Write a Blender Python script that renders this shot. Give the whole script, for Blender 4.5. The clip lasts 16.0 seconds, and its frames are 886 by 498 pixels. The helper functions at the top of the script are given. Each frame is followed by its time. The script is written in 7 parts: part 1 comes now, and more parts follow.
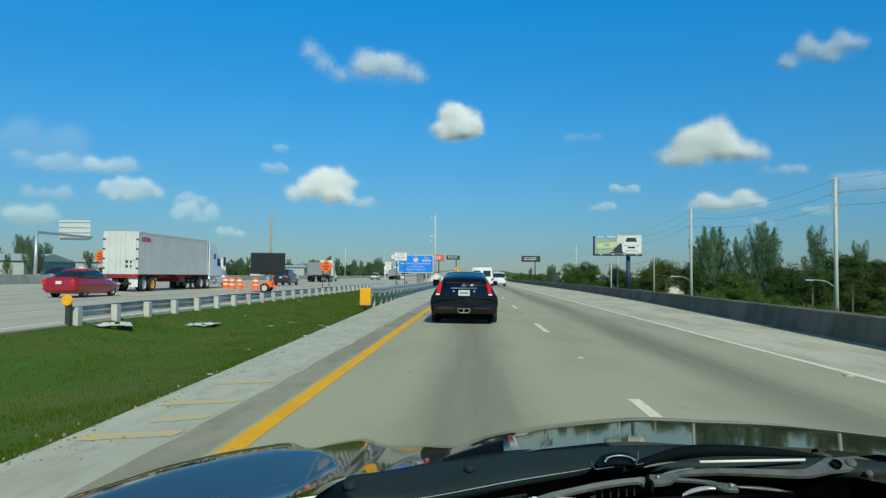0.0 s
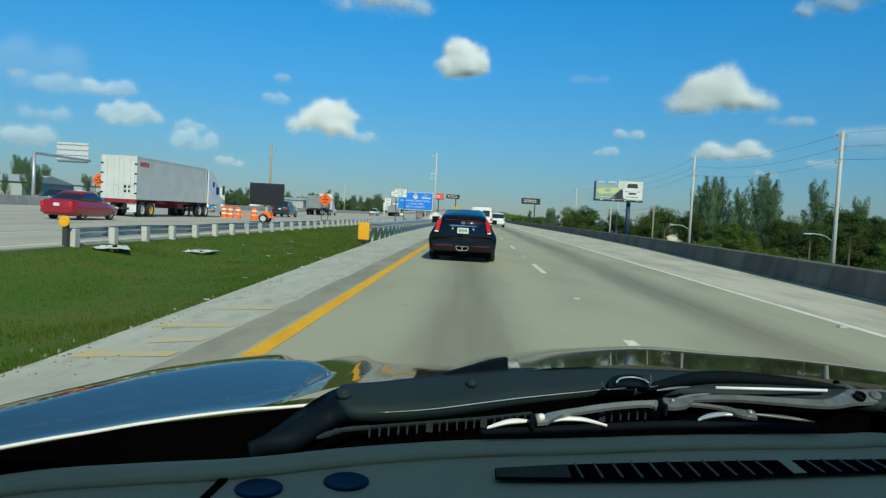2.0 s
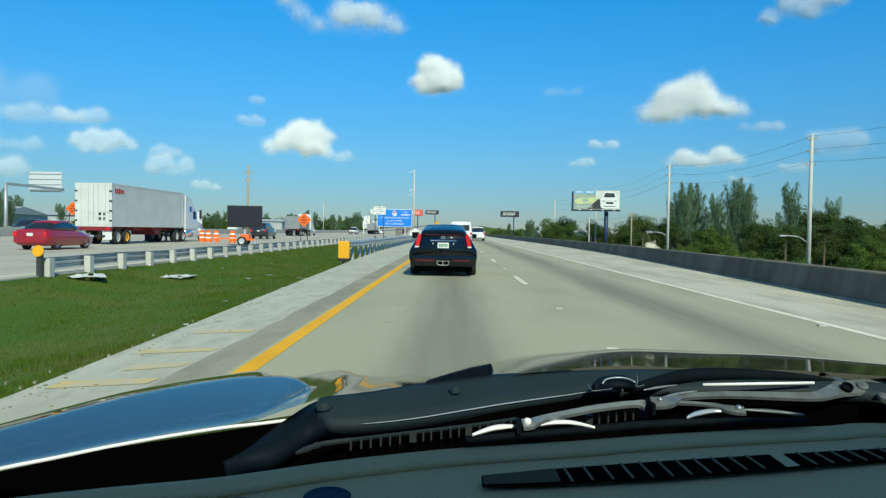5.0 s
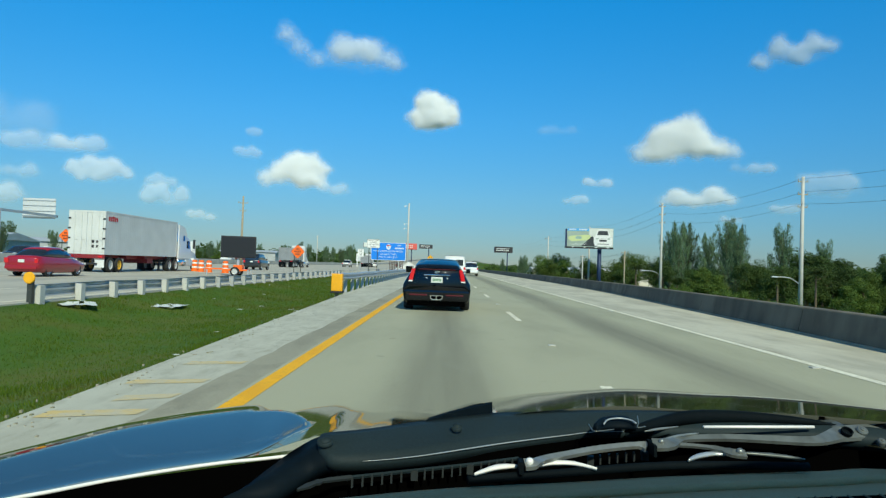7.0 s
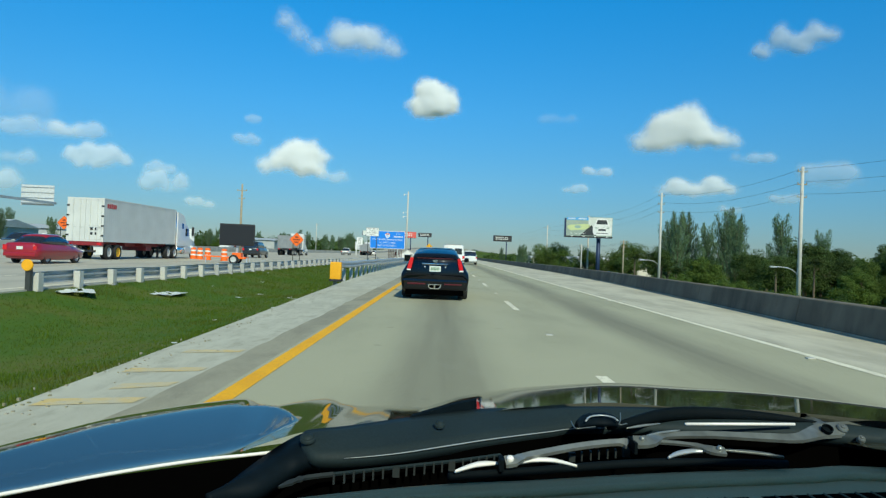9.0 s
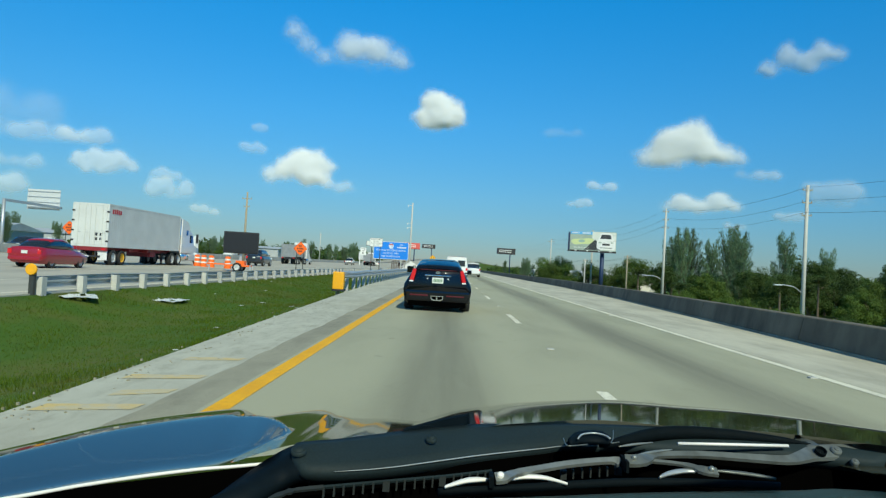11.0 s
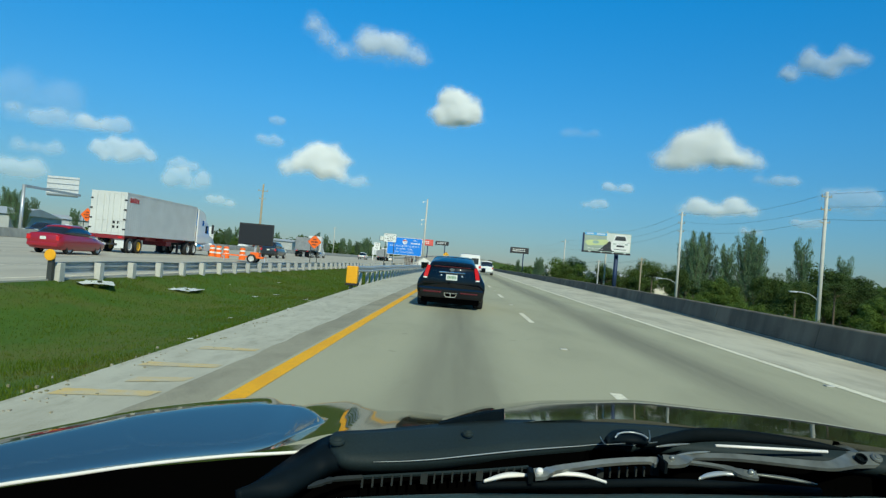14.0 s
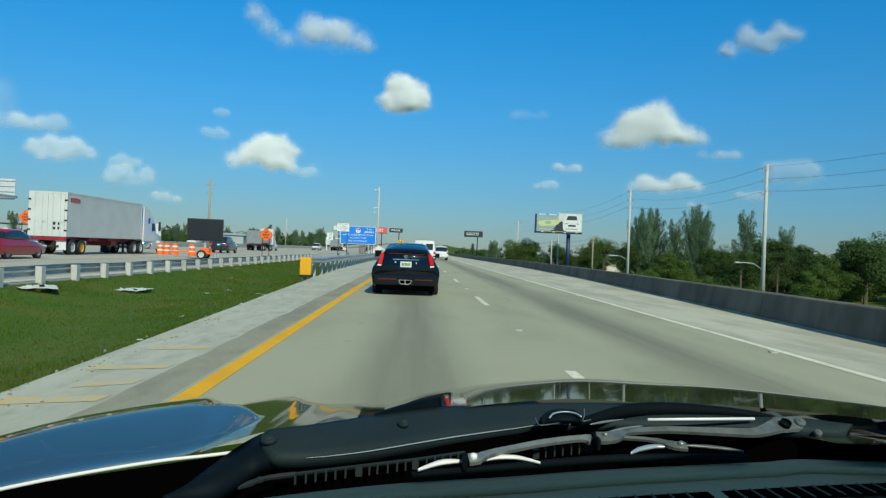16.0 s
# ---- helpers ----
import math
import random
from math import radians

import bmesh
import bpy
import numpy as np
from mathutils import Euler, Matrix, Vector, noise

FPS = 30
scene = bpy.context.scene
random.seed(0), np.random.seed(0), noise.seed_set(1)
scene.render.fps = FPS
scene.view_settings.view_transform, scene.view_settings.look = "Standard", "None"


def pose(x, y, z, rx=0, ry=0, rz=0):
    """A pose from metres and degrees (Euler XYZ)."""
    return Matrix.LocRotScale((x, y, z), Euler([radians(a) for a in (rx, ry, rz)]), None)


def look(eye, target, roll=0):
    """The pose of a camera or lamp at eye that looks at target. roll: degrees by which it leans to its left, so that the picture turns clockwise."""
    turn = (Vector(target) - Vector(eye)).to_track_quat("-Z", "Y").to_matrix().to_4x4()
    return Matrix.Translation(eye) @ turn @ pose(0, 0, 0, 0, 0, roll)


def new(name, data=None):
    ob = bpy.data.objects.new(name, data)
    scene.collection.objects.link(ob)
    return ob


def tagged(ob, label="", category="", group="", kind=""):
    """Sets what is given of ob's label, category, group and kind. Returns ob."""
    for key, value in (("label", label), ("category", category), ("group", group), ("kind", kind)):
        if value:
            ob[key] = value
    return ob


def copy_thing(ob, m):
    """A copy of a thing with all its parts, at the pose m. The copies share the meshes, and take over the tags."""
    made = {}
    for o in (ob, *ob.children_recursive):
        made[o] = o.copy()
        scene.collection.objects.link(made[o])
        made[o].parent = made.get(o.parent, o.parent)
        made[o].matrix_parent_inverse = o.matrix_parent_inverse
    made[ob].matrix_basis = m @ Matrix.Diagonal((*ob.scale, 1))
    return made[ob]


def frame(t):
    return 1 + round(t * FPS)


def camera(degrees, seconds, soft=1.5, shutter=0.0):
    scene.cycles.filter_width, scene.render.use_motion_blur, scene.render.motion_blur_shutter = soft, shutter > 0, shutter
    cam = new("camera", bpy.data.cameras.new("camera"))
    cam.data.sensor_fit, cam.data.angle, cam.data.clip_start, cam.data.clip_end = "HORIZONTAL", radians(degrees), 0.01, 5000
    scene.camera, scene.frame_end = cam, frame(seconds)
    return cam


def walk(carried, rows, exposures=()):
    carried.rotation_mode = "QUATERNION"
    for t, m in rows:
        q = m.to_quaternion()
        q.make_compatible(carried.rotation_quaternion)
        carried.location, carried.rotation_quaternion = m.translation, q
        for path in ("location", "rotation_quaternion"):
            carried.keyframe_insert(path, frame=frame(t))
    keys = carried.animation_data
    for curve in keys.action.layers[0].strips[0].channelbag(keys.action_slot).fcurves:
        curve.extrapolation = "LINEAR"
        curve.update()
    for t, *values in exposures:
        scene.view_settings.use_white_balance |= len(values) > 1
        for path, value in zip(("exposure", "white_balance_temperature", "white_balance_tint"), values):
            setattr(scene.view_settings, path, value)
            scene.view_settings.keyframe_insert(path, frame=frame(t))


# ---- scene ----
import mathutils

# The shot follows a car in traffic: everything is set in the frame of that car,
# which stands on the carriageway with the place around it as at one moment of the drive.
cam = camera(65.0, 16.0, soft=1.3)
ROWS = [
    (0.0, 0.0120, -0.1129, 1.3226, 2.621, 2.197, -0.657),
    (0.5, 0.0052, -0.0640, 1.3141, 4.586, -1.732, 0.382),
    (1.0, 0.0047, -0.0345, 1.2859, 2.616, -1.114, -0.674),
    (1.5, 0.0040, -0.0222, 1.2745, 1.697, -2.517, -2.349),
    (2.0, -0.0040, -0.0221, 1.2669, 2.542, -2.838, -3.049),
    (2.5, -0.0095, -0.0273, 1.2673, 4.554, -1.983, -0.259),
    (3.0, -0.0392, -0.0188, 1.2562, 4.365, -1.653, -3.242),
    (3.5, -0.0437, -0.0098, 1.2480, 7.108, -3.640, -1.591),
    (4.0, -0.0387, -0.0011, 1.2436, 6.250, -4.773, -1.293),
    (4.5, -0.0160, -0.0085, 1.2469, 2.971, -2.228, -0.594),
    (5.0, 0.0007, 0.0003, 1.2503, 0.879, -1.490, -0.900),
    (7.5, -0.0208, -0.0086, 1.2566, 0.432, 1.660, -2.500),
    (8.0, -0.0246, -0.0043, 1.2619, 1.074, 0.478, -3.552),
    (8.5, -0.0047, -0.0089, 1.2663, 0.303, 0.302, -2.215),
    (11.0, 0.0178, -0.0183, 1.2738, 0.538, 1.362, -3.336),
    (11.5, 0.0154, -0.0132, 1.2762, 1.267, 1.219, -3.401),
    (12.0, 0.0126, -0.0130, 1.2694, 0.990, 1.008, -3.666),
    (12.5, 0.0013, -0.0143, 1.2715, 1.846, 1.310, -3.552),
    (13.0, -0.0158, -0.0112, 1.2694, 2.305, 0.703, -4.372),
    (13.5, -0.0197, -0.0100, 1.2632, 1.809, 0.184, -4.616),
    (14.0, -0.0217, -0.0113, 1.2644, 1.598, 1.049, -4.928),
    (14.5, -0.0253, -0.0106, 1.2627, 1.610, 1.344, -5.125),
    (15.0, -0.0082, -0.0115, 1.2677, 1.351, 1.870, -3.508),
    (15.5, 0.0111, -0.0127, 1.2726, -0.392, 0.715, -3.431),
    (16.0, 0.0158, -0.0075, 1.2713, -2.119, 0.136, -2.323),
]
EXPOSURES = ((0.0, -0.26), (1.5, -0.26), (3.0, -0.13), (4.0, 0.03), (5.0, 0.02), (7.5, -0.08), (11.0, -0.10), (13.0, -0.14), (14.5, -0.19), (16.0, -0.20))
KELVIN, TINT = 6450, -3
walk(cam, [(t, pose(x, y, z, 90 + pitch, roll, yaw)) for t, x, y, z, yaw, pitch, roll in ROWS],
     exposures=[(t, stops, KELVIN, TINT) for t, stops in EXPOSURES])

# ---------------------------------------------------------------- daylight
SUN_TO = Vector((0.29, -0.96, 0.80)).normalized()
world = bpy.data.worlds.new("sky")
scene.world = world
world.use_nodes = True
wt = world.node_tree
wt.nodes.clear()
w_out = wt.nodes.new("ShaderNodeOutputWorld")
w_bg = wt.nodes.new("ShaderNodeBackground")
w_sky = wt.nodes.new("ShaderNodeTexSky")
w_sky.sky_type = "NISHITA"
w_sky.sun_disc = False
w_sky.sun_elevation = math.asin(SUN_TO.z)
w_sky.sun_rotation = math.atan2(SUN_TO.x, SUN_TO.y)
w_sky.air_density, w_sky.dust_density, w_sky.ozone_density = 1.0, 0.0, 2.0
w_hsv = wt.nodes.new("ShaderNodeHueSaturation")
w_hsv.inputs["Saturation"].default_value = 1.0
w_bg.inputs["Strength"].default_value = 0.105
wt.links.new(w_sky.outputs[0], w_hsv.inputs["Color"])
# haze low down is grey-blue, the high sky a deep blue
w_tc = wt.nodes.new("ShaderNodeTexCoord")
w_sep = wt.nodes.new("ShaderNodeSeparateXYZ")
wt.links.new(w_tc.outputs["Generated"], w_sep.inputs[0])
w_ramp = wt.nodes.new("ShaderNodeValToRGB")
w_ramp.color_ramp.interpolation = "LINEAR"
w_ramp.color_ramp.elements[0].position, w_ramp.color_ramp.elements[0].color = 0.0, (0.31, 0.385, 0.56, 1)
w_ramp.color_ramp.elements[1].position, w_ramp.color_ramp.elements[1].color = 0.45, (0.09, 1.20, 1.95, 1)
for at, c in ((0.05, (0.345, 0.515, 0.735, 1)), (0.1, (0.355, 0.645, 0.92, 1)), (0.2, (0.30, 0.85, 1.27, 1)), (0.6, (0.65, 1.08, 1.35, 1)), (0.78, (1.1, 1.08, 1.0, 1)), (1.0, (1.15, 1.05, 0.92, 1))):
    w_ramp.color_ramp.elements.new(at).color = c
w_mul = wt.nodes.new("ShaderNodeVectorMath")
w_mul.operation = "MULTIPLY"
wt.links.new(w_sep.outputs[2], w_ramp.inputs[0])
wt.links.new(w_hsv.outputs[0], w_mul.inputs[0])
wt.links.new(w_ramp.outputs[0], w_mul.inputs[1])
wt.links.new(w_mul.outputs[0], w_bg.inputs[0])
wt.links.new(w_bg.outputs[0], w_out.inputs[0])
sun_data = bpy.data.lights.new("sun", "SUN")
sun_data.energy, sun_data.angle, sun_data.color = 4.4, radians(0.53), (1.0, 0.93, 0.76)
sun = new("sun", sun_data)
sun.matrix_world = look(SUN_TO * 50, (0, 0, 0))

# ---------------------------------------------------------------- materials
def mat(name, col, rough=0.6, metal=0.0, var=0.18, scale=3.0, fine=60.0, bump=0.0, coat=0.0, spec=0.5, rnd=0.0, emit=0.0, island=0.0):
    m = bpy.data.materials.new(name)
    m.use_nodes = True
    nt = m.node_tree
    b = nt.nodes["Principled BSDF"]
    b.inputs["Roughness"].default_value = rough
    b.inputs["Metallic"].default_value = metal
    b.inputs["Coat Weight"].default_value = coat
    b.inputs["Coat Roughness"].default_value = 0.03
    b.inputs["Specular IOR Level"].default_value = spec
    b.inputs["Base Color"].default_value = (*col, 1)
    if emit:
        b.inputs["Emission Color"].default_value = (*col, 1)
        b.inputs["Emission Strength"].default_value = emit
    if var or bump or rnd:
        tc = nt.nodes.new("ShaderNodeTexCoord")
        n1 = nt.nodes.new("ShaderNodeTexNoise")
        n2 = nt.nodes.new("ShaderNodeTexNoise")
        n1.inputs["Scale"].default_value, n2.inputs["Scale"].default_value = scale, fine
        n1.inputs["Detail"].default_value = n2.inputs["Detail"].default_value = 5
        for n in (n1, n2):
            nt.links.new(tc.outputs["Object"], n.inputs["Vector"])
        add = nt.nodes.new("ShaderNodeMath")
        nt.links.new(n1.outputs["Fac"], add.inputs[0])
        nt.links.new(n2.outputs["Fac"], add.inputs[1])
        last = add
        for amount, node, sock in ((rnd, "ShaderNodeObjectInfo", "Random"), (island, "ShaderNodeNewGeometry", "Random Per Island")):
            if amount:
                oi = nt.nodes.new(node)
                mu = nt.nodes.new("ShaderNodeMath")
                mu.operation = "MULTIPLY_ADD"
                mu.inputs[1].default_value, mu.inputs[2].default_value = amount, -amount / 2
                nt.links.new(oi.outputs[sock], mu.inputs[0])
                ad = nt.nodes.new("ShaderNodeMath")
                nt.links.new(last.outputs[0], ad.inputs[0])
                nt.links.new(mu.outputs[0], ad.inputs[1])
                last = ad
        ramp = nt.nodes.new("ShaderNodeMapRange")
        ramp.inputs["From Min"].default_value, ramp.inputs["From Max"].default_value = 0.6, 1.4
        ramp.inputs["To Min"].default_value, ramp.inputs["To Max"].default_value = 1 - var, 1 + var
        ramp.clamp = not (rnd or island)
        nt.links.new(last.outputs[0], ramp.inputs["Value"])
        mix = nt.nodes.new("ShaderNodeVectorMath")
        mix.operation = "SCALE"
        mix.inputs[0].default_value = col
        nt.links.new(ramp.outputs[0], mix.inputs["Scale"])
        nt.links.new(mix.outputs[0], b.inputs["Base Color"])
        if bump:
            bp = nt.nodes.new("ShaderNodeBump")
            bp.inputs["Strength"].default_value, bp.inputs["Distance"].default_value = min(1, bump * 20), bump
            nt.links.new(n2.outputs["Fac"], bp.inputs["Height"])
            nt.links.new(bp.outputs[0], b.inputs["Normal"])
    return m


def math_node(nt, op, a, b=None, c=None):
    n = nt.nodes.new("ShaderNodeMath")
    n.operation = op
    for i, v in enumerate((a, b, c)):
        if v is None:
            continue
        if isinstance(v, (int, float)):
            n.inputs[i].default_value = v
        else:
            nt.links.new(v, n.inputs[i])
    return n.outputs[0]


def smooth_node(nt, v, lo, hi):
    n = nt.nodes.new("ShaderNodeMapRange")
    n.interpolation_type = "SMOOTHSTEP"
    n.inputs["From Min"].default_value, n.inputs["From Max"].default_value = lo, hi
    nt.links.new(v, n.inputs["Value"])
    return n.outputs[0]


def noise_node(nt, vec, scale, detail=5, rough=0.55):
    n = nt.nodes.new("ShaderNodeTexNoise")
    n.inputs["Scale"].default_value, n.inputs["Detail"].default_value, n.inputs["Roughness"].default_value = scale, detail, rough
    nt.links.new(vec, n.inputs["Vector"])
    return n.outputs["Fac"]


def stretched(nt, vec, s):
    n = nt.nodes.new("ShaderNodeVectorMath")
    n.operation = "MULTIPLY"
    n.inputs[1].default_value = s
    nt.links.new(vec, n.inputs[0])
    return n.outputs[0]


def mix_node(nt, fac, a, b):
    n = nt.nodes.new("ShaderNodeMix")
    n.data_type = "RGBA"
    for sock, v in ((n.inputs[0], fac), (n.inputs[6], a), (n.inputs[7], b)):
        if isinstance(v, tuple):
            sock.default_value = (*v, 1)
        elif isinstance(v, (int, float)):
            sock.default_value = v
        else:
            nt.links.new(v, sock)
    return n.outputs[2]


def road_material(name, base, dark, tracks, width=0.75, strength=0.55):
    """Worn concrete paving with oil-darkened bands along the middle of the lanes."""
    m = bpy.data.materials.new(name)
    m.use_nodes = True
    nt = m.node_tree
    b = nt.nodes["Principled BSDF"]
    b.inputs["Roughness"].default_value = 0.82
    b.inputs["Specular IOR Level"].default_value = 0.3
    tc = nt.nodes.new("ShaderNodeTexCoord").outputs["Object"]
    sep = nt.nodes.new("ShaderNodeSeparateXYZ")
    nt.links.new(tc, sep.inputs[0])
    wob = noise_node(nt, stretched(nt, tc, (0.3, 0.05, 1)), 1.0, 2)
    x = math_node(nt, "MULTIPLY_ADD", wob, 0.5, math_node(nt, "ADD", sep.outputs[0], -0.25))
    band = None
    for c in tracks:
        d = math_node(nt, "ABSOLUTE", math_node(nt, "ADD", x, -c))
        g = math_node(nt, "SUBTRACT", 1.0, smooth_node(nt, d, 0.1, width))
        band = g if band is None else math_node(nt, "MAXIMUM", band, g)
    streak = noise_node(nt, stretched(nt, tc, (2.2, 0.08, 1)), 1.3, 6)
    band = math_node(nt, "MULTIPLY", band, math_node(nt, "MULTIPLY_ADD", streak, 1.0, 0.1)) if band is not None else math_node(nt, "MULTIPLY", streak, 0.0)
    col = mix_node(nt, math_node(nt, "MULTIPLY", band, strength), base, dark)
    patch = noise_node(nt, stretched(nt, tc, (1, 0.3, 1)), 0.7, 6)
    col = mix_node(nt, math_node(nt, "MULTIPLY", smooth_node(nt, patch, 0.42, 0.72), 0.4), col, tuple(0.6 * v for v in base))
    spots = smooth_node(nt, noise_node(nt, tc, 2.6, 3), 0.66, 0.72)
    col = mix_node(nt, math_node(nt, "MULTIPLY", spots, 0.3), col, tuple(0.4 * v for v in base))
    grain = noise_node(nt, tc, 45, 4)
    col2 = nt.nodes.new("ShaderNodeVectorMath")
    col2.operation = "SCALE"
    nt.links.new(col, col2.inputs[0])
    nt.links.new(math_node(nt, "MULTIPLY_ADD", grain, 0.35, 0.825), col2.inputs["Scale"])
    nt.links.new(col2.outputs[0], b.inputs["Base Color"])
    bp = nt.nodes.new("ShaderNodeBump")
    bp.inputs["Strength"].default_value, bp.inputs["Distance"].default_value = 0.3, 0.004
    nt.links.new(grain, bp.inputs["Height"])
    nt.links.new(bp.outputs[0], b.inputs["Normal"])
    return m


def stained_concrete(name, base, stain, amount=0.6, drip=0.9):
    """Cast concrete with dark weather streaks running down it."""
    m = bpy.data.materials.new(name)
    m.use_nodes = True
    nt = m.node_tree
    b = nt.nodes["Principled BSDF"]
    b.inputs["Roughness"].default_value = 0.85
    b.inputs["Specular IOR Level"].default_value = 0.25
    tc = nt.nodes.new("ShaderNodeTexCoord").outputs["Object"]
    n1 = noise_node(nt, stretched(nt, tc, (drip, drip, 0.25)), 1.6, 7, 0.65)
    n2 = noise_node(nt, tc, 0.5, 4)
    f = smooth_node(nt, math_node(nt, "MULTIPLY_ADD", n2, 0.5, math_node(nt, "MULTIPLY", n1, 0.6)), 0.38, 0.72)
    col = mix_node(nt, math_node(nt, "MULTIPLY", f, amount), base, stain)
    g = noise_node(nt, tc, 30, 4)
    sc = nt.nodes.new("ShaderNodeVectorMath")
    sc.operation = "SCALE"
    nt.links.new(col, sc.inputs[0])
    nt.links.new(math_node(nt, "MULTIPLY_ADD", g, 0.3, 0.85), sc.inputs["Scale"])
    nt.links.new(sc.outputs[0], b.inputs["Base Color"])
    bp = nt.nodes.new("ShaderNodeBump")
    bp.inputs["Strength"].default_value, bp.inputs["Distance"].default_value = 0.35, 0.006
    nt.links.new(g, bp.inputs["Height"])
    nt.links.new(bp.outputs[0], b.inputs["Normal"])
    return m


def patchy(name, cols, scale, fine=3.0, rough=0.9, contrast=(0.4, 0.62), squash=(1, 1, 1)):
    """Two colours mixed by coarse patches, with a third in fine specks."""
    m = bpy.data.materials.new(name)
    m.use_nodes = True
    nt = m.node_tree
    b = nt.nodes["Principled BSDF"]
    b.inputs["Roughness"].default_value = rough
    b.inputs["Specular IOR Level"].default_value = 0.2
    tc = stretched(nt, nt.nodes.new("ShaderNodeTexCoord").outputs["Object"], squash)
    f = smooth_node(nt, noise_node(nt, tc, scale, 6, 0.6), *contrast)
    col = mix_node(nt, f, cols[0], cols[1])
    f2 = smooth_node(nt, noise_node(nt, tc, fine, 5, 0.7), 0.45, 0.7)
    col = mix_node(nt, f2, col, cols[2])
    nt.links.new(col, b.inputs["Base Color"])
    return m


M_ROAD = road_material("concrete_carriageway", (0.405, 0.395, 0.272), (0.10, 0.095, 0.072), (-0.05, 3.6), 0.95, 0.8)
M_ROAD2 = road_material("far_carriageway_concrete", (0.48, 0.45, 0.365), (0.22, 0.21, 0.19), (-14.5, -18.2, -21.9, -25.6, -29.3, -33.0))
M_SHOULDER = patchy("pale_shoulder_concrete", ((0.52, 0.515, 0.42), (0.42, 0.41, 0.33), (0.38, 0.37, 0.295)), 1.1, 5.0, squash=(1, 0.3, 1), contrast=(0.35, 0.7))
M_SHOULDER_PALE = patchy("bleached_shoulder_concrete", ((0.56, 0.535, 0.42), (0.41, 0.39, 0.305), (0.50, 0.475, 0.37)), 0.9, 7.0, squash=(1, 0.25, 1), contrast=(0.4, 0.62))
M_CRACK = mat("dark_joint_filler", (0.21, 0.195, 0.155), 0.9, var=0.3, scale=2, fine=30)
M_ASPHALT = patchy("worn_asphalt", ((0.33, 0.315, 0.235), (0.24, 0.23, 0.175), (0.38, 0.36, 0.27)), 1.2, 90.0, squash=(1, 0.4, 1))
M_SAND = patchy("sandy_verge", ((0.34, 0.31, 0.24), (0.22, 0.21, 0.12), (0.42, 0.39, 0.32)), 1.2, 8.0)
M_GROUND = patchy("grass_ground", ((0.056, 0.118, 0.008), (0.105, 0.12, 0.02), (0.085, 0.145, 0.012)), 0.35, 4.0)
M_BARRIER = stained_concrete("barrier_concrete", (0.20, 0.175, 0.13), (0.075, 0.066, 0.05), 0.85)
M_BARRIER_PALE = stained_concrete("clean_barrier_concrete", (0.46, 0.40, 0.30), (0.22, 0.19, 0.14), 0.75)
M_WALL = stained_concrete("median_wall_concrete", (0.42, 0.42, 0.38), (0.20, 0.205, 0.19), 0.75)
M_YELLOW = patchy("yellow_line_paint", ((0.88, 0.45, 0.022), (0.80, 0.39, 0.022), (0.62, 0.35, 0.05)), 2.0, 18.0, contrast=(0.4, 0.7))
M_FADED = patchy("faded_yellow_paint", ((0.62, 0.47, 0.20), (0.54, 0.47, 0.30), (0.50, 0.47, 0.37)), 3.0, 9.0)
M_WHITE_LINE = patchy("white_line_paint", ((0.82, 0.79, 0.63), (0.72, 0.69, 0.55), (0.55, 0.52, 0.42)), 2.0, 16.0)


# ---------------------------------------------------------------- building helpers
def mesh_object(name, bm, material, parent=None, label="", smooth=False):
    me = bpy.data.meshes.new(name)
    bm.to_mesh(me)
    bm.free()
    for mm in (material if isinstance(material, (list, tuple)) else [material]):
        me.materials.append(mm)
    if smooth:
        for p in me.polygons:
            p.use_smooth = True
    ob = new(name, me)
    if parent is not None:
        ob.parent = parent
    if label:
        tagged(ob, label)
    return ob


def part(name, bm, material, parent, label="", smooth=False):
    return mesh_object(name, bm, material, parent, label, smooth)


def empty(name, m=None, label="", category="", group="", kind=""):
    ob = new(name)
    ob.empty_display_size = 0.1
    if m is not None:
        ob.matrix_basis = m
    return tagged(ob, label, category, group, kind)


def box(bm, x0, x1, y0, y1, z0, z1, bevel=0.0, m=None):
    r = bmesh.ops.create_cube(bm, size=1)
    vs = r["verts"]
    for v in vs:
        v.co = Vector(((x0 + x1) / 2 + v.co.x * (x1 - x0), (y0 + y1) / 2 + v.co.y * (y1 - y0), (z0 + z1) / 2 + v.co.z * (z1 - z0)))
    if bevel:
        es = list({e for v in vs for e in v.link_edges})
        out = bmesh.ops.bevel(bm, geom=es, offset=bevel, segments=2, affect="EDGES", profile=0.7)
        vs = list({v for f in out["faces"] for v in f.verts} | {v for v in vs if v.is_valid})
    if m is not None:
        for v in vs:
            v.co = m @ v.co
    return bm


def boxes(*args, **kw):
    bm = bmesh.new()
    for a in args:
        box(bm, *a, **kw)
    return bm


def tube(bm, a, b, r0, r1=None, n=10):
    """A tapered round bar from a to b."""
    a, b = Vector(a), Vector(b)
    d = b - a
    r = bmesh.ops.create_cone(bm, cap_ends=True, segments=n, radius1=r0, radius2=r0 if r1 is None else r1, depth=d.length)
    q = d.to_track_quat("Z", "Y").to_matrix().to_4x4()
    mm = Matrix.Translation((a + b) / 2) @ q
    for v in r["verts"]:
        v.co = mm @ v.co
    return bm


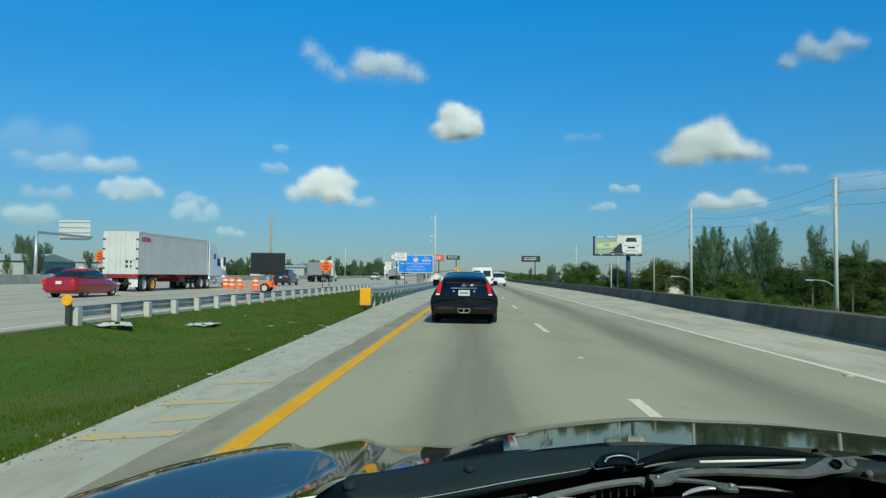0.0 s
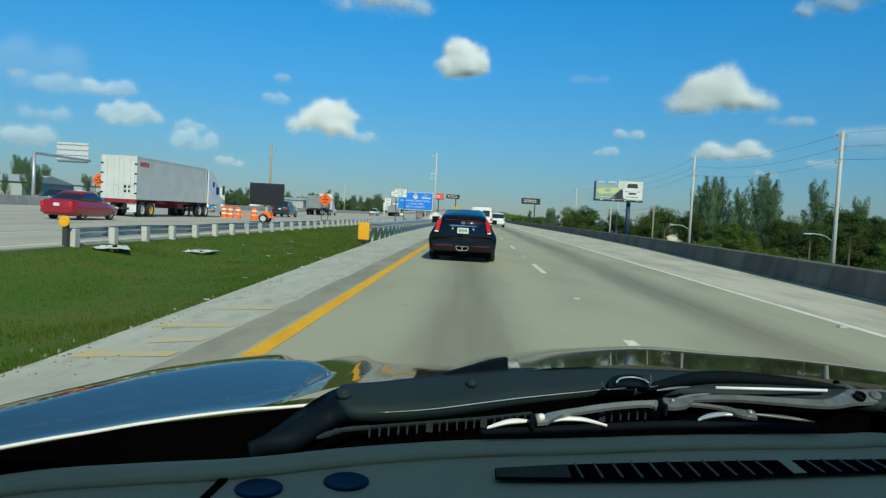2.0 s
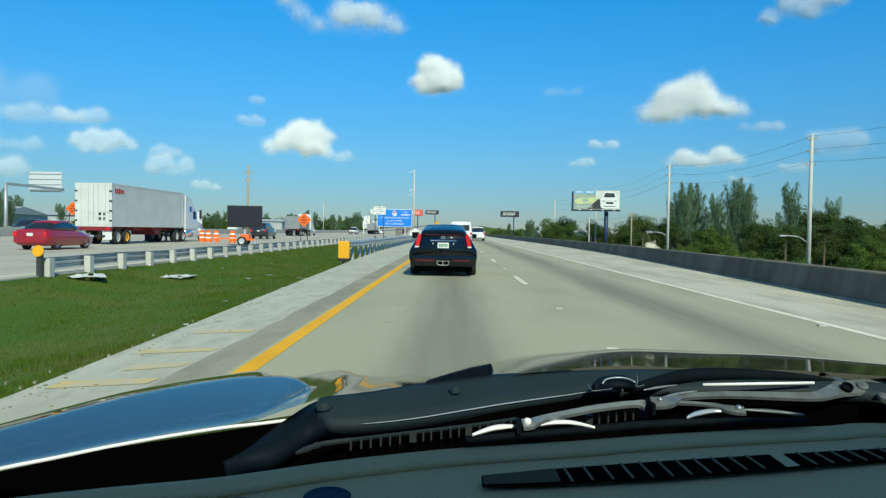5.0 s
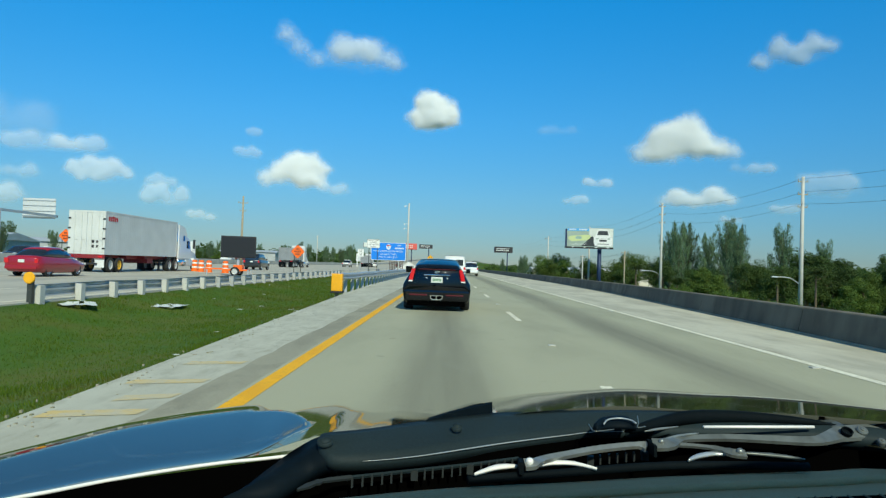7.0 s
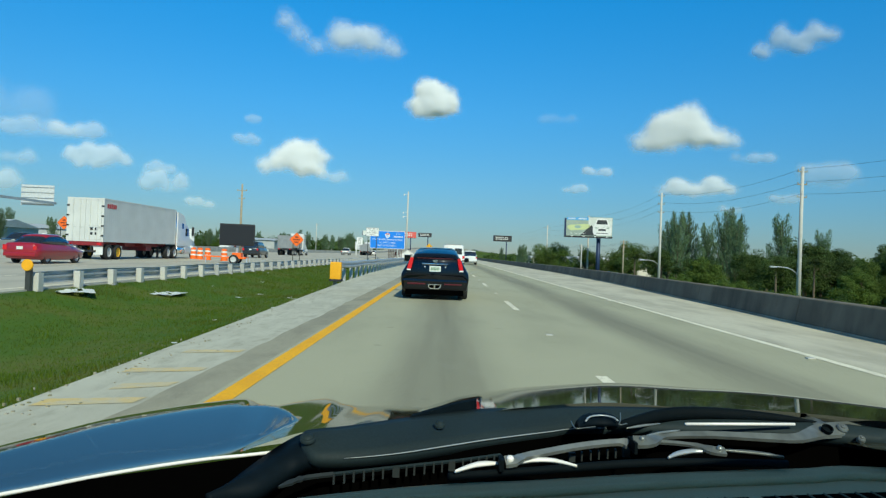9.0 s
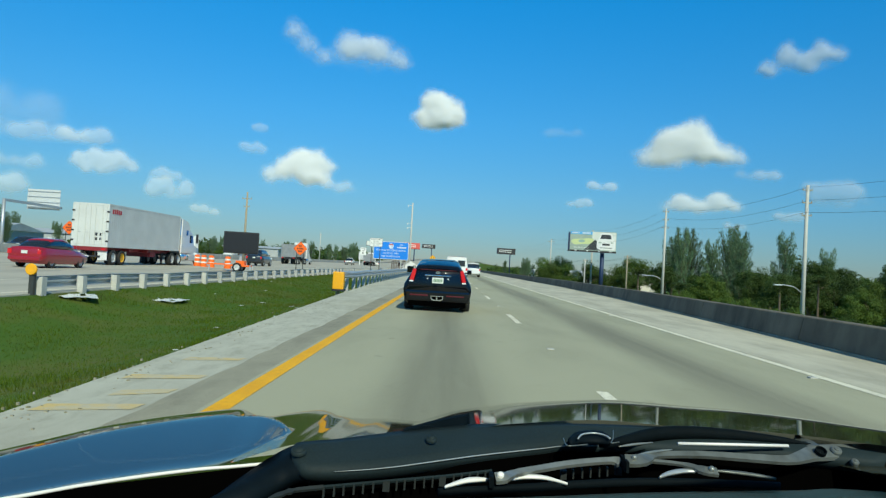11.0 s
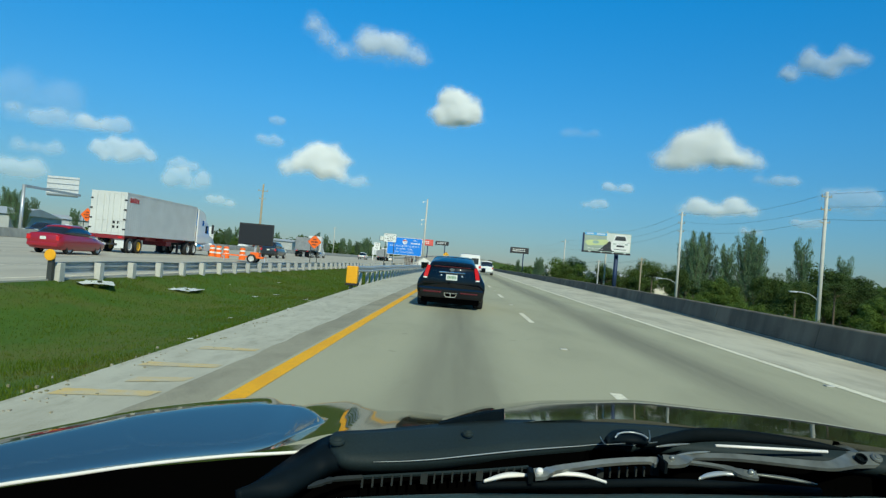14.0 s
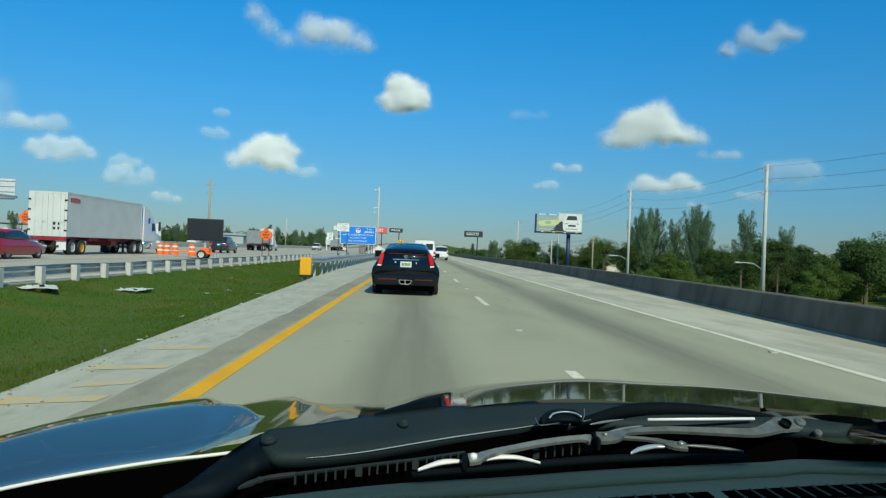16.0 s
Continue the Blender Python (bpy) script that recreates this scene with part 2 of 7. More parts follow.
def prism(bm, outline, a, b, axis="y"):
    """An outline of (u, v) extruded along an axis: y gives (u, ., v), x gives (., u, v), z gives (u, v, .)."""
    def at(u, v, w):
        return {"y": (u, w, v), "x": (w, u, v), "z": (u, v, w)}[axis]
    lo = [bm.verts.new(at(u, v, a)) for u, v in outline]
    hi = [bm.verts.new(at(u, v, b)) for u, v in outline]
    n = len(outline)
    for i in range(n):
        bm.faces.new((lo[i], lo[(i + 1) % n], hi[(i + 1) % n], hi[i]))
    bm.faces.new(lo[::-1])
    bm.faces.new(hi)
    bmesh.ops.recalc_face_normals(bm, faces=bm.faces[:])
    return bm


def loft(bm, rings, close=True, caps=True):
    rows = [[bm.verts.new(p) for p in ring] for ring in rings]
    n = len(rows[0])
    for r0, r1 in zip(rows, rows[1:]):
        for i in range(n if close else n - 1):
            bm.faces.new((r0[i], r0[(i + 1) % n], r1[(i + 1) % n], r1[i]))
    if caps and close:
        bm.faces.new(rows[0][::-1])
        bm.faces.new(rows[-1])
    bmesh.ops.recalc_face_normals(bm, faces=bm.faces[:])
    return bm


def smoothstep(a, b, v):
    u = min(1, max(0, (v - a) / (b - a)))
    return u * u * (3 - 2 * u)


def bend(y):
    """The carriageway's sideways drift far ahead."""
    return 4.2e-5 * max(0, y - 60) ** 2


def rise(y):
    """The climb to the flyover far ahead."""
    return 8.0 * smoothstep(330, 900, y)


def barrier_x(y):
    return float(np.interp(y, (-80, 0, 12.5, 20.6, 39.5, 62, 100, 160, 240), (7.0, 7.2, 7.75, 8.3, 9.4, 9.9, 9.6, 8.6, 7.6)))


def grass_edge_x(y):
    return float(np.interp(y, (-80, 5, 8.2, 14.5, 27.6, 40), (-3.15, -3.24, -3.35, -3.6, -4.1, -4.4)))


YS = [-120, -80, -50, -30, -15, -5] + list(range(0, 60, 4)) + list(range(60, 160, 8)) + list(range(160, 320, 20)) + list(range(320, 1000, 40)) + [1000, 1200, 1600]


def strip(name, left, right, z, material, ys=YS, thick=0.0, label="", parent=None, step=1):
    """A paved band along the road between two lines, with its thickness."""
    bm = bmesh.new()
    rings = []
    for y in ys:
        a = (left(y) if callable(left) else left) + bend(y)
        b = (right(y) if callable(right) else right) + bend(y)
        h = rise(y) + z
        if thick:
            rings.append([(a, y, h), (b, y, h), (b, y, h - thick), (a, y, h - thick)])
        else:
            rings.append([(a, y, h), (b, y, h)])
    loft(bm, rings, close=bool(thick), caps=bool(thick))
    return mesh_object(name, bm, material, parent, label)


# ---------------------------------------------------------------- ground and paving
def ground_height(x, y):
    if x > 9:
        return -0.7 + max(-1, -(x - 10.5) / 5.0) * 3.6 if x > 10.5 else -0.7
    if x < -44:
        return -0.5
    if -10.11 < x < -3.0 and y < 112:
        return -0.5 * math.sin(math.pi * (x + 10.1) / 7.1) - 0.03 + (0.02 if x > -4.2 else 0)
    return -0.7


bm = bmesh.new()
gx = [-3500, -1500, -600, -300, -150, -80, -60, -46, -44, -30, -12, -10.6, -10.1, -9.4, -8.6, -7.8, -7, -6.2, -5.4, -4.6, -4.1, -3.6, -3.25, -3.0, 0, 8, 9, 10.5, 12, 14, 15.5, 18, 25, 40, 70, 120, 250, 600, 1500, 3500]
gy = [-3500, -1000, -300] + YS + [2400, 4500]
grid = [[bm.verts.new((x + (bend(y) if abs(x) < 200 else 0), y, ground_height(x, y) + rise(y) * max(0.0, min(1.0, (12 - x) / 3, (x + 95) / 30)))) for x in gx] for y in gy]
for j in range(len(gy) - 1):
    for i in range(len(gx) - 1):
        bm.faces.new((grid[j][i], grid[j][i + 1], grid[j + 1][i + 1], grid[j + 1][i]))
ground = mesh_object("ground", bm, M_GROUND, smooth=True)
tagged(ground, "mown green grass ground with brownish patches beside the motorway", "ground", kind="structure")

road = strip("road", -1.94, 5.5, 0.0, M_ROAD, thick=0.6)
tagged(road, "pale worn concrete carriageway with dark tyre and oil bands", "road", kind="structure")
far_road = strip("road_2", -45.0, -10.15, 0.0, M_ROAD2, thick=0.6)
tagged(far_road, "wide pale concrete carriageway beyond the grass median", "road", kind="structure")
YS_FINE = sorted(set(YS + [k * 0.5 for k in range(0, 80)]))


def asphalt_x(y):
    return -2.37 + 0.06 * noise.noise((0.0, y * 0.8, 3.0)) + 0.05 * noise.noise((5.0, y * 2.7, 1.0))


asphalt_edge = strip("pavement_edge", asphalt_x, -1.94, -0.004, M_ASPHALT, ys=YS_FINE, thick=0.5)
tagged(asphalt_edge, "narrow grey asphalt strip beside the yellow line", "road edge", kind="structure")
left_shoulder = strip("pavement_left", grass_edge_x, asphalt_x, -0.008, M_SHOULDER, ys=YS_FINE, thick=0.45)
tagged(left_shoulder, "pale concrete inner shoulder with ragged grass edge", "shoulder", kind="structure")
right_shoulder = strip("pavement_right", 5.5, lambda y: barrier_x(y) + 0.5, -0.006, M_SHOULDER_PALE, thick=0.5)
tagged(right_shoulder, "pale sun-bleached concrete outer shoulder along the parapet", "shoulder", kind="structure")
far_median = strip("pavement_median", -10.15, lambda y: grass_edge_x(y), -0.012, M_SHOULDER, ys=[y for y in YS if y >= 112], thick=0.5)
tagged(far_median, "paved strip between two concrete median walls", "median", kind="structure")

yellow = strip("trim_yellow_line", -1.89, -1.71, 0.004, M_YELLOW)
tagged(yellow, "solid yellow edge line on the concrete", "road marking", kind="structure")
white = strip("trim_white_line", 5.285, 5.445, 0.004, M_WHITE_LINE)
tagged(white, "solid white edge line on the concrete", "road marking", kind="structure")
far_white = strip("trim_far_edge_line", -10.75, -10.6, 0.004, M_WHITE_LINE)
tagged(far_white, "white edge line of the far carriageway", "road marking", kind="structure")


def dash(name, x, y, length, w, parent=None):
    bm = bmesh.new()
    c = bend(y)
    loft(bm, [[(x + c - w / 2, y + k * length / 4, 0.004 + rise(y)), (x + c + w / 2, y + k * length / 4, 0.004 + rise(y))] for k in range(5)], close=False)
    ob = mesh_object(name, bm, M_WHITE_LINE, parent)
    return ob


lane_dashes = empty("trim_lane_line", label="broken white lane line, worn paint", category="road marking", kind="structure")
for k in range(-3, 14):
    dash("dash", 1.75, 16.6 + 12.19 * k, 3.2, 0.13, lane_dashes)
for x in (-14.3, -18.0, -21.7, -25.4, -29.1, -32.8, -36.5):
    far_dashes = empty("trim_far_lane_line", label="broken white lane line of the far carriageway", category="road marking", kind="structure")
    for k in range(-1, 12):
        dash("dash", x, 20 + 12.19 * k, 3.2, 0.13, far_dashes)
# wandering cracks and joints in the concrete
cracks = empty("trim_crack", label="thin dark wandering cracks and joints in the concrete", category="crack", kind="structure")
crack_rng = random.Random(31)
for x0, y0, y1, w in ((1.66, 14.0, 60.0, 0.0012), (3.3, 12.0, 30.0, 0.001), (5.46, 4.0, 60.0, 0.006)):
    x, y, rows = x0, y0, []
    while y < y1:
        c = bend(y)
        ww = w * crack_rng.uniform(0.4, 1.3)
        rows.append([(x + c - ww, y, 0.0035 + rise(y)), (x + c + ww, y, 0.0035 + rise(y))])
        y += crack_rng.uniform(0.15, 0.5)
        x = x0 + 0.8 * (x - x0) + crack_rng.gauss(0, 0.02)
    mesh_object("crack", loft(bmesh.new(), rows, close=False), M_CRACK, cracks)
# faded chevron bars on the inner shoulder
chevrons = empty("trim_chevron", label="faded yellow diagonal bars on the inner shoulder", category="road marking", kind="structure")
for y0, x0 in ((8.1, -3.05), (6.75, -3.12), (5.95, -2.85), (5.25, -3.12), (-16.5, -3.0), (-19.5, -3.0), (-13.5, -3.0)):
    bm = bmesh.new()
    loft(bm, [[(x0, y0, -0.004), (x0, y0 + 0.26, -0.004)], [(-2.43, y0 + 0.24, -0.004), (-2.41, y0 + 0.46, -0.004)]], close=False)
    mesh_object("bar", bm, M_FADED, chevrons)


def parapet(name, line, y0, y1, seg, height, material, label, face=-1, alt=None, foot=0.42, top=0.2):
    """A concrete safety barrier in cast lengths, with a sloped foot and narrow top."""
    root = empty(name, label=label, category="barrier", kind="structure")
    y = y0
    k = 0
    while y < y1:
        e = min(y1, y + seg)
        bm = bmesh.new()
        rings = []
        for yy in (y + 0.012, (y + e) / 2, e - 0.012):
            x, h = line(yy) + bend(yy), rise(yy)
            prof = ((0.08, -0.05), (0.08, 0.06), (0.19, height - 0.03), (0.21, height - 0.01), (0.25, height), (0.25 + top, height), (0.28 + top, height - 0.03), (0.3 + top, -0.05))
            rings.append([(x - face * u, yy, h + v) for u, v in prof])
        loft(bm, rings)
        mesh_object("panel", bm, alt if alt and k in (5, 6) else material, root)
        ledge = [[(line(yy) + bend(yy) - face * u, yy, rise(yy) + v) for u, v in ((0.03, -0.05), (0.03, 0.025), (0.04, 0.03), (0.1, 0.04), (0.1, -0.05))] for yy in (y, (y + e) / 2, e)]
        mesh_object("footing", loft(bmesh.new(), ledge), M_BARRIER_PALE, root)
        y = e
        k += 1
        if y > 260:
            seg = 30
    return root


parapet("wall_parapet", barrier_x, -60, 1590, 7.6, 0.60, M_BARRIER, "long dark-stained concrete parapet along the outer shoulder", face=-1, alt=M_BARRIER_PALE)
parapet("wall_median_near", lambda y: -3.0, 114, 1590, 9.0, 0.85, M_WALL, "stained concrete median wall beside the inner shoulder", face=1)
parapet("wall_median_back", lambda y: -5.6 if y < 180 else -4.1, 114, 560, 9.0, 1.05, M_WALL, "second stained concrete median wall behind the first", face=1)
parapet("wall_far", lambda y: -45.2, -100, 1590, 12.0, 0.95, M_WALL, "grey concrete wall on the far side of the other carriageway", face=1)


# ---------------------------------------------------------------- clouds, far off
def cloud_material():
    m = bpy.data.materials.new("cloud")
    m.use_nodes = True
    nt = m.node_tree
    nt.nodes.clear()
    out = nt.nodes.new("ShaderNodeOutputMaterial")
    tc = nt.nodes.new("ShaderNodeTexCoord")
    info = nt.nodes.new("ShaderNodeObjectInfo")
    cover = nt.nodes.new("ShaderNodeAttribute")
    cover.attribute_name = "cover"
    off = nt.nodes.new("ShaderNodeCombineXYZ")
    nt.links.new(math_node(nt, "MULTIPLY", info.outputs["Random"], 9000.0), off.inputs[0])
    vec = nt.nodes.new("ShaderNodeVectorMath")
    nt.links.new(tc.outputs["Object"], vec.inputs[0])
    nt.links.new(off.outputs[0], vec.inputs[1])
    fine = noise_node(nt, vec.outputs[0], 0.05, 8, 0.68)
    h = math_node(nt, "ADD", cover.outputs["Fac"], math_node(nt, "MULTIPLY_ADD", fine, 0.6, -0.30))
    inside = smooth_node(nt, cover.outputs["Fac"], 0.0, 0.12)
    mask = math_node(nt, "MULTIPLY", smooth_node(nt, h, 0.0, 0.95), inside)
    sepc = nt.nodes.new("ShaderNodeSeparateColor")
    nt.links.new(info.outputs["Color"], sepc.inputs[0])
    alpha = math_node(nt, "MULTIPLY", mask, sepc.outputs[0])
    dif = nt.nodes.new("ShaderNodeBsdfDiffuse")
    dif.inputs["Color"].default_value = (0.93, 0.93, 0.94, 1)
    bump = nt.nodes.new("ShaderNodeBump")
    bump.inputs["Strength"].default_value, bump.inputs["Distance"].default_value = 0.22, 9.0
    nt.links.new(fine, bump.inputs["Height"])
    nt.links.new(bump.outputs[0], dif.inputs["Normal"])
    back = nt.nodes.new("ShaderNodeBsdfTranslucent")
    back.inputs["Color"].default_value = (0.80, 0.82, 0.86, 1)
    white = nt.nodes.new("ShaderNodeMixShader")
    white.inputs[0].default_value = 0.22
    nt.links.new(dif.outputs[0], white.inputs[1])
    nt.links.new(back.outputs[0], white.inputs[2])
    tr = nt.nodes.new("ShaderNodeBsdfTransparent")
    mix = nt.nodes.new("ShaderNodeMixShader")
    nt.links.new(alpha, mix.inputs[0])
    nt.links.new(tr.outputs[0], mix.inputs[1])
    nt.links.new(white.outputs[0], mix.inputs[2])
    nt.links.new(mix.outputs[0], out.inputs["Surface"])
    return m


M_CLOUD = cloud_material()
CLOUD_RNG = random.Random(5)


def cloud(azimuth, elevation, width, height, density, lumps=None, base=1.0, far=2600):
    """A heap of cloud in the distance: bearing and height in degrees, size in metres; lumps are (along, up, radius) in half sizes."""
    rng = CLOUD_RNG
    if lumps is None:
        n = 3 + int(3 * rng.random())
        lumps = [(-0.75 + 1.5 * (k + 0.5 * rng.random()) / n, rng.uniform(-0.25, 0.25), rng.uniform(0.45, 0.75)) for k in range(n)]
    nx, nz = (56, 36) if height > 90 else (36, 22)
    w, h = width / 2, height / 2
    seed = rng.uniform(0, 500)
    lumps = [(a, b, r * 1.22) for a, b, r in lumps]
    heap = np.zeros((nz + 1, nx + 1))
    us, vs = np.linspace(-1.5, 1.5, nx + 1), np.linspace(-1.6, 1.6, nz + 1)
    for j, v in enumerate(vs):
        for i, u in enumerate(us):
            x, z = u * w / h, v
            d1 = mathutils.noise.fractal(Vector((x * 1.3 + seed, z * 1.3, 0)), 0.7, 2.0, 4)
            d2 = mathutils.noise.fractal(Vector((x * 1.3, z * 1.3 + seed, 7)), 0.7, 2.0, 4)
            x, z = x + 0.22 * d1, z + 0.22 * d2
            fill = 1 - (x / (0.95 * w / h)) ** 2 - ((z + 0.32) / 0.5) ** 2
            best = 0.38 * fill * base if fill > 0 else 0.0
            for a, b, r in lumps:
                dz = z - b
                q = 1 - ((x - a * w / h) ** 2 + (dz * (1.0 if dz > 0 else 1.25)) ** 2) / (1.25 * r * r)
                if q > 0:
                    best = math.sqrt(best * best + (r * q) ** 2)
            heap[j, i] = best
    for _ in range(4):
        p = np.pad(heap, 1)
        heap = (p[1:-1, 1:-1] * 2 + p[:-2, 1:-1] + p[2:, 1:-1] + p[1:-1, :-2] + p[1:-1, 2:]) / 6
    heap[0, :] = heap[-1, :] = heap[:, 0] = heap[:, -1] = 0
    flat = [(u * w, -0.27 * h * heap[j, i], v * h) for j, v in enumerate(vs) for i, u in enumerate(us)]
    faces = [(j * (nx + 1) + i, j * (nx + 1) + i + 1, (j + 1) * (nx + 1) + i + 1, (j + 1) * (nx + 1) + i) for j in range(nz) for i in range(nx)]
    me = bpy.data.meshes.new("backdrop_cloud")
    me.from_pydata(flat, [], faces)
    me.polygons.foreach_set("use_smooth", [True] * len(faces))
    at = me.attributes.new("cover", "FLOAT", "POINT")
    at.data.foreach_set("value", np.clip(heap * 1.7, 0, 1).ravel())
    me.materials.append(M_CLOUD)
    ob = new("backdrop_cloud", me)
    a, e = radians(azimuth), radians(elevation)
    place = Vector((math.sin(a) * math.cos(e), math.cos(a) * math.cos(e), math.sin(e))) * far
    ob.matrix_basis = Matrix.Translation(place) @ pose(0, 0, 0, 0, 0, -azimuth) @ pose(0, 0, 0, elevation, 0, 0)
    ob.color = (density, density, density, 1)
    ob.visible_shadow = False
    return tagged(ob, "small white fair-weather cumulus cloud in a blue sky" if density > 0.5 else "thin hazy scrap of white cloud", "cloud", "clouds in the sky", "structure")


cloud(-9.38, 16.64, 470, 200, 0.75, ((-0.8, 0.5, 0.34), (-0.6, 0.1, 0.34), (-0.4, -0.3, 0.3), (0.05, 0.1, 0.5), (0.4, 0.15, 0.5), (0.75, -0.1, 0.36), (0.92, -0.25, 0.22)), 0.3)
cloud(-1.72, 12.47, 240, 150, 1.0, ((-0.1, 0.35, 0.62), (0.3, -0.05, 0.7), (-0.45, -0.4, 0.5), (0.1, -0.35, 0.6), (0.7, -0.4, 0.35)))
cloud(-12.5, 7.15, 285, 150, 1.0, ((-0.8, -0.4, 0.36), (-0.4, -0.1, 0.5), (-0.05, 0.3, 0.6), (0.35, 0.45, 0.5), (0.65, 0.1, 0.4), (0.15, -0.3, 0.6), (0.5, -0.4, 0.36)))
cloud(18.29, 10.35, 385, 185, 1.0, ((-0.8, -0.5, 0.3), (-0.5, -0.35, 0.5), (-0.2, 0.1, 0.6), (0.1, 0.3, 0.52), (0.2, 0.68, 0.3), (0.3, -0.2, 0.56), (0.6, -0.4, 0.42), (0.85, -0.5, 0.28)))
cloud(19.65, 5.9, 280, 80, 0.8, ((-0.5, 0.1, 0.75), (-0.1, -0.2, 0.6), (0.35, 0.2, 0.8), (0.75, -0.2, 0.5), (-0.85, -0.3, 0.4)))
cloud(25.95, 16.43, 270, 135, 0.62, ((-0.7, -0.4, 0.4), (-0.3, 0.1, 0.5), (-0.25, 0.55, 0.3), (0.15, -0.2, 0.5), (0.45, 0.2, 0.5), (0.8, 0.05, 0.4)), 0.5)
cloud(-27.1, 6.25, 225, 105, 0.58, ((-0.6, 0.0, 0.5), (-0.1, 0.2, 0.6), (0.4, 0.15, 0.6), (0.8, -0.1, 0.4), (0.1, -0.45, 0.5), (-0.4, -0.5, 0.4)))
for row in ((12.1, 7.12, 145, 44, 0.45), (-33.29, 4.16, 210, 90, 0.42), (-22.26, 4.61, 195, 95, 0.36), (-27.92, 8.09, 200, 78, 0.38)):
    cloud(*row)
for row in ((23.58, 8.24, 190, 55, 0.5), (10.46, 5.72, 110, 45, 0.5), (-31.08, 7.93, 430, 95, 0.5), (-22.69, 5.73, 130, 60, 0.4), (-9.28, 5.97, 160, 60, 0.5),
            (-16.32, 8.38, 120, 50, 0.4), (-15.9, 10.0, 75, 40, 0.35), (-19.5, 3.27, 130, 45, 0.5), (25.93, 5.02, 120, 45, 0.45), (28.77, 6.68, 250, 110, 0.45),
            (22.18, 4.24, 90, 40, 0.4), (-32.1, 5.75, 180, 75, 0.4), (8.79, 11.38, 200, 60, 0.2), (-33.93, 9.12, 560, 200, 0.22)):
    cloud(*row[:4], row[4] * 0.68)


# ---------------------------------------------------------------- shared vehicle pieces
M_TYRE = mat("tyre_rubber", (0.018, 0.018, 0.018), 0.85, var=0.2, scale=10)
M_ALLOY = mat("alloy_rim", (0.55, 0.56, 0.57), 0.3, 0.9, var=0.1)
M_STEEL_RIM = mat("white_steel_rim", (0.6, 0.6, 0.58), 0.45, 0.2, var=0.2)
M_YELLOW_RIM = mat("yellow_steel_rim", (0.75, 0.42, 0.03), 0.45, var=0.2)
M_CHROME = mat("chrome", (0.85, 0.86, 0.87), 0.12, 1.0, var=0.05)
M_GLASS_DARK = mat("tinted_glass", (0.012, 0.018, 0.028), 0.03, var=0, coat=0.6, spec=0.8)
M_GLASS_BLACK = mat("privacy_glass", (0.004, 0.008, 0.016), 0.06, var=0, coat=0.0, spec=0.22)
M_TAIL = mat("red_lamp_lens", (0.62, 0.012, 0.02), 0.15, var=0.12, scale=30, coat=0.8)
M_LENS = mat("clear_lamp_lens", (0.75, 0.76, 0.74), 0.12, var=0.1, coat=0.8)
M_PLASTIC = mat("black_plastic", (0.022, 0.024, 0.026), 0.45, var=0.2, scale=20)
M_RUBBER = mat("black_rubber", (0.004, 0.007, 0.009), 0.7, var=0.2, spec=0.05)
M_PLATE = mat("licence_plate_white", (0.66, 0.68, 0.62), 0.4, var=0.1)
M_PLATE_INK = mat("plate_ink", (0.10, 0.22, 0.12), 0.5, var=0.1)


def lathe(bm, profile, n=24, axis="x", centre=(0, 0, 0)):
    """Turns a profile of (along, radius) about an axis."""
    rings = []
    for k in range(n):
        a = 2 * math.pi * k / n
        c, s = math.cos(a), math.sin(a)
        ring = []
        for u, r in profile:
            p = {"x": (u, r * c, r * s), "y": (r * c, u, r * s), "z": (r * c, r * s, u)}[axis]
            ring.append(tuple(p[i] + centre[i] for i in range(3)))
        rings.append([bm.verts.new(p) for p in ring])
    m = len(profile)
    for k in range(n):
        r0, r1 = rings[k], rings[(k + 1) % n]
        for i in range(m - 1):
            bm.faces.new((r0[i], r0[i + 1], r1[i + 1], r1[i]))
    bmesh.ops.recalc_face_normals(bm, faces=bm.faces[:])
    return bm


WHEELS = {}


def wheel(parent, x, y, r=0.33, w=0.22, rim=None, spokes=7):
    """A tyre with its rim, standing on the ground; the meshes are shared between alike wheels."""
    rim = rim or M_ALLOY
    key = (r, w, rim.name)
    if key not in WHEELS:
        bm = bmesh.new()
        h = w / 2
        lathe(bm, [(-h * 0.8, r * 0.62), (-h, r * 0.72), (-h, r * 0.9), (-h * 0.8, r * 0.985), (-h * 0.3, r), (h * 0.3, r), (h * 0.8, r * 0.985), (h, r * 0.9), (h, r * 0.72), (h * 0.8, r * 0.62), (0, r * 0.58), (-h * 0.8, r * 0.62)], 28)
        tyre = bpy.data.meshes.new("tyre")
        for f in bm.faces:
            f.smooth = True
        bm.to_mesh(tyre)
        bm.free()
        tyre.materials.append(M_TYRE)
        bm = bmesh.new()
        for s in (-1, 1):
            lathe(bm, [(s * h * 0.82, r * 0.62), (s * h * 0.7, r * 0.56), (s * h * 0.35, r * 0.52), (s * h * 0.3, r * 0.1), (s * h * 0.55, r * 0.1), (s * h * 0.6, 0.001)], 28)
            for k in range(spokes):
                a = 2 * math.pi * k / spokes
                box(bm, s * h * 0.3, s * h * 0.68, -r * 0.06, r * 0.06, r * 0.08, r * 0.58, m=Matrix.Rotation(a, 4, "X"))
        bmesh.ops.recalc_face_normals(bm, faces=bm.faces[:])
        rm = bpy.data.meshes.new("rim")
        bm.to_mesh(rm)
        bm.free()
        rm.materials.append(rim)
        WHEELS[key] = (tyre, rm)
    tyre, rm = WHEELS[key]
    t = new("wheel", tyre)
    t.parent = parent
    t.location = (x, y, r)
    q = new("rim", rm)
    q.parent = t
    return t


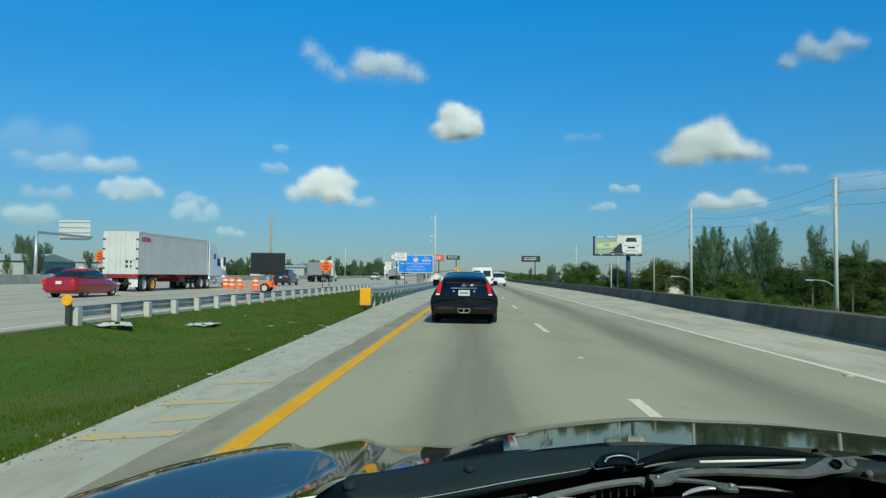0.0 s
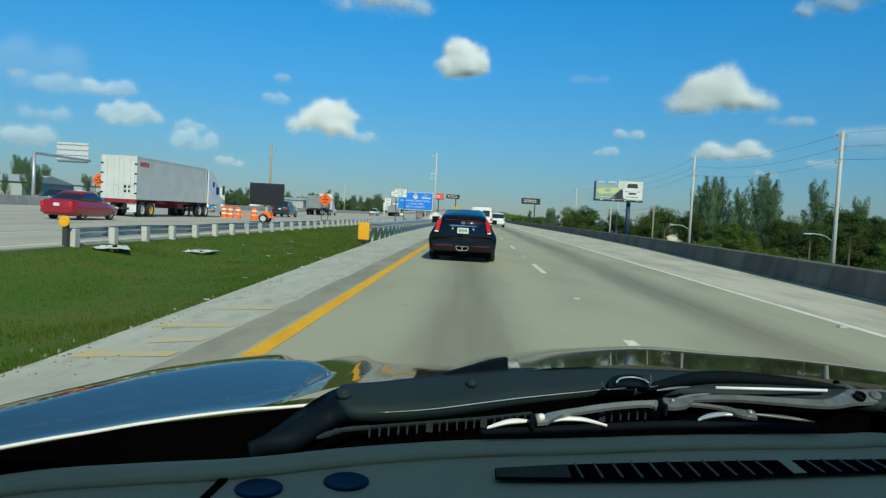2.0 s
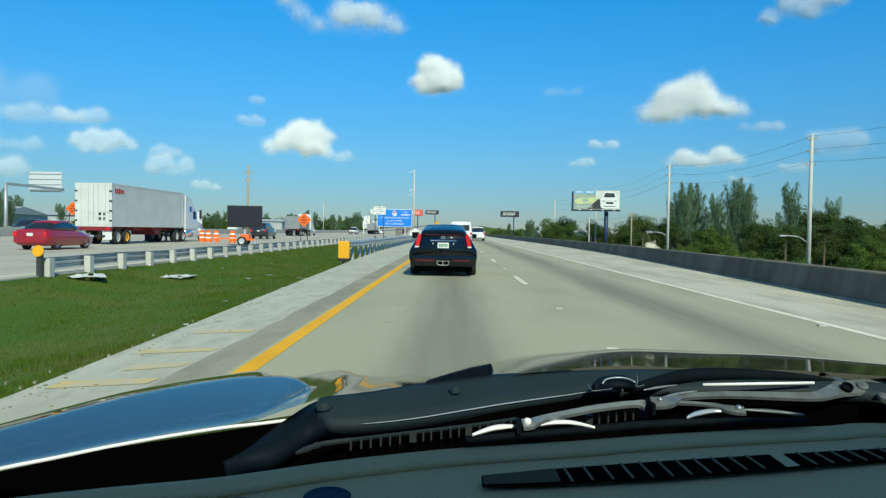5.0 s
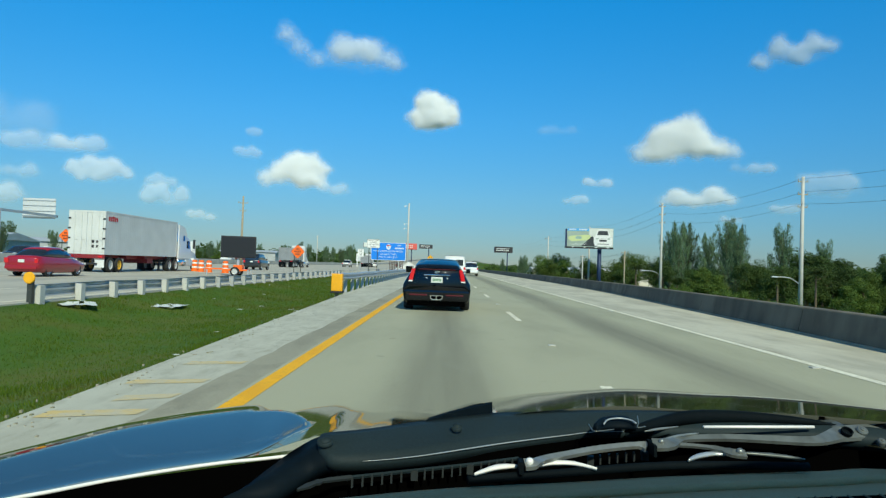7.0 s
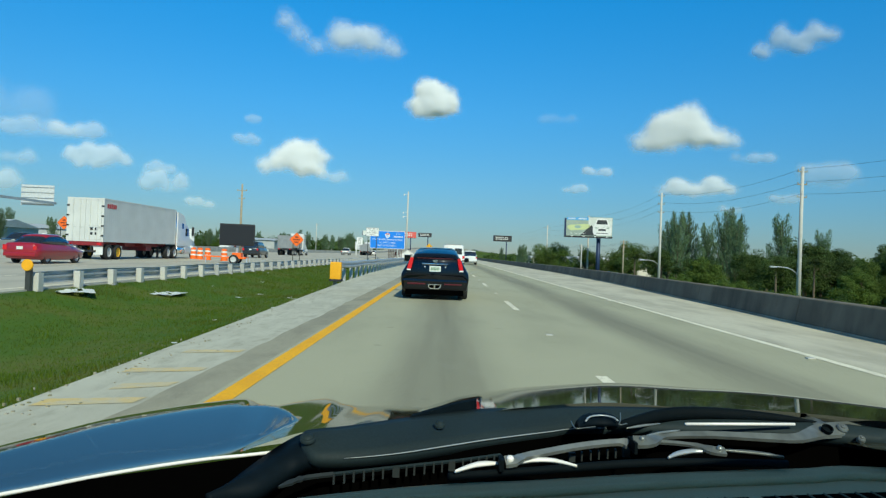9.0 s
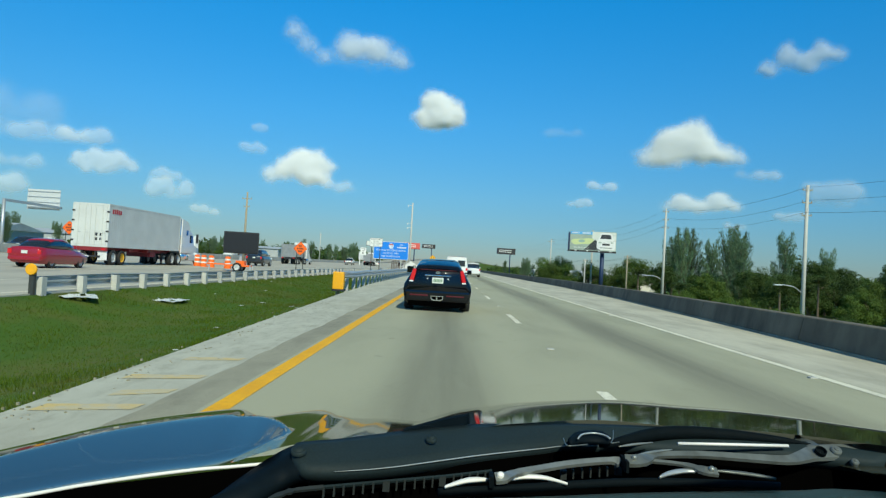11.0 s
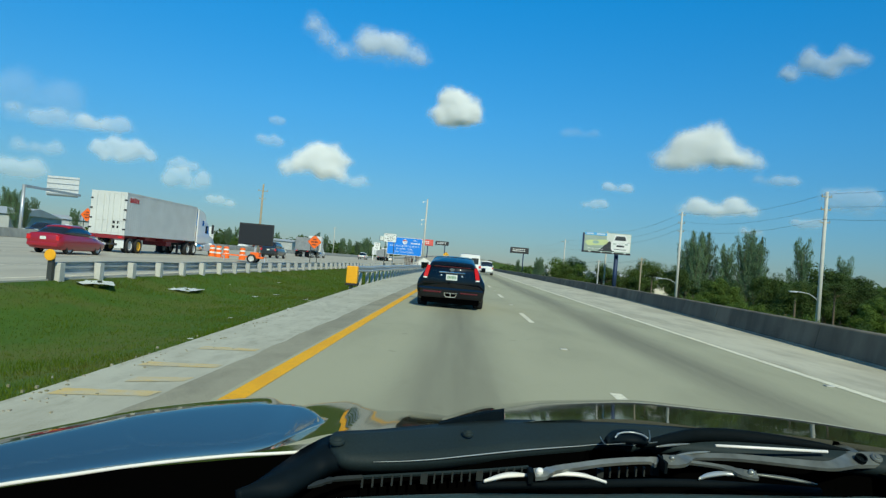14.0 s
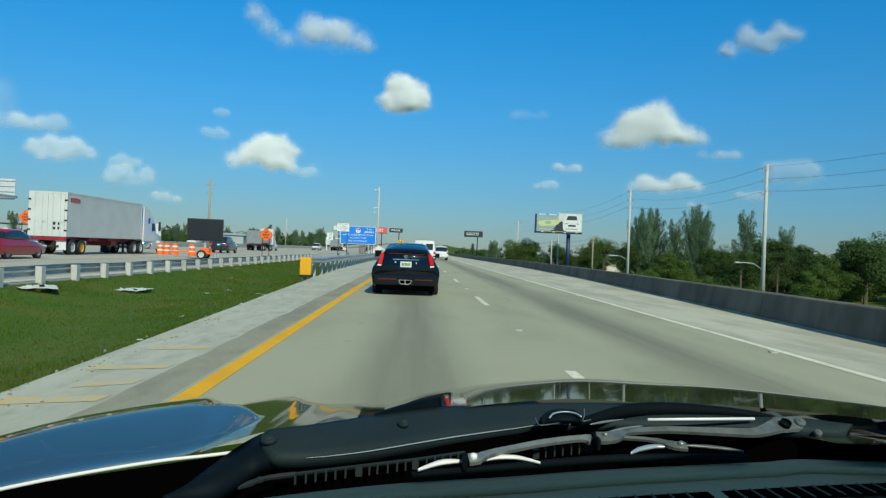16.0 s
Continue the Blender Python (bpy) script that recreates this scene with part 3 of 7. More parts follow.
# ---------------------------------------------------------------- the car that carries the camera
M_PAINT_OWN = mat("dark_green_paint", (0.034, 0.036, 0.022), 0.04, 0.0, var=0.1, scale=40, coat=0.0, spec=0.5)
M_DASH = mat("grey_dash_plastic", (0.54, 0.405, 0.225), 0.75, var=0.12, scale=6, fine=420, bump=0.0008, spec=0.12)
M_DASH_DARK = mat("dark_vent_plastic", (0.003, 0.003, 0.003), 0.8, var=0.15, spec=0.0)
M_SLAT = mat("dark_slat_plastic", (0.20, 0.16, 0.105), 0.75, var=0.12, spec=0.1)
M_BLUE_CAP = mat("dark_blue_cap", (0.007, 0.016, 0.040), 0.5, var=0.2, scale=60, spec=0.15)
M_COWL = mat("cowl_plastic", (0.016, 0.027, 0.031), 0.65, var=0.25, scale=9, fine=300, bump=0.0006, spec=0.15)
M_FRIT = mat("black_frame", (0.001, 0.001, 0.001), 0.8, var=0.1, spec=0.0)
M_WIPER = mat("grey_wiper_metal", (0.27, 0.295, 0.285), 0.35, 0.5, var=0.2, scale=30)
M_LINK = mat("dull_grey_link_metal", (0.15, 0.17, 0.165), 0.42, 0.4, var=0.25, scale=30)
M_CORNER = mat("dark_corner_plastic", (0.004, 0.008, 0.012), 0.6, var=0.2, scale=9, spec=0.05)
M_BRIGHT = mat("bright_satin_metal", (0.46, 0.50, 0.51), 0.35, 0.4, var=0.1)
M_BRACKET = mat("grey_drain_plastic", (0.020, 0.026, 0.027), 0.5, var=0.2, scale=20)
# white for the painted wing-edge glint, also for bright wiper metal
M_STRIP = mat("bright_strip", (0.82, 0.82, 0.80), 0.4, var=0.05)
M_CABIN = mat("dark_cabin_trim", (0.03, 0.03, 0.032), 0.8, var=0.15)

own = empty("car", label="dark green-black car with grey dashboard, following in lane", category="car")


def windscreen_glass():
    m = bpy.data.materials.new("windscreen_glass")
    m.use_nodes = True
    nt = m.node_tree
    nt.nodes.clear()
    out = nt.nodes.new("ShaderNodeOutputMaterial")
    tr = nt.nodes.new("ShaderNodeBsdfTransparent")
    tr.inputs[0].default_value = (0.97, 0.985, 0.98, 1)
    gl = nt.nodes.new("ShaderNodeBsdfGlossy")
    gl.inputs["Roughness"].default_value = 0.02
    mx = nt.nodes.new("ShaderNodeMixShader")
    mx.inputs[0].default_value = 0.012
    nt.links.new(tr.outputs[0], mx.inputs[1])
    nt.links.new(gl.outputs[0], mx.inputs[2])
    nt.links.new(mx.outputs[0], out.inputs[0])
    return m


def line2(pts, n):
    return [(p[0], p[1]) for p in spline([(x, y, 0) for x, y in pts], n)]


def spline(pts, n):
    """Points along a smooth line through pts."""
    pts = np.array(pts, float)
    out = []
    for u in np.linspace(0, len(pts) - 1, n):
        i = min(int(u), len(pts) - 2)
        f = u - i
        p0, p1, p2, p3 = pts[max(i - 1, 0)], pts[i], pts[i + 1], pts[min(i + 2, len(pts) - 1)]
        out.append(tuple(0.5 * (2 * p1 + (p2 - p0) * f + (2 * p0 - 5 * p1 + 4 * p2 - p3) * f ** 2 + (3 * p1 - p0 - 3 * p2 + p3) * f ** 3)))
    return out


# the left wing bulges up beside the bonnet and dies away into the valley between them; its mate on the right mirrors it
wing_near = [(-0.64, 0.49), (-0.58, 0.56), (-0.54, 0.61), (-0.464, 0.703), (-0.427, 0.741), (-0.387, 0.784), (-0.339, 0.827), (-0.284, 0.868), (-0.246, 0.888), (-0.214, 0.907), (-0.180, 0.927), (-0.12, 0.955), (-0.05, 0.985)]
wing_far = [(-0.70, 0.50), (-0.655, 0.62), (-0.61, 0.70), (-0.56, 0.84), (-0.525, 0.94), (-0.49, 1.03), (-0.43, 1.13), (-0.365, 1.21), (-0.32, 1.28), (-0.26, 1.34), (-0.185, 1.37), (-0.10, 1.38), (0.0, 1.38)]


def wing_skin(near, far, n=60, beyond=1.6):
    """The bulge: level on top, falling away forwards, with a hollow all round it that widens at its tip."""
    rings, count = [], len(near)
    for i, ((x0, y0), (x1, y1)) in enumerate(zip(near, far)):
        u = 12 * i / (count - 1)
        length = math.hypot(x1 - x0, y1 - y0)
        half = float(np.interp(u, (0, 5, 7, 8, 8.6, 9.1, 9.5, 10.1, 10.7, 12), (.44, .44, .42, .34, .23, .08, -.03, -.18, -.44, -.5)))
        middle = float(np.interp(u, (6, 9.5), (.46, .40)))
        z = 1.0 + float(np.interp(u, (7, 8, 9, 10, 11, 12), (0, .002, .009, .016, .018, .012)))
        ring = []
        for k in range(n + 1):
            w = beyond * k / n
            if k:
                side = w - 0.5 * beyond / n - middle
                d = (abs(side) - half) * (1 - 0.45 * smoothstep(7.5, 9.5, u)) * (1.0 if side > 0 else 1 - 0.4 * smoothstep(7.5, 9.5, u))
                z += length * beyond / n * float(np.interp(d, (-.20, -.10, -.03, 0, .025, .15, .24, .38, .6, 1.0), (.016, .008, -.05, -.10, -.123, -.13, -.15, -.19, -.5, -1.6)))
            ring.append((x0 + (x1 - x0) * w, y0 + (y1 - y0) * w, z))
        tip = smoothstep(7.3, 8.3, u)
        if tip > 0:
            # the tip: a nearly level rounded end standing proud of a plane that falls forwards
            half = float(np.interp(u, (7, 8, 8.5, 8.9, 9.15, 9.3, 12), (.42, .33, .25, .16, .08, -.05, -.5)))
            middle = float(np.interp(u, (6, 9.3), (.46, .42)))
            fall = float(np.interp(u, (9.7, 10.3), (.113, .134)))
            z = 1.0 + float(np.interp(u, (7, 8, 9, 10, 11, 12), (0, .004, .013, .020, .021, .012)))
            for k in range(n + 1):
                w = beyond * k / n
                if k:
                    reach = float(np.interp(u, (9.4, 9.9), (0.3, 0.0)))
                    z -= length * beyond / n * float(np.interp(w - 0.5 * beyond / n - reach, (0, .9, 1.05, 1.25, 1.6), (fall, fall + .012, .17, .4, 1.2)))
                proud = max(0.0, w - middle + half) * length * 0.128 * (1 - smoothstep(-.05, .015, abs(w - middle) - half))
                x, y, old = ring[k]
                ring[k] = (x, y, old * (1 - tip) + (z + proud) * tip)
        rings.append(ring)
    return loft(bmesh.new(), rings, close=False)


for mirror in (False, True):
    nl, fl = line2(wing_near, 110), line2(wing_far, 110)
    if mirror:
        nl, fl = [(0.60 - x, y) for x, y in nl], [(0.60 - x, y) for x, y in fl]
    wing = part("wing", wing_skin(nl, fl), M_PAINT_OWN, own, "glossy dark bulging wing mirroring the sky", smooth=True)
# crowned bonnet
hood_near = [(-0.30, 0.86), (-0.20, 0.90), (-0.08, 0.97), (0.04, 1.04), (0.12, 1.07), (0.22, 1.12), (0.32, 1.16), (0.41, 1.185), (0.51, 1.20), (0.62, 1.18), (0.76, 1.12), (0.90, 1.05), (1.05, 0.93), (1.2, 0.85)]
hood_far = [(-0.30, 1.20), (-0.21, 1.27), (-0.10, 1.35), (0.04, 1.46), (0.17, 1.56), (0.33, 1.645), (0.46, 1.69), (0.58, 1.675), (0.69, 1.63), (0.78, 1.57), (0.90, 1.45), (1.02, 1.30), (1.14, 1.12), (1.25, 1.02)]


def bonnet_skin(near, far, n=48, beyond=1.9):
    rings = []
    for (x0, y0), (x1, y1) in zip(near, far):
        length = math.hypot(x1 - x0, y1 - y0)
        flank = max(1 - smoothstep(-0.12, 0.30, x0), smoothstep(0.85, 1.1, x0))
        z = float(np.interp(x0, (-0.3, -0.1, 0.04, 0.12, 0.85, 1.0, 1.15), (0.93, 0.985, 1.023, 1.0335, 1.0345, 0.993, 0.96)))
        ring = []
        for k in range(n + 1):
            w = beyond * k / n
            if k:
                z += length * beyond / n * (float(np.interp(w - 0.5 * beyond / n, (0.0, 0.56, 0.78, 1.0, 1.8), (-0.089, -0.091, -0.132, -0.205, -0.75))) - 0.032 * flank)
            ring.append((x0 + (x1 - x0) * w, y0 + (y1 - y0) * w, z))
        rings.append(ring)
    return loft(bmesh.new(), rings, close=False)


bm = bonnet_skin([(x, y - 0.07 * smoothstep(0.25, 0.45, x)) for x, y in line2(hood_near, 70)], line2(hood_far, 70))
part("bonnet", bm, M_PAINT_OWN, own, "glossy dark bonnet mirroring trees and sky", smooth=True)
# lower front of the body
bm = bmesh.new()
rings = []
for k in range(25):
    x = -0.70 + 2.0 * k / 24
    f = 1 - (abs(x - 0.30) / 1.06) ** 2.5
    yb = float(np.interp(min(x, 0.60 - x), (-0.72, -0.5, -0.19, 0.0, 0.48), (0.42, 0.62, 0.92, 1.05, 1.2)))
    ye = 1.35 + 0.55 * f
    rings.append([(x, yb, 0.93), (x, yb + 0.5 * (ye - yb), 0.90), (x, ye - 0.15, 0.80), (x, ye, 0.62), (x, ye - 0.02, 0.30)])
loft(bm, rings, close=False)
part("front_body", bm, M_PAINT_OWN, own, smooth=True)

# sun glint along the wing edge, drawn as a thin white tube
edge_pts = wing_near[:10]


def ribbon_tube(bm, pts, r, n=8):
    rings = []
    pts = [Vector(p) for p in pts]
    for i, p in enumerate(pts):
        d = (pts[min(i + 1, len(pts) - 1)] - pts[max(i - 1, 0)]).normalized()
        q = d.to_track_quat("Z", "Y")
        rad = r[i] if isinstance(r, (list, tuple)) else r
        rings.append([p + q @ Vector((rad * math.cos(2 * math.pi * k / n), rad * math.sin(2 * math.pi * k / n), 0)) for k in range(n)])
    return loft(bm, rings)


bm = ribbon_tube(bmesh.new(), spline([(x, y - 0.003, 0.9985) for x, y in edge_pts], 40), 0.0023)
part("trim_strip", bm, M_STRIP, own, "thin white strip painted as a glint along the wing edge", smooth=True)

# black channel between windscreen, wing and dashboard
far_line = [(-0.64, 0.482, 0.998), (-0.54, 0.602, 0.998), (-0.387, 0.776, 0.998), (-0.214, 0.899, 0.998), (-0.15, 0.875, 1.0), (0.02, 0.950, 1.002), (0.23, 1.075, 1.004), (0.6, 1.10, 1.004), (0.95, 1.06, 1.0), (1.16, 0.6, 0.998), (1.24, 0.482, 0.998)]
near_line = [(-0.68, 0.30, 0.96), (-0.505, 0.59, 0.965), (-0.40, 0.69, 0.965), (-0.30, 0.745, 0.965), (-0.13, 0.83, 0.965), (0.0, 0.882, 0.965), (0.28, 0.962, 0.965), (0.56, 1.03, 0.965), (0.90, 1.0, 0.965), (1.12, 0.6, 0.965), (1.28, 0.30, 0.96)]
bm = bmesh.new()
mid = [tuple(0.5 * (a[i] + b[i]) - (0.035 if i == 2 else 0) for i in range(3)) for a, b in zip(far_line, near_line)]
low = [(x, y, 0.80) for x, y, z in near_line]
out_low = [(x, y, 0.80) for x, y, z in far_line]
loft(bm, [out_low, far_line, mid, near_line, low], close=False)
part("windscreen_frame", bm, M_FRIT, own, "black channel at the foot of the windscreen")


# cowl panel with a rounded end, screws and a painted highlight along its near edge
near_c = spline([(-0.171, 0.880, 1.020), (-0.164, 0.866, 1.013), (-0.146, 0.850, 1.010), (-0.103, 0.858, 1.010), (-0.045, 0.886, 1.010), (0.018, 0.930, 1.010), (0.082, 0.975, 1.010), (0.170, 1.029, 1.010), (0.227, 1.060, 1.010), (0.352, 1.076, 1.010), (0.466, 1.080, 1.010), (0.578, 1.078, 1.010), (0.70, 1.06, 1.008)], 60)
far_c = spline([(-0.173, 0.884, 1.023), (-0.171, 0.893, 1.029), (-0.162, 0.904, 1.031), (-0.115, 0.933, 1.031), (-0.047, 0.988, 1.031), (0.030, 1.045, 1.031), (0.085, 1.074, 1.031), (0.160, 1.094, 1.031), (0.240, 1.117, 1.031), (0.370, 1.133, 1.031), (0.489, 1.135, 1.030), (0.594, 1.109, 1.027), (0.72, 1.075, 1.022)], 60)
bm = bmesh.new()
rings = []
for a, b in zip(near_c, far_c):
    a, b = Vector(a), Vector(b)
    m1 = a.lerp(b, 0.2) + Vector((0, 0, 0.003))
    m2 = a.lerp(b, 0.8) + Vector((0, 0, 0.0025))
    rings.append([a + Vector((0, 0.004, -0.010)), a, m1, m2, b, b + Vector((0, 0.012, -0.03)), a + Vector((0, 0.03, -0.03))])
loft(bm, rings)
cowl = part("cowl_panel", bm, M_COWL, own, "black plastic cowl panel under the windscreen", smooth=True)
# tapering bright bead stands for the highlight, fading at both ends
part("edge_bead", ribbon_tube(bmesh.new(), [(x, y - 0.001, z - 0.0005) for x, y, z in near_c[14:42]], [0.0003 + 0.0007 * math.sin(math.pi * i / 27) for i in range(28)], 6), M_BRIGHT, cowl, "highlight on the cowl panel's edge, drawn as a thin bright bead", smooth=True)
# wedge at the cowl's left end
bm = bmesh.new()
rings = []
for a, b in zip(spline([(-0.262, 0.792, 0.980), (-0.245, 0.816, 0.985), (-0.229, 0.855, 0.994), (-0.211, 0.906, 1.003), (-0.184, 0.908, 1.020), (-0.165, 0.905, 1.028)], 20),
                spline([(-0.255, 0.786, 0.977), (-0.235, 0.803, 0.979), (-0.205, 0.816, 0.984), (-0.178, 0.852, 0.997), (-0.158, 0.858, 1.009), (-0.142, 0.858, 1.008)], 20)):
    a, b = Vector(a), Vector(b)
    rings.append([b + Vector((0, 0.004, -0.02)), b, a.lerp(b, 0.5) + Vector((0, 0, 0.004)), a, a + Vector((0.004, 0.008, -0.02))])
loft(bm, rings)
part("cowl_corner", bm, M_CORNER, own, smooth=True)
for x, y, z, r in ((-0.1605, 0.873, 1.0285, 0.0075), (0.0065, 0.966, 1.0305, 0.0058)):
    bm = bmesh.new()
    lathe(bm, [(-0.004, r * 1.35), (0.0008, r * 1.35), (0.001, r * 1.05), (0.0002, r), (0.0022, r * 0.9), (0.0034, r * 0.6), (0.0038, 0.0005)], 20, "z", (0, 0, 0))
    sc = part("screw", bm, M_COWL, cowl, smooth=True)
    sc.matrix_basis = pose(x, y, z, 18, 0, 0)
# added wedge for a dark reflection at the bonnet's edge, rising to one end
bm = bmesh.new()
loft(bm, [[(x, y, 1.024), (x, y, 1.031 + h), (x + 0.004, y + 0.010, 1.033 + h), (x + 0.006, y + 0.016, 1.024)] for x, y, h in ((-0.037, 0.993, 0.001), (-0.006, 1.018, 0.006), (0.027, 1.041, 0.011), (0.058, 1.060, 0.014))])
part("bonnet_stop", bm, M_CORNER, own, "black wedge added for the car ahead mirrored at the bonnet's edge", smooth=False)
# slatted drain below the cowl
rib_line = [(-0.122, 0.846, 0.992), (-0.044, 0.885, 0.992), (0.029, 0.921, 0.992), (0.093, 0.959, 0.992), (0.195, 0.982, 0.992), (0.285, 1.020, 0.992)]


def flat_bar(bm, pts, widths, thick=0.004, up=(0, -0.55, 0.83)):
    """A flat bar along pts; its broad side faces up."""
    up = Vector(up).normalized()
    rings = []
    pts = [Vector(p) for p in pts]
    for i, p in enumerate(pts):
        d = (pts[min(i + 1, len(pts) - 1)] - pts[max(i - 1, 0)]).normalized()
        s = up.cross(d).normalized()
        n = d.cross(s).normalized()
        w = widths[i] / 2
        rings.append([p + s * w - n * thick / 2, p + s * w * 0.85 + n * thick / 2, p - s * w * 0.85 + n * thick / 2, p - s * w - n * thick / 2])
    return loft(bm, rings)


part("drain_rail", flat_bar(bmesh.new(), rib_line[:4], [0.004] * 4, 0.003), M_COWL, cowl)
part("drain_bracket", flat_bar(bmesh.new(), spline([(-0.178, 0.797, 0.990), (-0.162, 0.818, 0.992), (-0.150, 0.831, 0.992), (-0.122, 0.846, 0.992)], 10), [0.002, 0.005, 0.008, 0.006, 0.009, 0.005, 0.006, 0.006, 0.006, 0.006], 0.003), M_BRACKET, cowl, "grey bracket at the end of the drain")
for x, w in [(-0.121, 1), (-0.109, 1), (-0.098, 1), (-0.086, 1), (-0.075, 1), (-0.063, 1), (-0.047, 4), (-0.034, 1), (-0.024, 1), (-0.011, 1), (0.001, 1), (0.012, 1), (0.025, 4)] + [(0.040 + 0.011 * k, 1) for k in range(5)] + [(0.197, 4), (0.212, 1), (0.226, 1), (0.239, 1), (0.253, 1), (0.266, 1), (0.284, 5)]:
    y = float(np.interp(x, [p[0] for p in rib_line], [p[1] for p in rib_line]))
    part("rib", boxes((x - w * 0.0011, x + w * 0.0011, y - 0.004, y + 0.002, 0.980, 0.993)), M_BRACKET, cowl)
# washer nozzle
hood_top = spline([(0.204, 1.000, 1.033), (0.222, 1.035, 1.036), (0.246, 1.053, 1.036), (0.265, 1.051, 1.036), (0.272, 1.023, 1.033)], 14)
hood_low = spline([(0.206, 0.985, 1.030), (0.219, 1.001, 1.030), (0.236, 1.010, 1.030), (0.255, 1.011, 1.030), (0.267, 1.005, 1.030)], 14)
bm = bmesh.new()
loft(bm, [[Vector(b) + Vector((0, 0.002, -0.006)), Vector(b), Vector(b).lerp(Vector(a), 0.35) + Vector((0, 0, 0.003)), Vector(b).lerp(Vector(a), 0.75) + Vector((0, 0, 0.003)), Vector(a), Vector(a) + Vector((0, 0.006, -0.008))] for a, b in zip(hood_top, hood_low)])
nozzle = part("washer_nozzle", bm, M_CORNER, own, "flat black washer nozzle on the cowl", smooth=True)
for pts, r in (([(0.217, 0.992, 1.036), (0.227, 1.012, 1.038), (0.246, 1.021, 1.039), (0.261, 1.015, 1.038), (0.266, 1.004, 1.036)], 0.0013),
               ([(0.200, 1.014, 1.030), (0.198, 0.985, 1.030), (0.200, 0.971, 1.030), (0.216, 0.979, 1.030), (0.230, 0.987, 1.030)], 0.0008),
               ([(0.289, 1.081, 1.031), (0.277, 1.031, 1.031), (0.267, 1.000, 1.031), (0.281, 1.009, 1.031)], 0.0008)):
    part("nozzle_rim", ribbon_tube(bmesh.new(), spline(pts, 12), r, 6), M_BRIGHT if r > 0.001 else M_LINK, nozzle, smooth=True)

wiper = empty("wiper")
wiper.parent = own
bm = flat_bar(bmesh.new(), spline([(0.092, 0.880, 1.006), (0.105, 0.884, 1.007), (0.121, 0.905, 1.007), (0.154, 0.930, 1.007), (0.198, 0.962, 1.007), (0.244, 0.987, 1.007), (0.271, 0.999, 1.006), (0.281, 0.995, 1.005)], 24), [0.017] * 4 + [0.013] * 2 + [0.010] * 14 + [0.013, 0.016, 0.018, 0.018], 0.005)
part("arm", bm, M_WIPER, wiper, "grey metal wiper arm")
for row in ((0.084, 0.090, 0.868, 0.892, 0.996, 1.011), (0.2815, 0.286, 0.966, 1.006, 0.998, 1.014)):
    part("clip", boxes(row, bevel=0.001), M_RUBBER, wiper)
link_line = [(0.284, 0.983, 1.012), (0.297, 0.984, 1.012), (0.316, 0.995, 1.012), (0.339, 1.021, 1.012), (0.380, 1.035, 1.012), (0.425, 1.042, 1.012), (0.491, 1.040, 1.012), (0.542, 1.041, 1.012), (0.571, 1.056, 1.014), (0.599, 1.076, 1.016), (0.623, 1.081, 1.018), (0.656, 1.092, 1.018), (0.719, 1.109, 1.018), (0.78, 1.12, 1.018)]
link_at, link_width = (0.284, 0.310, 0.330, 0.345, 0.40, 0.47, 0.545, 0.575, 0.605, 0.78), (0.021, 0.021, 0.013, 0.0105, 0.011, 0.013, 0.016, 0.023, 0.030, 0.032)
link_line = spline(link_line, 46)
bm = flat_bar(bmesh.new(), link_line, [float(np.interp(p[0], link_at, link_width)) for p in link_line], 0.005)
part("link", bm, M_LINK, wiper)
bm = flat_bar(bmesh.new(), spline([(0.318, 1.006, 1.007), (0.353, 1.003, 1.007), (0.380, 0.996, 1.006), (0.397, 0.980, 1.005), (0.414, 0.979, 1.004)], 16), [0.006] * 7 + [0.009] * 3 + [0.015] * 6)
part("short_arm", bm, M_LINK, wiper)
for x, y, z, r in ((0.0985, 0.880, 1.0105, 0.0048), (0.2965, 0.983, 1.0165, 0.0038), (0.4055, 0.978, 1.0085, 0.0045)):
    bm = bmesh.new()
    lathe(bm, [(-0.003, r), (0.001, r), (0.003, r * 0.6), (0.0035, 0.0004)], 14, "z")
    rv = part("rivet", bm, M_STRIP if r > 0.0046 else M_WIPER, wiper, smooth=True)
    rv.matrix_basis = pose(x, y, z, 30, 0, 0)
for pts, w, metal in (([(0.028, 0.853, 0.999), (0.053, 0.876, 1.001), (0.070, 0.885, 1.001), (0.086, 0.890, 1.0)], 0.012, M_STRIP),
               ([(0.112, 0.899, 0.999), (0.133, 0.912, 1.0), (0.160, 0.914, 1.0), (0.189, 0.903, 0.997)], 0.010, M_STRIP),
               ([(0.324, 0.950, 1.0), (0.344, 0.972, 1.0), (0.371, 0.989, 1.0), (0.392, 0.987, 1.0)], 0.012, M_BRIGHT),
               ([(0.416, 0.999, 1.0), (0.445, 0.997, 1.0), (0.470, 0.990, 1.0), (0.498, 0.980, 0.999)], 0.009, M_LINK)):
    n = 14
    bm = flat_bar(bmesh.new(), spline(pts, n), [0.62 * w * (0.2 + 0.8 * math.sin(math.pi * (i + 0.6) / n)) for i in range(n)], 0.004)
    part("blade_end", bm, metal, wiper, "polished bright blade frame" if metal is M_STRIP else "dull grey blade frame", smooth=True)
bm = ribbon_tube(bmesh.new(), spline([(0.02, 0.858, 0.990), (0.12, 0.89, 0.991), (0.3, 0.95, 0.992), (0.5, 0.975, 0.991)], 16), 0.006)
part("rubber_blade", bm, M_RUBBER, wiper, smooth=True)
wiper2 = empty("wiper")
wiper2.parent = own
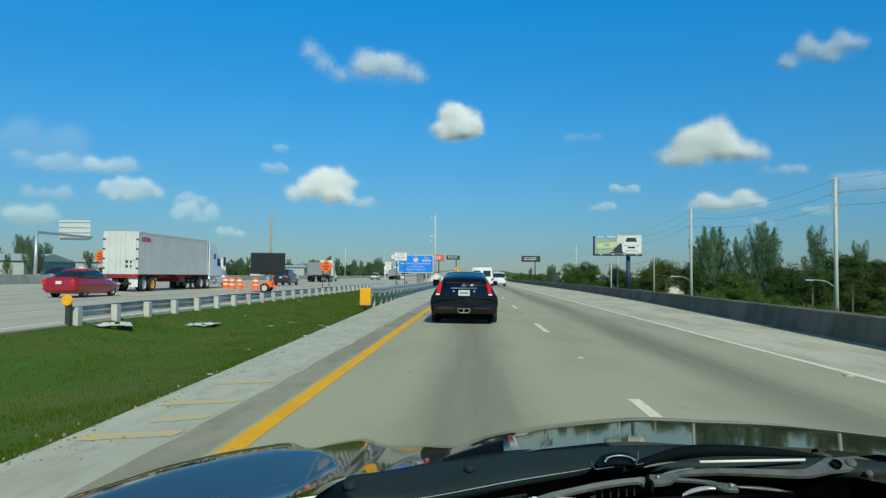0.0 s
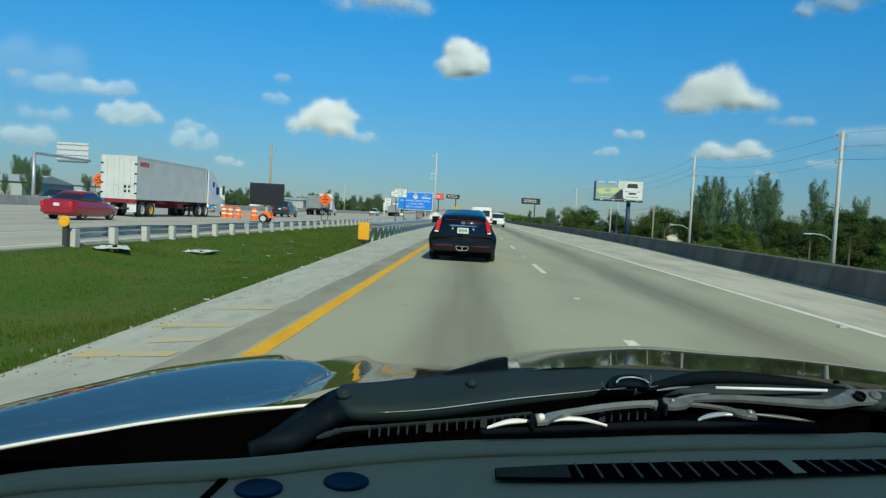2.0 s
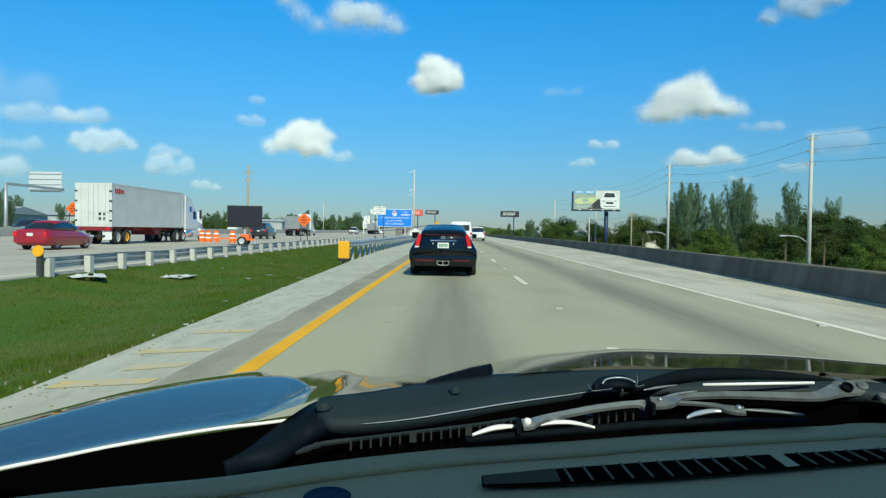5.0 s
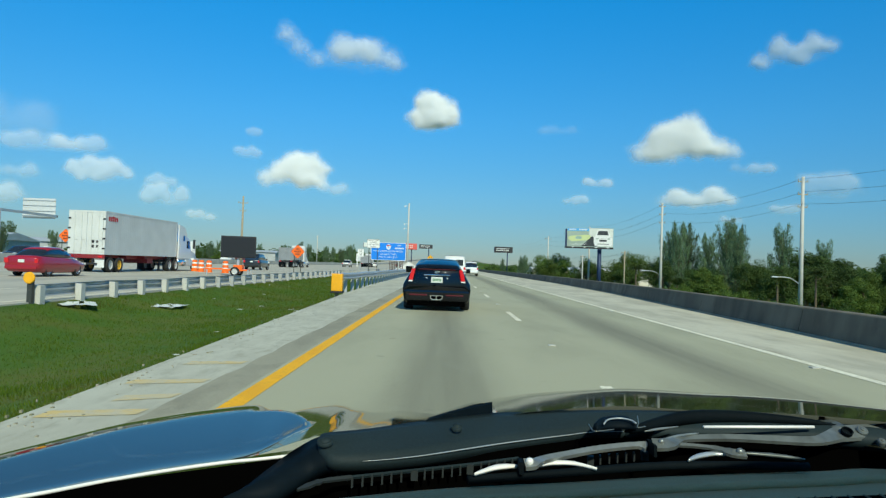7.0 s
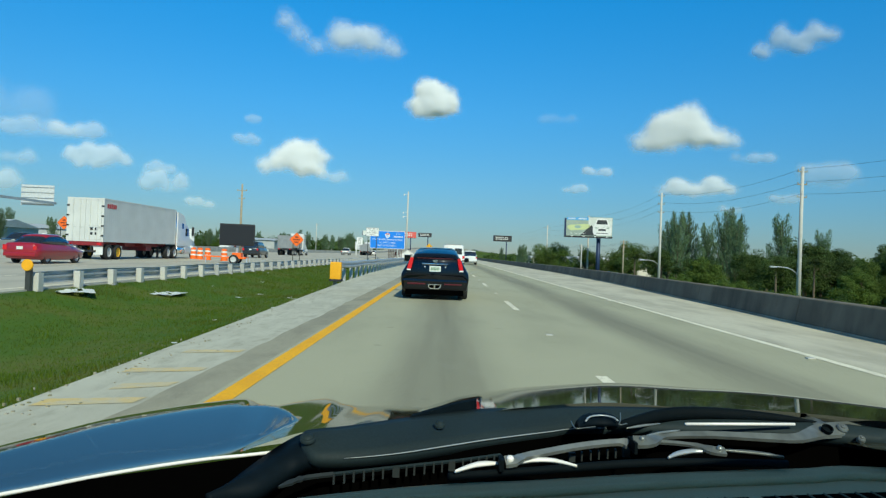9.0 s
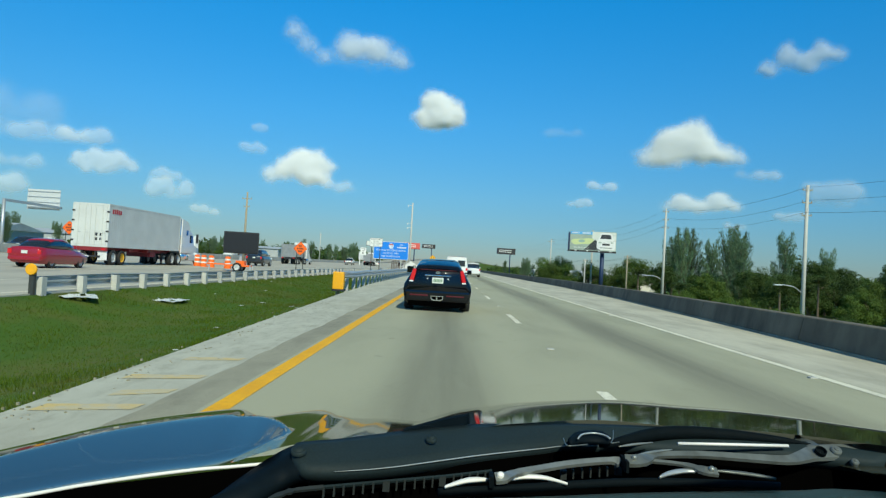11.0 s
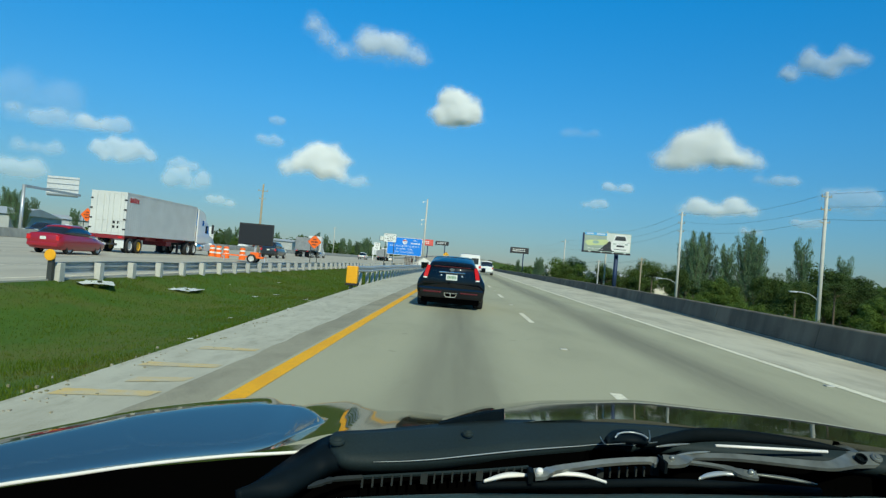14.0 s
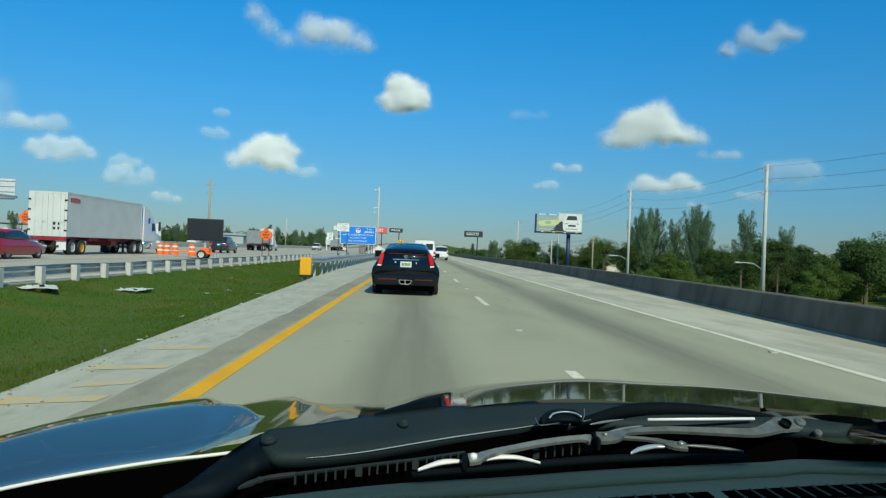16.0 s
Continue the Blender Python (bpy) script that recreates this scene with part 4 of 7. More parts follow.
bm = ribbon_tube(bmesh.new(), spline([(0.255, 1.020, 1.020), (0.30, 1.050, 1.024), (0.36, 1.090, 1.028), (0.42, 1.108, 1.029), (0.50, 1.112, 1.028), (0.58, 1.102, 1.026), (0.612, 1.095, 1.024)], 26), [0.002 + 0.009 * math.sin(math.pi * min(1, i / 22)) ** 0.7 for i in range(26)], 10)
part("rubber_blade", bm, M_RUBBER, wiper2, smooth=True)
bm = ribbon_tube(bmesh.new(), [(0.380, 1.049, 1.0245), (0.46, 1.061, 1.0248), (0.561, 1.078, 1.0245)], 0.0024)
part("rod", bm, M_STRIP, wiper2, "bright metal wiper rod", smooth=True)
for pts in (([(0.285, 1.026, 1.020), (0.31, 1.040, 1.021), (0.345, 1.057, 1.022)]), ([(0.305, 1.000, 1.016), (0.335, 1.020, 1.017), (0.368, 1.036, 1.018)])):
    part("spring_bar", ribbon_tube(bmesh.new(), spline(pts, 10), [0.0006 + 0.0016 * math.sin(math.pi * i / 9) for i in range(10)], 6), M_WIPER, wiper2, smooth=True)
part("bracket", flat_bar(bmesh.new(), spline([(0.612, 1.150, 1.024), (0.602, 1.128, 1.024), (0.606, 1.108, 1.024), (0.606, 1.086, 1.022)], 10), [0.010] * 3 + [0.014] * 4 + [0.018] * 3, 0.006, (-0.3, -0.5, 0.8)), M_LINK, wiper2)
for x, y, z, r, hollow in ((0.608, 1.070, 1.0215, 0.0085, True), (0.637, 1.080, 1.0215, 0.0085, False), (0.655, 1.060, 1.010, 0.006, False)):
    bm = bmesh.new()
    if hollow:
        lathe(bm, [(-0.004, r), (0.002, r), (0.002, r * 0.8), (-0.003, r * 0.75), (-0.003, 0.0005)], 18, "z")
    else:
        lathe(bm, [(-0.004, r), (0.001, r), (0.003, r * 0.8), (0.003, r * 0.5), (0.0045, r * 0.4), (0.005, 0.0005)], 18, "z")
    kn = part("pivot", bm, M_RUBBER if hollow else M_LINK, wiper2, smooth=False)
    kn.matrix_basis = pose(x, y, z, 35, 0, 0)

# dashboard
dash_back = spline([(-0.68, 0.30, 0.965), (-0.505, 0.60, 0.972), (-0.447, 0.664, 0.974), (-0.351, 0.700, 0.976), (-0.244, 0.738, 0.976), (-0.130, 0.798, 0.976), (0.003, 0.851, 0.976), (0.151, 0.891, 0.976), (0.28, 0.930, 0.976), (0.40, 0.959, 0.976), (0.53, 0.988, 0.976), (0.64, 1.010, 0.976), (0.92, 0.96, 0.976), (1.12, 0.59, 0.97), (1.28, 0.30, 0.965)], 70)
bm = bmesh.new()
rings = []
for x, y, z in dash_back:
    s = max(0.0, y - 0.30)
    rings.append([(x, y + 0.016, z - 0.02), (x, y + 0.012, z - 0.002), (x, y + 0.004, z + 0.005), (x, y - 0.010, z + 0.006), (x * 0.995, y - 0.022, z), (x * 0.99, y - 0.035, z - 0.003), (x * 0.97 + 0.014, y - 0.10 * (s / 0.6 + 0.1), z - 0.004), (x * 0.93 + 0.03, 0.30 + 0.45 * s, z - 0.010), (x * 0.9 + 0.045, 0.28, z - 0.02), (x * 0.9 + 0.045, 0.25, z - 0.06), (x * 0.9 + 0.045, 0.27, 0.6)])
loft(bm, rings, close=False)
dash_top = part("dashboard", bm, M_DASH, own, "grained grey plastic dashboard top", smooth=True)
ridge = [(x * 0.985, y - 0.034, z + 0.001) for x, y, z in dash_back[2:-2]]
part("ridge", ribbon_tube(bmesh.new(), ridge, 0.0065), M_DASH, dash_top, smooth=True)
# long air vent
bm = bmesh.new()


def vent_at(x, side, up=0.0):
    """Along the slot (x) and across it (side from -1 at the near edge to 1)."""
    far = float(np.interp(x, (0.033, 0.134, 0.261, 0.389, 0.564, 0.80), (0.766, 0.800, 0.833, 0.863, 0.901, 0.945)))
    near = float(np.interp(x, (0.041, 0.120, 0.251, 0.395, 0.561, 0.80), (0.738, 0.751, 0.777, 0.816, 0.861, 0.915)))
    return Vector((x, near + (far - near) * (side + 1) / 2, 0.9765 + up))


xs = [0.036 + 0.724 * k / 24 for k in range(25)]
loft(bm, [[vent_at(x, -1), vent_at(x, 1), vent_at(x, 0.96, 0.0025), vent_at(x, -0.96, 0.0025)] for x in xs])
vent = part("vent", bm, M_DASH_DARK, dash_top, "long slatted dark air vent")
bm = loft(bmesh.new(), [[vent_at(0.037 + 0.085 * k / 4, sd, 0.0032) for sd in (-0.95, 0.95)] for k in range(5)], close=False)
part("vent_plate", bm, mat("matt_vent_plate", (0.10, 0.085, 0.055), 0.7, var=0.1, spec=0.0), vent)
part("divider", loft(bmesh.new(), [[vent_at(x, sd, 0.0034) for sd in (-1.02, 1.02)] for x in (0.396, 0.405, 0.414)], close=False), M_DASH, vent)
for k in range(27):
    x = 0.135 + 0.0233 * k
    if 0.385 < x < 0.42:
        continue
    bm = bmesh.new()
    tube(bm, vent_at(x, -0.96, 0.0030), vent_at(x - 0.003, 0.96, 0.0030), 0.0015, n=6)
    part("slat", bm, M_SLAT, vent)
for x, y in ((-0.211, 0.678), (-0.126, 0.713)):
    bm = bmesh.new()
    lathe(bm, [(-0.004, 0.0245), (0.0005, 0.0245), (0.0015, 0.023), (0.0008, 0.020), (0.0015, 0.004), (0.0015, 0.0004)], 28, "z", (x, y, 0.9735))
    part("round_cap", bm, M_BLUE_CAP, dash_top, "dark blue round cap", smooth=True)
bm = flat_bar(bmesh.new(), [(-0.257, 0.630, 0.9722), (-0.255, 0.665, 0.9732), (-0.253, 0.702, 0.9745)], [0.009, 0.009, 0.009], 0.003, (0, 0, 1))
part("slot", bm, M_DASH_DARK, dash_top)

# windscreen, closed cabin and an unseen roof cut to shape the sunlight inside
bm = bmesh.new()
foot = [(x, y + 0.02, z + 0.01) for x, y, z in far_line]
head = [(0.30 + (x - 0.30) * 0.9, 0.39 - 0.10 * abs(x - 0.30), 1.488) for x, y, z in far_line]
loft(bm, [foot, head], close=False)
ws = part("windscreen", bm, windscreen_glass(), own)
ws.visible_shadow = False
# slanted front edge shades the dash and lets sun reach strip and wipers
bm = bmesh.new()
prism(bm, [(-0.60, -1.7), (1.24, -1.7), (1.24, 0.05), (1.14, 0.41), (0.80, 0.41), (0.68, 0.385), (0.56, 0.348), (0.335, 0.283), (0.235, 0.252), (0.0, 0.165), (-0.2, 0.095), (-0.3, 0.05), (-0.36, 0.02), (-0.60, -0.16)], 1.49, 1.50, "z")
part("roof_lining", bm, M_CABIN, own)
# outer roof skin follows the same light-shaping edge
bm = bmesh.new()
rings = []
for k in range(13):
    y = -1.74 + 2.125 * k / 12
    xl = float(np.interp(y, (-0.16, 0.02, 0.095, 0.165, 0.252, 0.283, 0.348, 0.385), (-0.60, -0.36, -0.20, 0.0, 0.235, 0.335, 0.56, 0.68)))
    xr = float(np.interp(y, (0.05, 0.37), (1.24, 1.14)))
    rings.append([(0.5 * (xl + xr) + 0.5 * (xr - xl) * u, y, 1.502 + 0.055 * (1 - abs(u) ** 2.6) * (1 - abs((y + 0.72) / 1.05) ** 4)) for u in [-1 + i / 8 for i in range(17)]])
loft(bm, rings, close=False)
part("roof", bm, M_PAINT_OWN, own, smooth=True)
SCREEN = windscreen_glass()


def arch(yc, r=0.37, n=9):
    return [(yc + r * math.cos(math.pi * i / n), 0.30 + r * math.sin(math.pi * i / n)) for i in range(n + 1)]


side = [(1.72, 0.30), (1.70, 0.62), (1.45, 0.79), (1.0, 0.885), (0.45, 0.93), (-1.7, 0.95), (-2.5, 0.92), (-2.86, 0.80), (-2.9, 0.30)]
side_low = [p for yc in (1.18, -1.55) for p in arch(yc)]
outline = side + side_low[10:][::-1] + side_low[:10][::-1]
for s in (-1, 1):
    x0, x1 = sorted((0.30 + s * 1.0, 0.30 + s * 1.03))
    bm = bmesh.new()
    prism(bm, outline, x0, x1, "x")
    body_side = part("side_panel", bm, M_PAINT_OWN, own)
    xo = 0.30 + s * 1.032
    part("sill", boxes((min(xo - 0.02, xo + 0.005), max(xo - 0.02, xo + 0.005), -1.1, 0.75, 0.24, 0.31), bevel=0.004), M_PLASTIC, own)
    for y0, y1 in ((-0.60, 0.42), (-1.15, -0.62)):
        part("door_gap", boxes((xo - 0.001, xo + 0.0015, y0, y0 + 0.006, 0.36, 0.93)), M_FRIT, body_side)
        part("door_handle", boxes((min(xo, xo + s * 0.03), max(xo, xo + s * 0.03), y0 + 0.10, y0 + 0.26, 0.80, 0.83), bevel=0.008), M_PAINT_OWN, body_side)
    for y0, y1, ya, yb in ((-0.56, 0.30, -0.56, -0.10), (-1.60, -0.62, -1.55, -0.62)):
        bm = bmesh.new()
        xi, xt = 0.30 + s * 1.0, 0.30 + s * 0.92
        loft(bm, [[(xi, y0, 0.94), (xi, y1, 0.94)], [(xt, ya, 1.50), (xt, yb, 1.50)]], close=False)
        pane = part("side_window", bm, SCREEN, own)
        pane.visible_shadow = False
    for y0, yt in ((-0.59, -0.59), (-1.66, -1.64)):
        bm = bmesh.new()
        tube(bm, (0.30 + s * 1.0, y0, 0.94), (0.30 + s * 0.92, yt, 1.50), 0.035)
        part("pillar", bm, M_CABIN, own)
    bm = bmesh.new()
    lathe(bm, [(-0.09, 0.001), (-0.085, 0.05), (-0.04, 0.075), (0.02, 0.078), (0.03, 0.07), (0.03, 0.001)], 20, "y", (0.30 + s * 1.16, 0.30, 1.02))
    mirror_shell = part("door_mirror", bm, M_PAINT_OWN, own, smooth=True)
    bm = bmesh.new()
    tube(bm, (0.30 + s * 1.02, 0.30, 0.94), (0.30 + s * 1.12, 0.30, 0.99), 0.018)
    part("mirror_arm", bm, M_PLASTIC, mirror_shell)
    part("tail_lamp", boxes((0.30 + s * 0.80 - 0.14, 0.30 + s * 0.80 + 0.14, -2.93, -2.84, 0.66, 0.80), bevel=0.02), M_TAIL, own)
    part("headlamp", boxes((0.30 + s * 0.70 - 0.17, 0.30 + s * 0.70 + 0.17, 1.62, 1.74, 0.60, 0.72), bevel=0.02), M_LENS, own)
bm = bmesh.new()
prism(bm, [(-1.70, 0.30), (-1.70, 0.95), (-2.15, 1.02), (-2.75, 0.98), (-2.88, 0.90), (-2.90, 0.30)], -0.70, 1.30, "x")
part("boot", bm, M_PAINT_OWN, own)
bm = bmesh.new()
loft(bm, [[(-0.58, -1.70, 1.50), (1.18, -1.70, 1.50)], [(-0.64, -2.14, 1.025), (1.24, -2.14, 1.025)]], close=False)
part("rear_window", bm, M_GLASS_DARK, own)
part("rear_bumper", boxes((-0.68, 1.28, -2.98, -2.86, 0.34, 0.58), bevel=0.03), M_PAINT_OWN, own)
part("front_grille", boxes((-0.1, 0.70, 1.86, 1.90, 0.45, 0.60), bevel=0.01), M_PLASTIC, own)
part("floor_pan", boxes((-0.68, 1.28, -2.85, 1.60, 0.24, 0.295)), M_FRIT, own)
part("cabin_rear", boxes((-0.68, 1.28, -1.69, -1.66, 0.3, 0.95)), M_CABIN, own)
for x in (-0.59, 1.19):
    for y in (1.18, -1.55):
        wheel(own, x, y)


# ---------------------------------------------------------------- traffic
def paint(name, col, metal=0.0, spec=0.35):
    return mat(name, col, 0.3, metal, var=0.08, scale=4, fine=200, coat=0.9, spec=spec)


M_BLACK_PAINT = paint("black_car_paint", (0.0022, 0.0028, 0.005), 0.0, 0.03)
M_WHITE_PAINT = paint("white_car_paint", (0.72, 0.72, 0.70))
M_SILVER_PAINT = paint("champagne_car_paint", (0.50, 0.46, 0.38), 0.5)
M_RED_PAINT = paint("red_car_paint", (0.30, 0.008, 0.02))
M_GREY_PAINT = paint("grey_car_paint", (0.20, 0.21, 0.22), 0.4)
M_REFLECTOR = mat("dull_red_reflector", (0.09, 0.006, 0.010), 0.3, var=0.1)
M_DARK_PAINT = paint("dark_car_paint", (0.02, 0.022, 0.025))


def half_ring(y, half):
    """A closed cross-section from its right half, listed from the bottom middle to the top middle."""
    right = [(x, y, z) for x, z in half]
    left = [(-x, y, z) for x, z in half[::-1] if x > 1e-6]
    return right + left


def body_mesh(stations):
    bm = bmesh.new()
    rings = []
    for y, wb, wm, wt, zb, zm, zt, top in stations:
        rings.append(half_ring(y, [(0, zb), (wb * 0.9, zb), (wb, zb + 0.07), (wm * 0.985, zm - 0.14), (wm, zm), (wm * 0.985, zm + 0.12), (wt + 0.03, zt - 0.06), (wt, zt), (wt * 0.92, zt + (top - zt) * 0.6), (wt * 0.5, top), (0, top + 0.008)]))
    loft(bm, rings)
    return bm


def house_mesh(stations, grow=0.0, skip=0):
    """The glasshouse: y, half-width at the belt, half-width at the roof, belt height, roof height."""
    bm = bmesh.new()
    rings = []
    for y, w0, w1, z0, z1 in stations:
        k = z1 - z0
        rings.append(half_ring(y, [(0, z0), (w0 + grow, z0), (w0 * 0.6 + w1 * 0.4 + grow, z0 + k * 0.45), (w1 + 0.03 + grow, z0 + k * 0.85), (w1 * 0.93, z1 + grow * 0.6), (w1 * 0.5, z1 + 0.02 * min(1, k * 4) + grow), (0, z1 + 0.025 * min(1, k * 4) + grow)]))
    loft(bm, rings)
    return bm


def roof_mesh(stations, t=0.012):
    bm = bmesh.new()
    rings = []
    for y, w1, z1 in stations:
        rings.append(half_ring(y, [(0, z1 - 0.03), (w1 + 0.05, z1 - 0.075), (w1 + 0.055, z1 - 0.06), (w1 * 0.93, z1 + t), (w1 * 0.5, z1 + 0.02 + t), (0, z1 + 0.026 + t)]))
    loft(bm, rings)
    return bm


def bars_on_plate(parent, x0, x1, y, z0, z1, n, material, skip=()):
    """Plain upright bars that stand for lettering."""
    w = (x1 - x0) / n
    bm = bmesh.new()
    for k in range(n):
        if k in skip:
            continue
        box(bm, x0 + w * (k + 0.15), x0 + w * (k + 0.85), y - 0.003, y, z0, z1)
    return part("lettering", bm, material, parent)


CARS = {
    # kind: body stations (y, sill half-width, middle half-width, shoulder half-width, bottom, middle, shoulder, top), glass, roof, wheel places, wheel radius
    "coupe": (((0.0, .82, .89, .67, .24, .56, 1.07, 1.13), (.05, .88, .935, .70, .20, .58, 1.10, 1.165), (.45, .88, .945, .74, .20, .62, 1.08, 1.175), (1.2, .88, .945, .79, .19, .64, 1.01, 1.12), (2.4, .88, .93, .83, .19, .66, .95, 1.03), (3.4, .87, .93, .83, .19, .64, .90, .97), (4.3, .82, .90, .74, .22, .60, .80, .87), (4.79, .58, .68, .5, .32, .50, .62, .68)),
              ((.22, .62, .59, 1.14, 1.165), (.75, .68, .585, 1.12, 1.275), (1.35, .73, .555, 1.07, 1.385), (1.9, .77, .55, 1.02, 1.42), (2.5, .80, .56, 1.0, 1.40), (3.0, .80, .62, .97, 1.22), (3.65, .80, .74, .95, .99)),
              ((1.42, .55, 1.385), (1.65, .55, 1.402), (2.0, .545, 1.422), (2.5, .56, 1.402), (2.75, .58, 1.33)), (0.85, 3.75), 0.345),
    "sedan": (((0.0, .66, .76, .66, .34, .60, .90, .96), (.06, .74, .84, .72, .26, .60, .95, 1.02), (.5, .82, .88, .76, .20, .62, .95, 1.04), (1.2, .84, .89, .79, .19, .62, .93, 1.0), (2.6, .84, .88, .80, .19, .62, .91, .97), (3.5, .82, .87, .77, .19, .60, .86, .93), (4.3, .76, .82, .66, .22, .55, .74, .80), (4.65, .55, .65, .5, .32, .48, .58, .63)),
              ((.55, .66, .64, 1.0, 1.03), (1.1, .72, .56, .99, 1.36), (1.5, .75, .54, .98, 1.43), (2.3, .76, .55, .96, 1.45), (2.8, .77, .57, .95, 1.36), (3.4, .77, .72, .94, .97)),
              ((1.08, .56, 1.36), (1.5, .54, 1.435), (2.3, .55, 1.455), (2.72, .57, 1.38)), (0.95, 3.65), 0.32),
    "suv": (((0.0, .74, .86, .76, .42, .80, 1.10, 1.14), (.06, .82, .92, .80, .34, .80, 1.12, 1.16), (.8, .88, .96, .84, .28, .78, 1.12, 1.17), (2.6, .88, .95, .85, .28, .76, 1.10, 1.14), (3.6, .87, .94, .82, .28, .74, 1.06, 1.12), (4.5, .82, .90, .74, .30, .70, .98, 1.04), (4.85, .64, .76, .6, .40, .62, .80, .86)),
            ((.04, .76, .66, 1.13, 1.20), (.22, .80, .68, 1.13, 1.74), (.6, .82, .69, 1.13, 1.82), (2.2, .83, .68, 1.12, 1.83), (2.8, .83, .68, 1.11, 1.74), (3.6, .83, .78, 1.09, 1.13)),
            ((.2, .68, 1.76), (.7, .69, 1.825), (2.2, .68, 1.835), (2.75, .68, 1.76)), (0.95, 3.85), 0.38),
    "van": (((0.0, .80, .92, .90, .42, .80, 1.20, 1.22), (.06, .88, .99, .95, .34, .80, 1.22, 1.24), (1.0, .92, 1.01, .97, .30, .80, 1.22, 1.24), (4.3, .92, 1.0, .96, .30, .80, 1.20, 1.22), (4.9, .86, .96, .84, .32, .76, 1.08, 1.12), (5.4, .70, .82, .68, .42, .66, .88, .92)),
            ((.03, .93, .82, 1.20, 1.28), (.12, .95, .82, 1.21, 2.02), (.5, .96, .83, 1.21, 2.08), (3.6, .95, .82, 1.20, 2.08), (4.1, .94, .80, 1.19, 1.94), (4.75, .92, .86, 1.16, 1.2)),
            ((.12, .82, 2.03), (.5, .83, 2.085), (3.6, .82, 2.085), (4.05, .80, 1.96)), (1.1, 4.4), 0.37),
    "pickup": (((0.0, .78, .90, .88, .50, .80, 1.06, 1.08), (.06, .84, .95, .93, .44, .80, 1.08, 1.10), (1.9, .88, .98, .94, .36, .80, 1.08, 1.11), (3.6, .88, .97, .90, .36, .80, 1.10, 1.14), (4.9, .86, .95, .82, .38, .78, 1.06, 1.12), (5.6, .70, .82, .68, .46, .70, .88, .94)),
               ((1.95, .84, .80, 1.08, 1.16), (2.1, .86, .72, 1.10, 1.72), (2.4, .86, .70, 1.10, 1.82), (3.5, .86, .70, 1.10, 1.82), (3.9, .86, .72, 1.10, 1.68), (4.5, .86, .80, 1.1, 1.14)),
               ((2.12, .72, 1.73), (2.4, .70, 1.825), (3.5, .70, 1.825), (3.85, .72, 1.70)), (1.15, 4.55), 0.40),
}


def vehicle(kind, x, y, paint_material, label, heading=0, category="car", group="", name="car", glass=None):
    """A road vehicle: its tail stands at x, y and it points ahead (heading 0) or towards the camera (180)."""
    stations, glass_rows, roof_rows, axles, r = CARS[kind]
    root = empty(name, pose(x, y, rise(y), 0, 0, heading), label, category, group)
    body = part("body", body_mesh(stations), paint_material, root, smooth=True)
    part("upper_body" if glass else "windows", house_mesh(glass_rows), glass or (M_GLASS_BLACK if kind == "coupe" else M_GLASS_DARK), root, "" if glass else "dark tinted glass", smooth=True)
    part("roof", roof_mesh(roof_rows), paint_material, root, smooth=True)
    wide = stations[2][2]
    for s in (-1, 1):
        for ya in axles:
            wheel(root, s * (wide - 0.15), ya, r, 0.27 if kind == "coupe" else 0.23)
        bm = bmesh.new()
        ymir = glass_rows[-2][0] + 0.1
        zmir = glass_rows[-2][3] + 0.06
        box(bm, s * (wide - 0.07), s * (wide + 0.07), ymir, ymir + 0.09, zmir, zmir + 0.14, 0.03)
        box(bm, s * (wide - 0.15), s * (wide + 0.02), ymir + 0.03, ymir + 0.07, zmir + 0.02, zmir + 0.06)
        part("mirror", bm, paint_material, root)
    nose = stations[-2]
    for s in (-1, 1):
        bm = bmesh.new()
        box(bm, s * (nose[2] - 0.28), s * (nose[2] - 0.03), nose[0] + 0.05, nose[0] + 0.22, nose[6] - 0.14, nose[6] - 0.02, 0.03)
        part("headlight", bm, M_LENS, root)
    if kind != "coupe":
        z = stations[1][6]
        for s in (-1, 1):
            part("tail_light", boxes((s * (stations[1][2] - 0.20), s * (stations[1][2] - 0.03), -0.012, 0.10, z - 0.28, z - 0.06), bevel=0.02), M_TAIL, root)
        plate = part("licence_plate", boxes((-0.15, 0.15, -0.022, 0.0, z - 0.26, z - 0.11)), M_PLATE, root)
        part("bumper", boxes((-stations[1][2] * 0.93, stations[1][2] * 0.93, -0.05, 0.08, stations[0][4] + 0.02, stations[0][4] + 0.20), bevel=0.04), paint_material if kind in ("sedan", "suv") else M_PLASTIC, root)
    if kind in ("van",):
        for s in (-1, 1):
            part("rear_window", boxes((s * 0.12, s * 0.74, -0.004, 0.02, 1.30, 1.80)), M_GLASS_DARK, root)
        for s in (-1, 1):
            part("side_window", boxes((s * 0.86, s * 0.93, 2.9, 3.9, 1.35, 1.80)), M_GLASS_DARK, root)
        part("roof_rack", boxes((-0.7, 0.7, 0.4, 3.2, 2.13, 2.16)), M_ALLOY, root)
    if kind == "pickup":
        part("load_bed", boxes((-0.80, 0.80, 0.08, 1.9, 1.085, 1.125)), M_RUBBER, root)
    return root


# black coupe ahead
coupe = vehicle("coupe", -0.28, 19.1, M_BLACK_PAINT, "glossy black two-door coupe driving ahead in the lane")
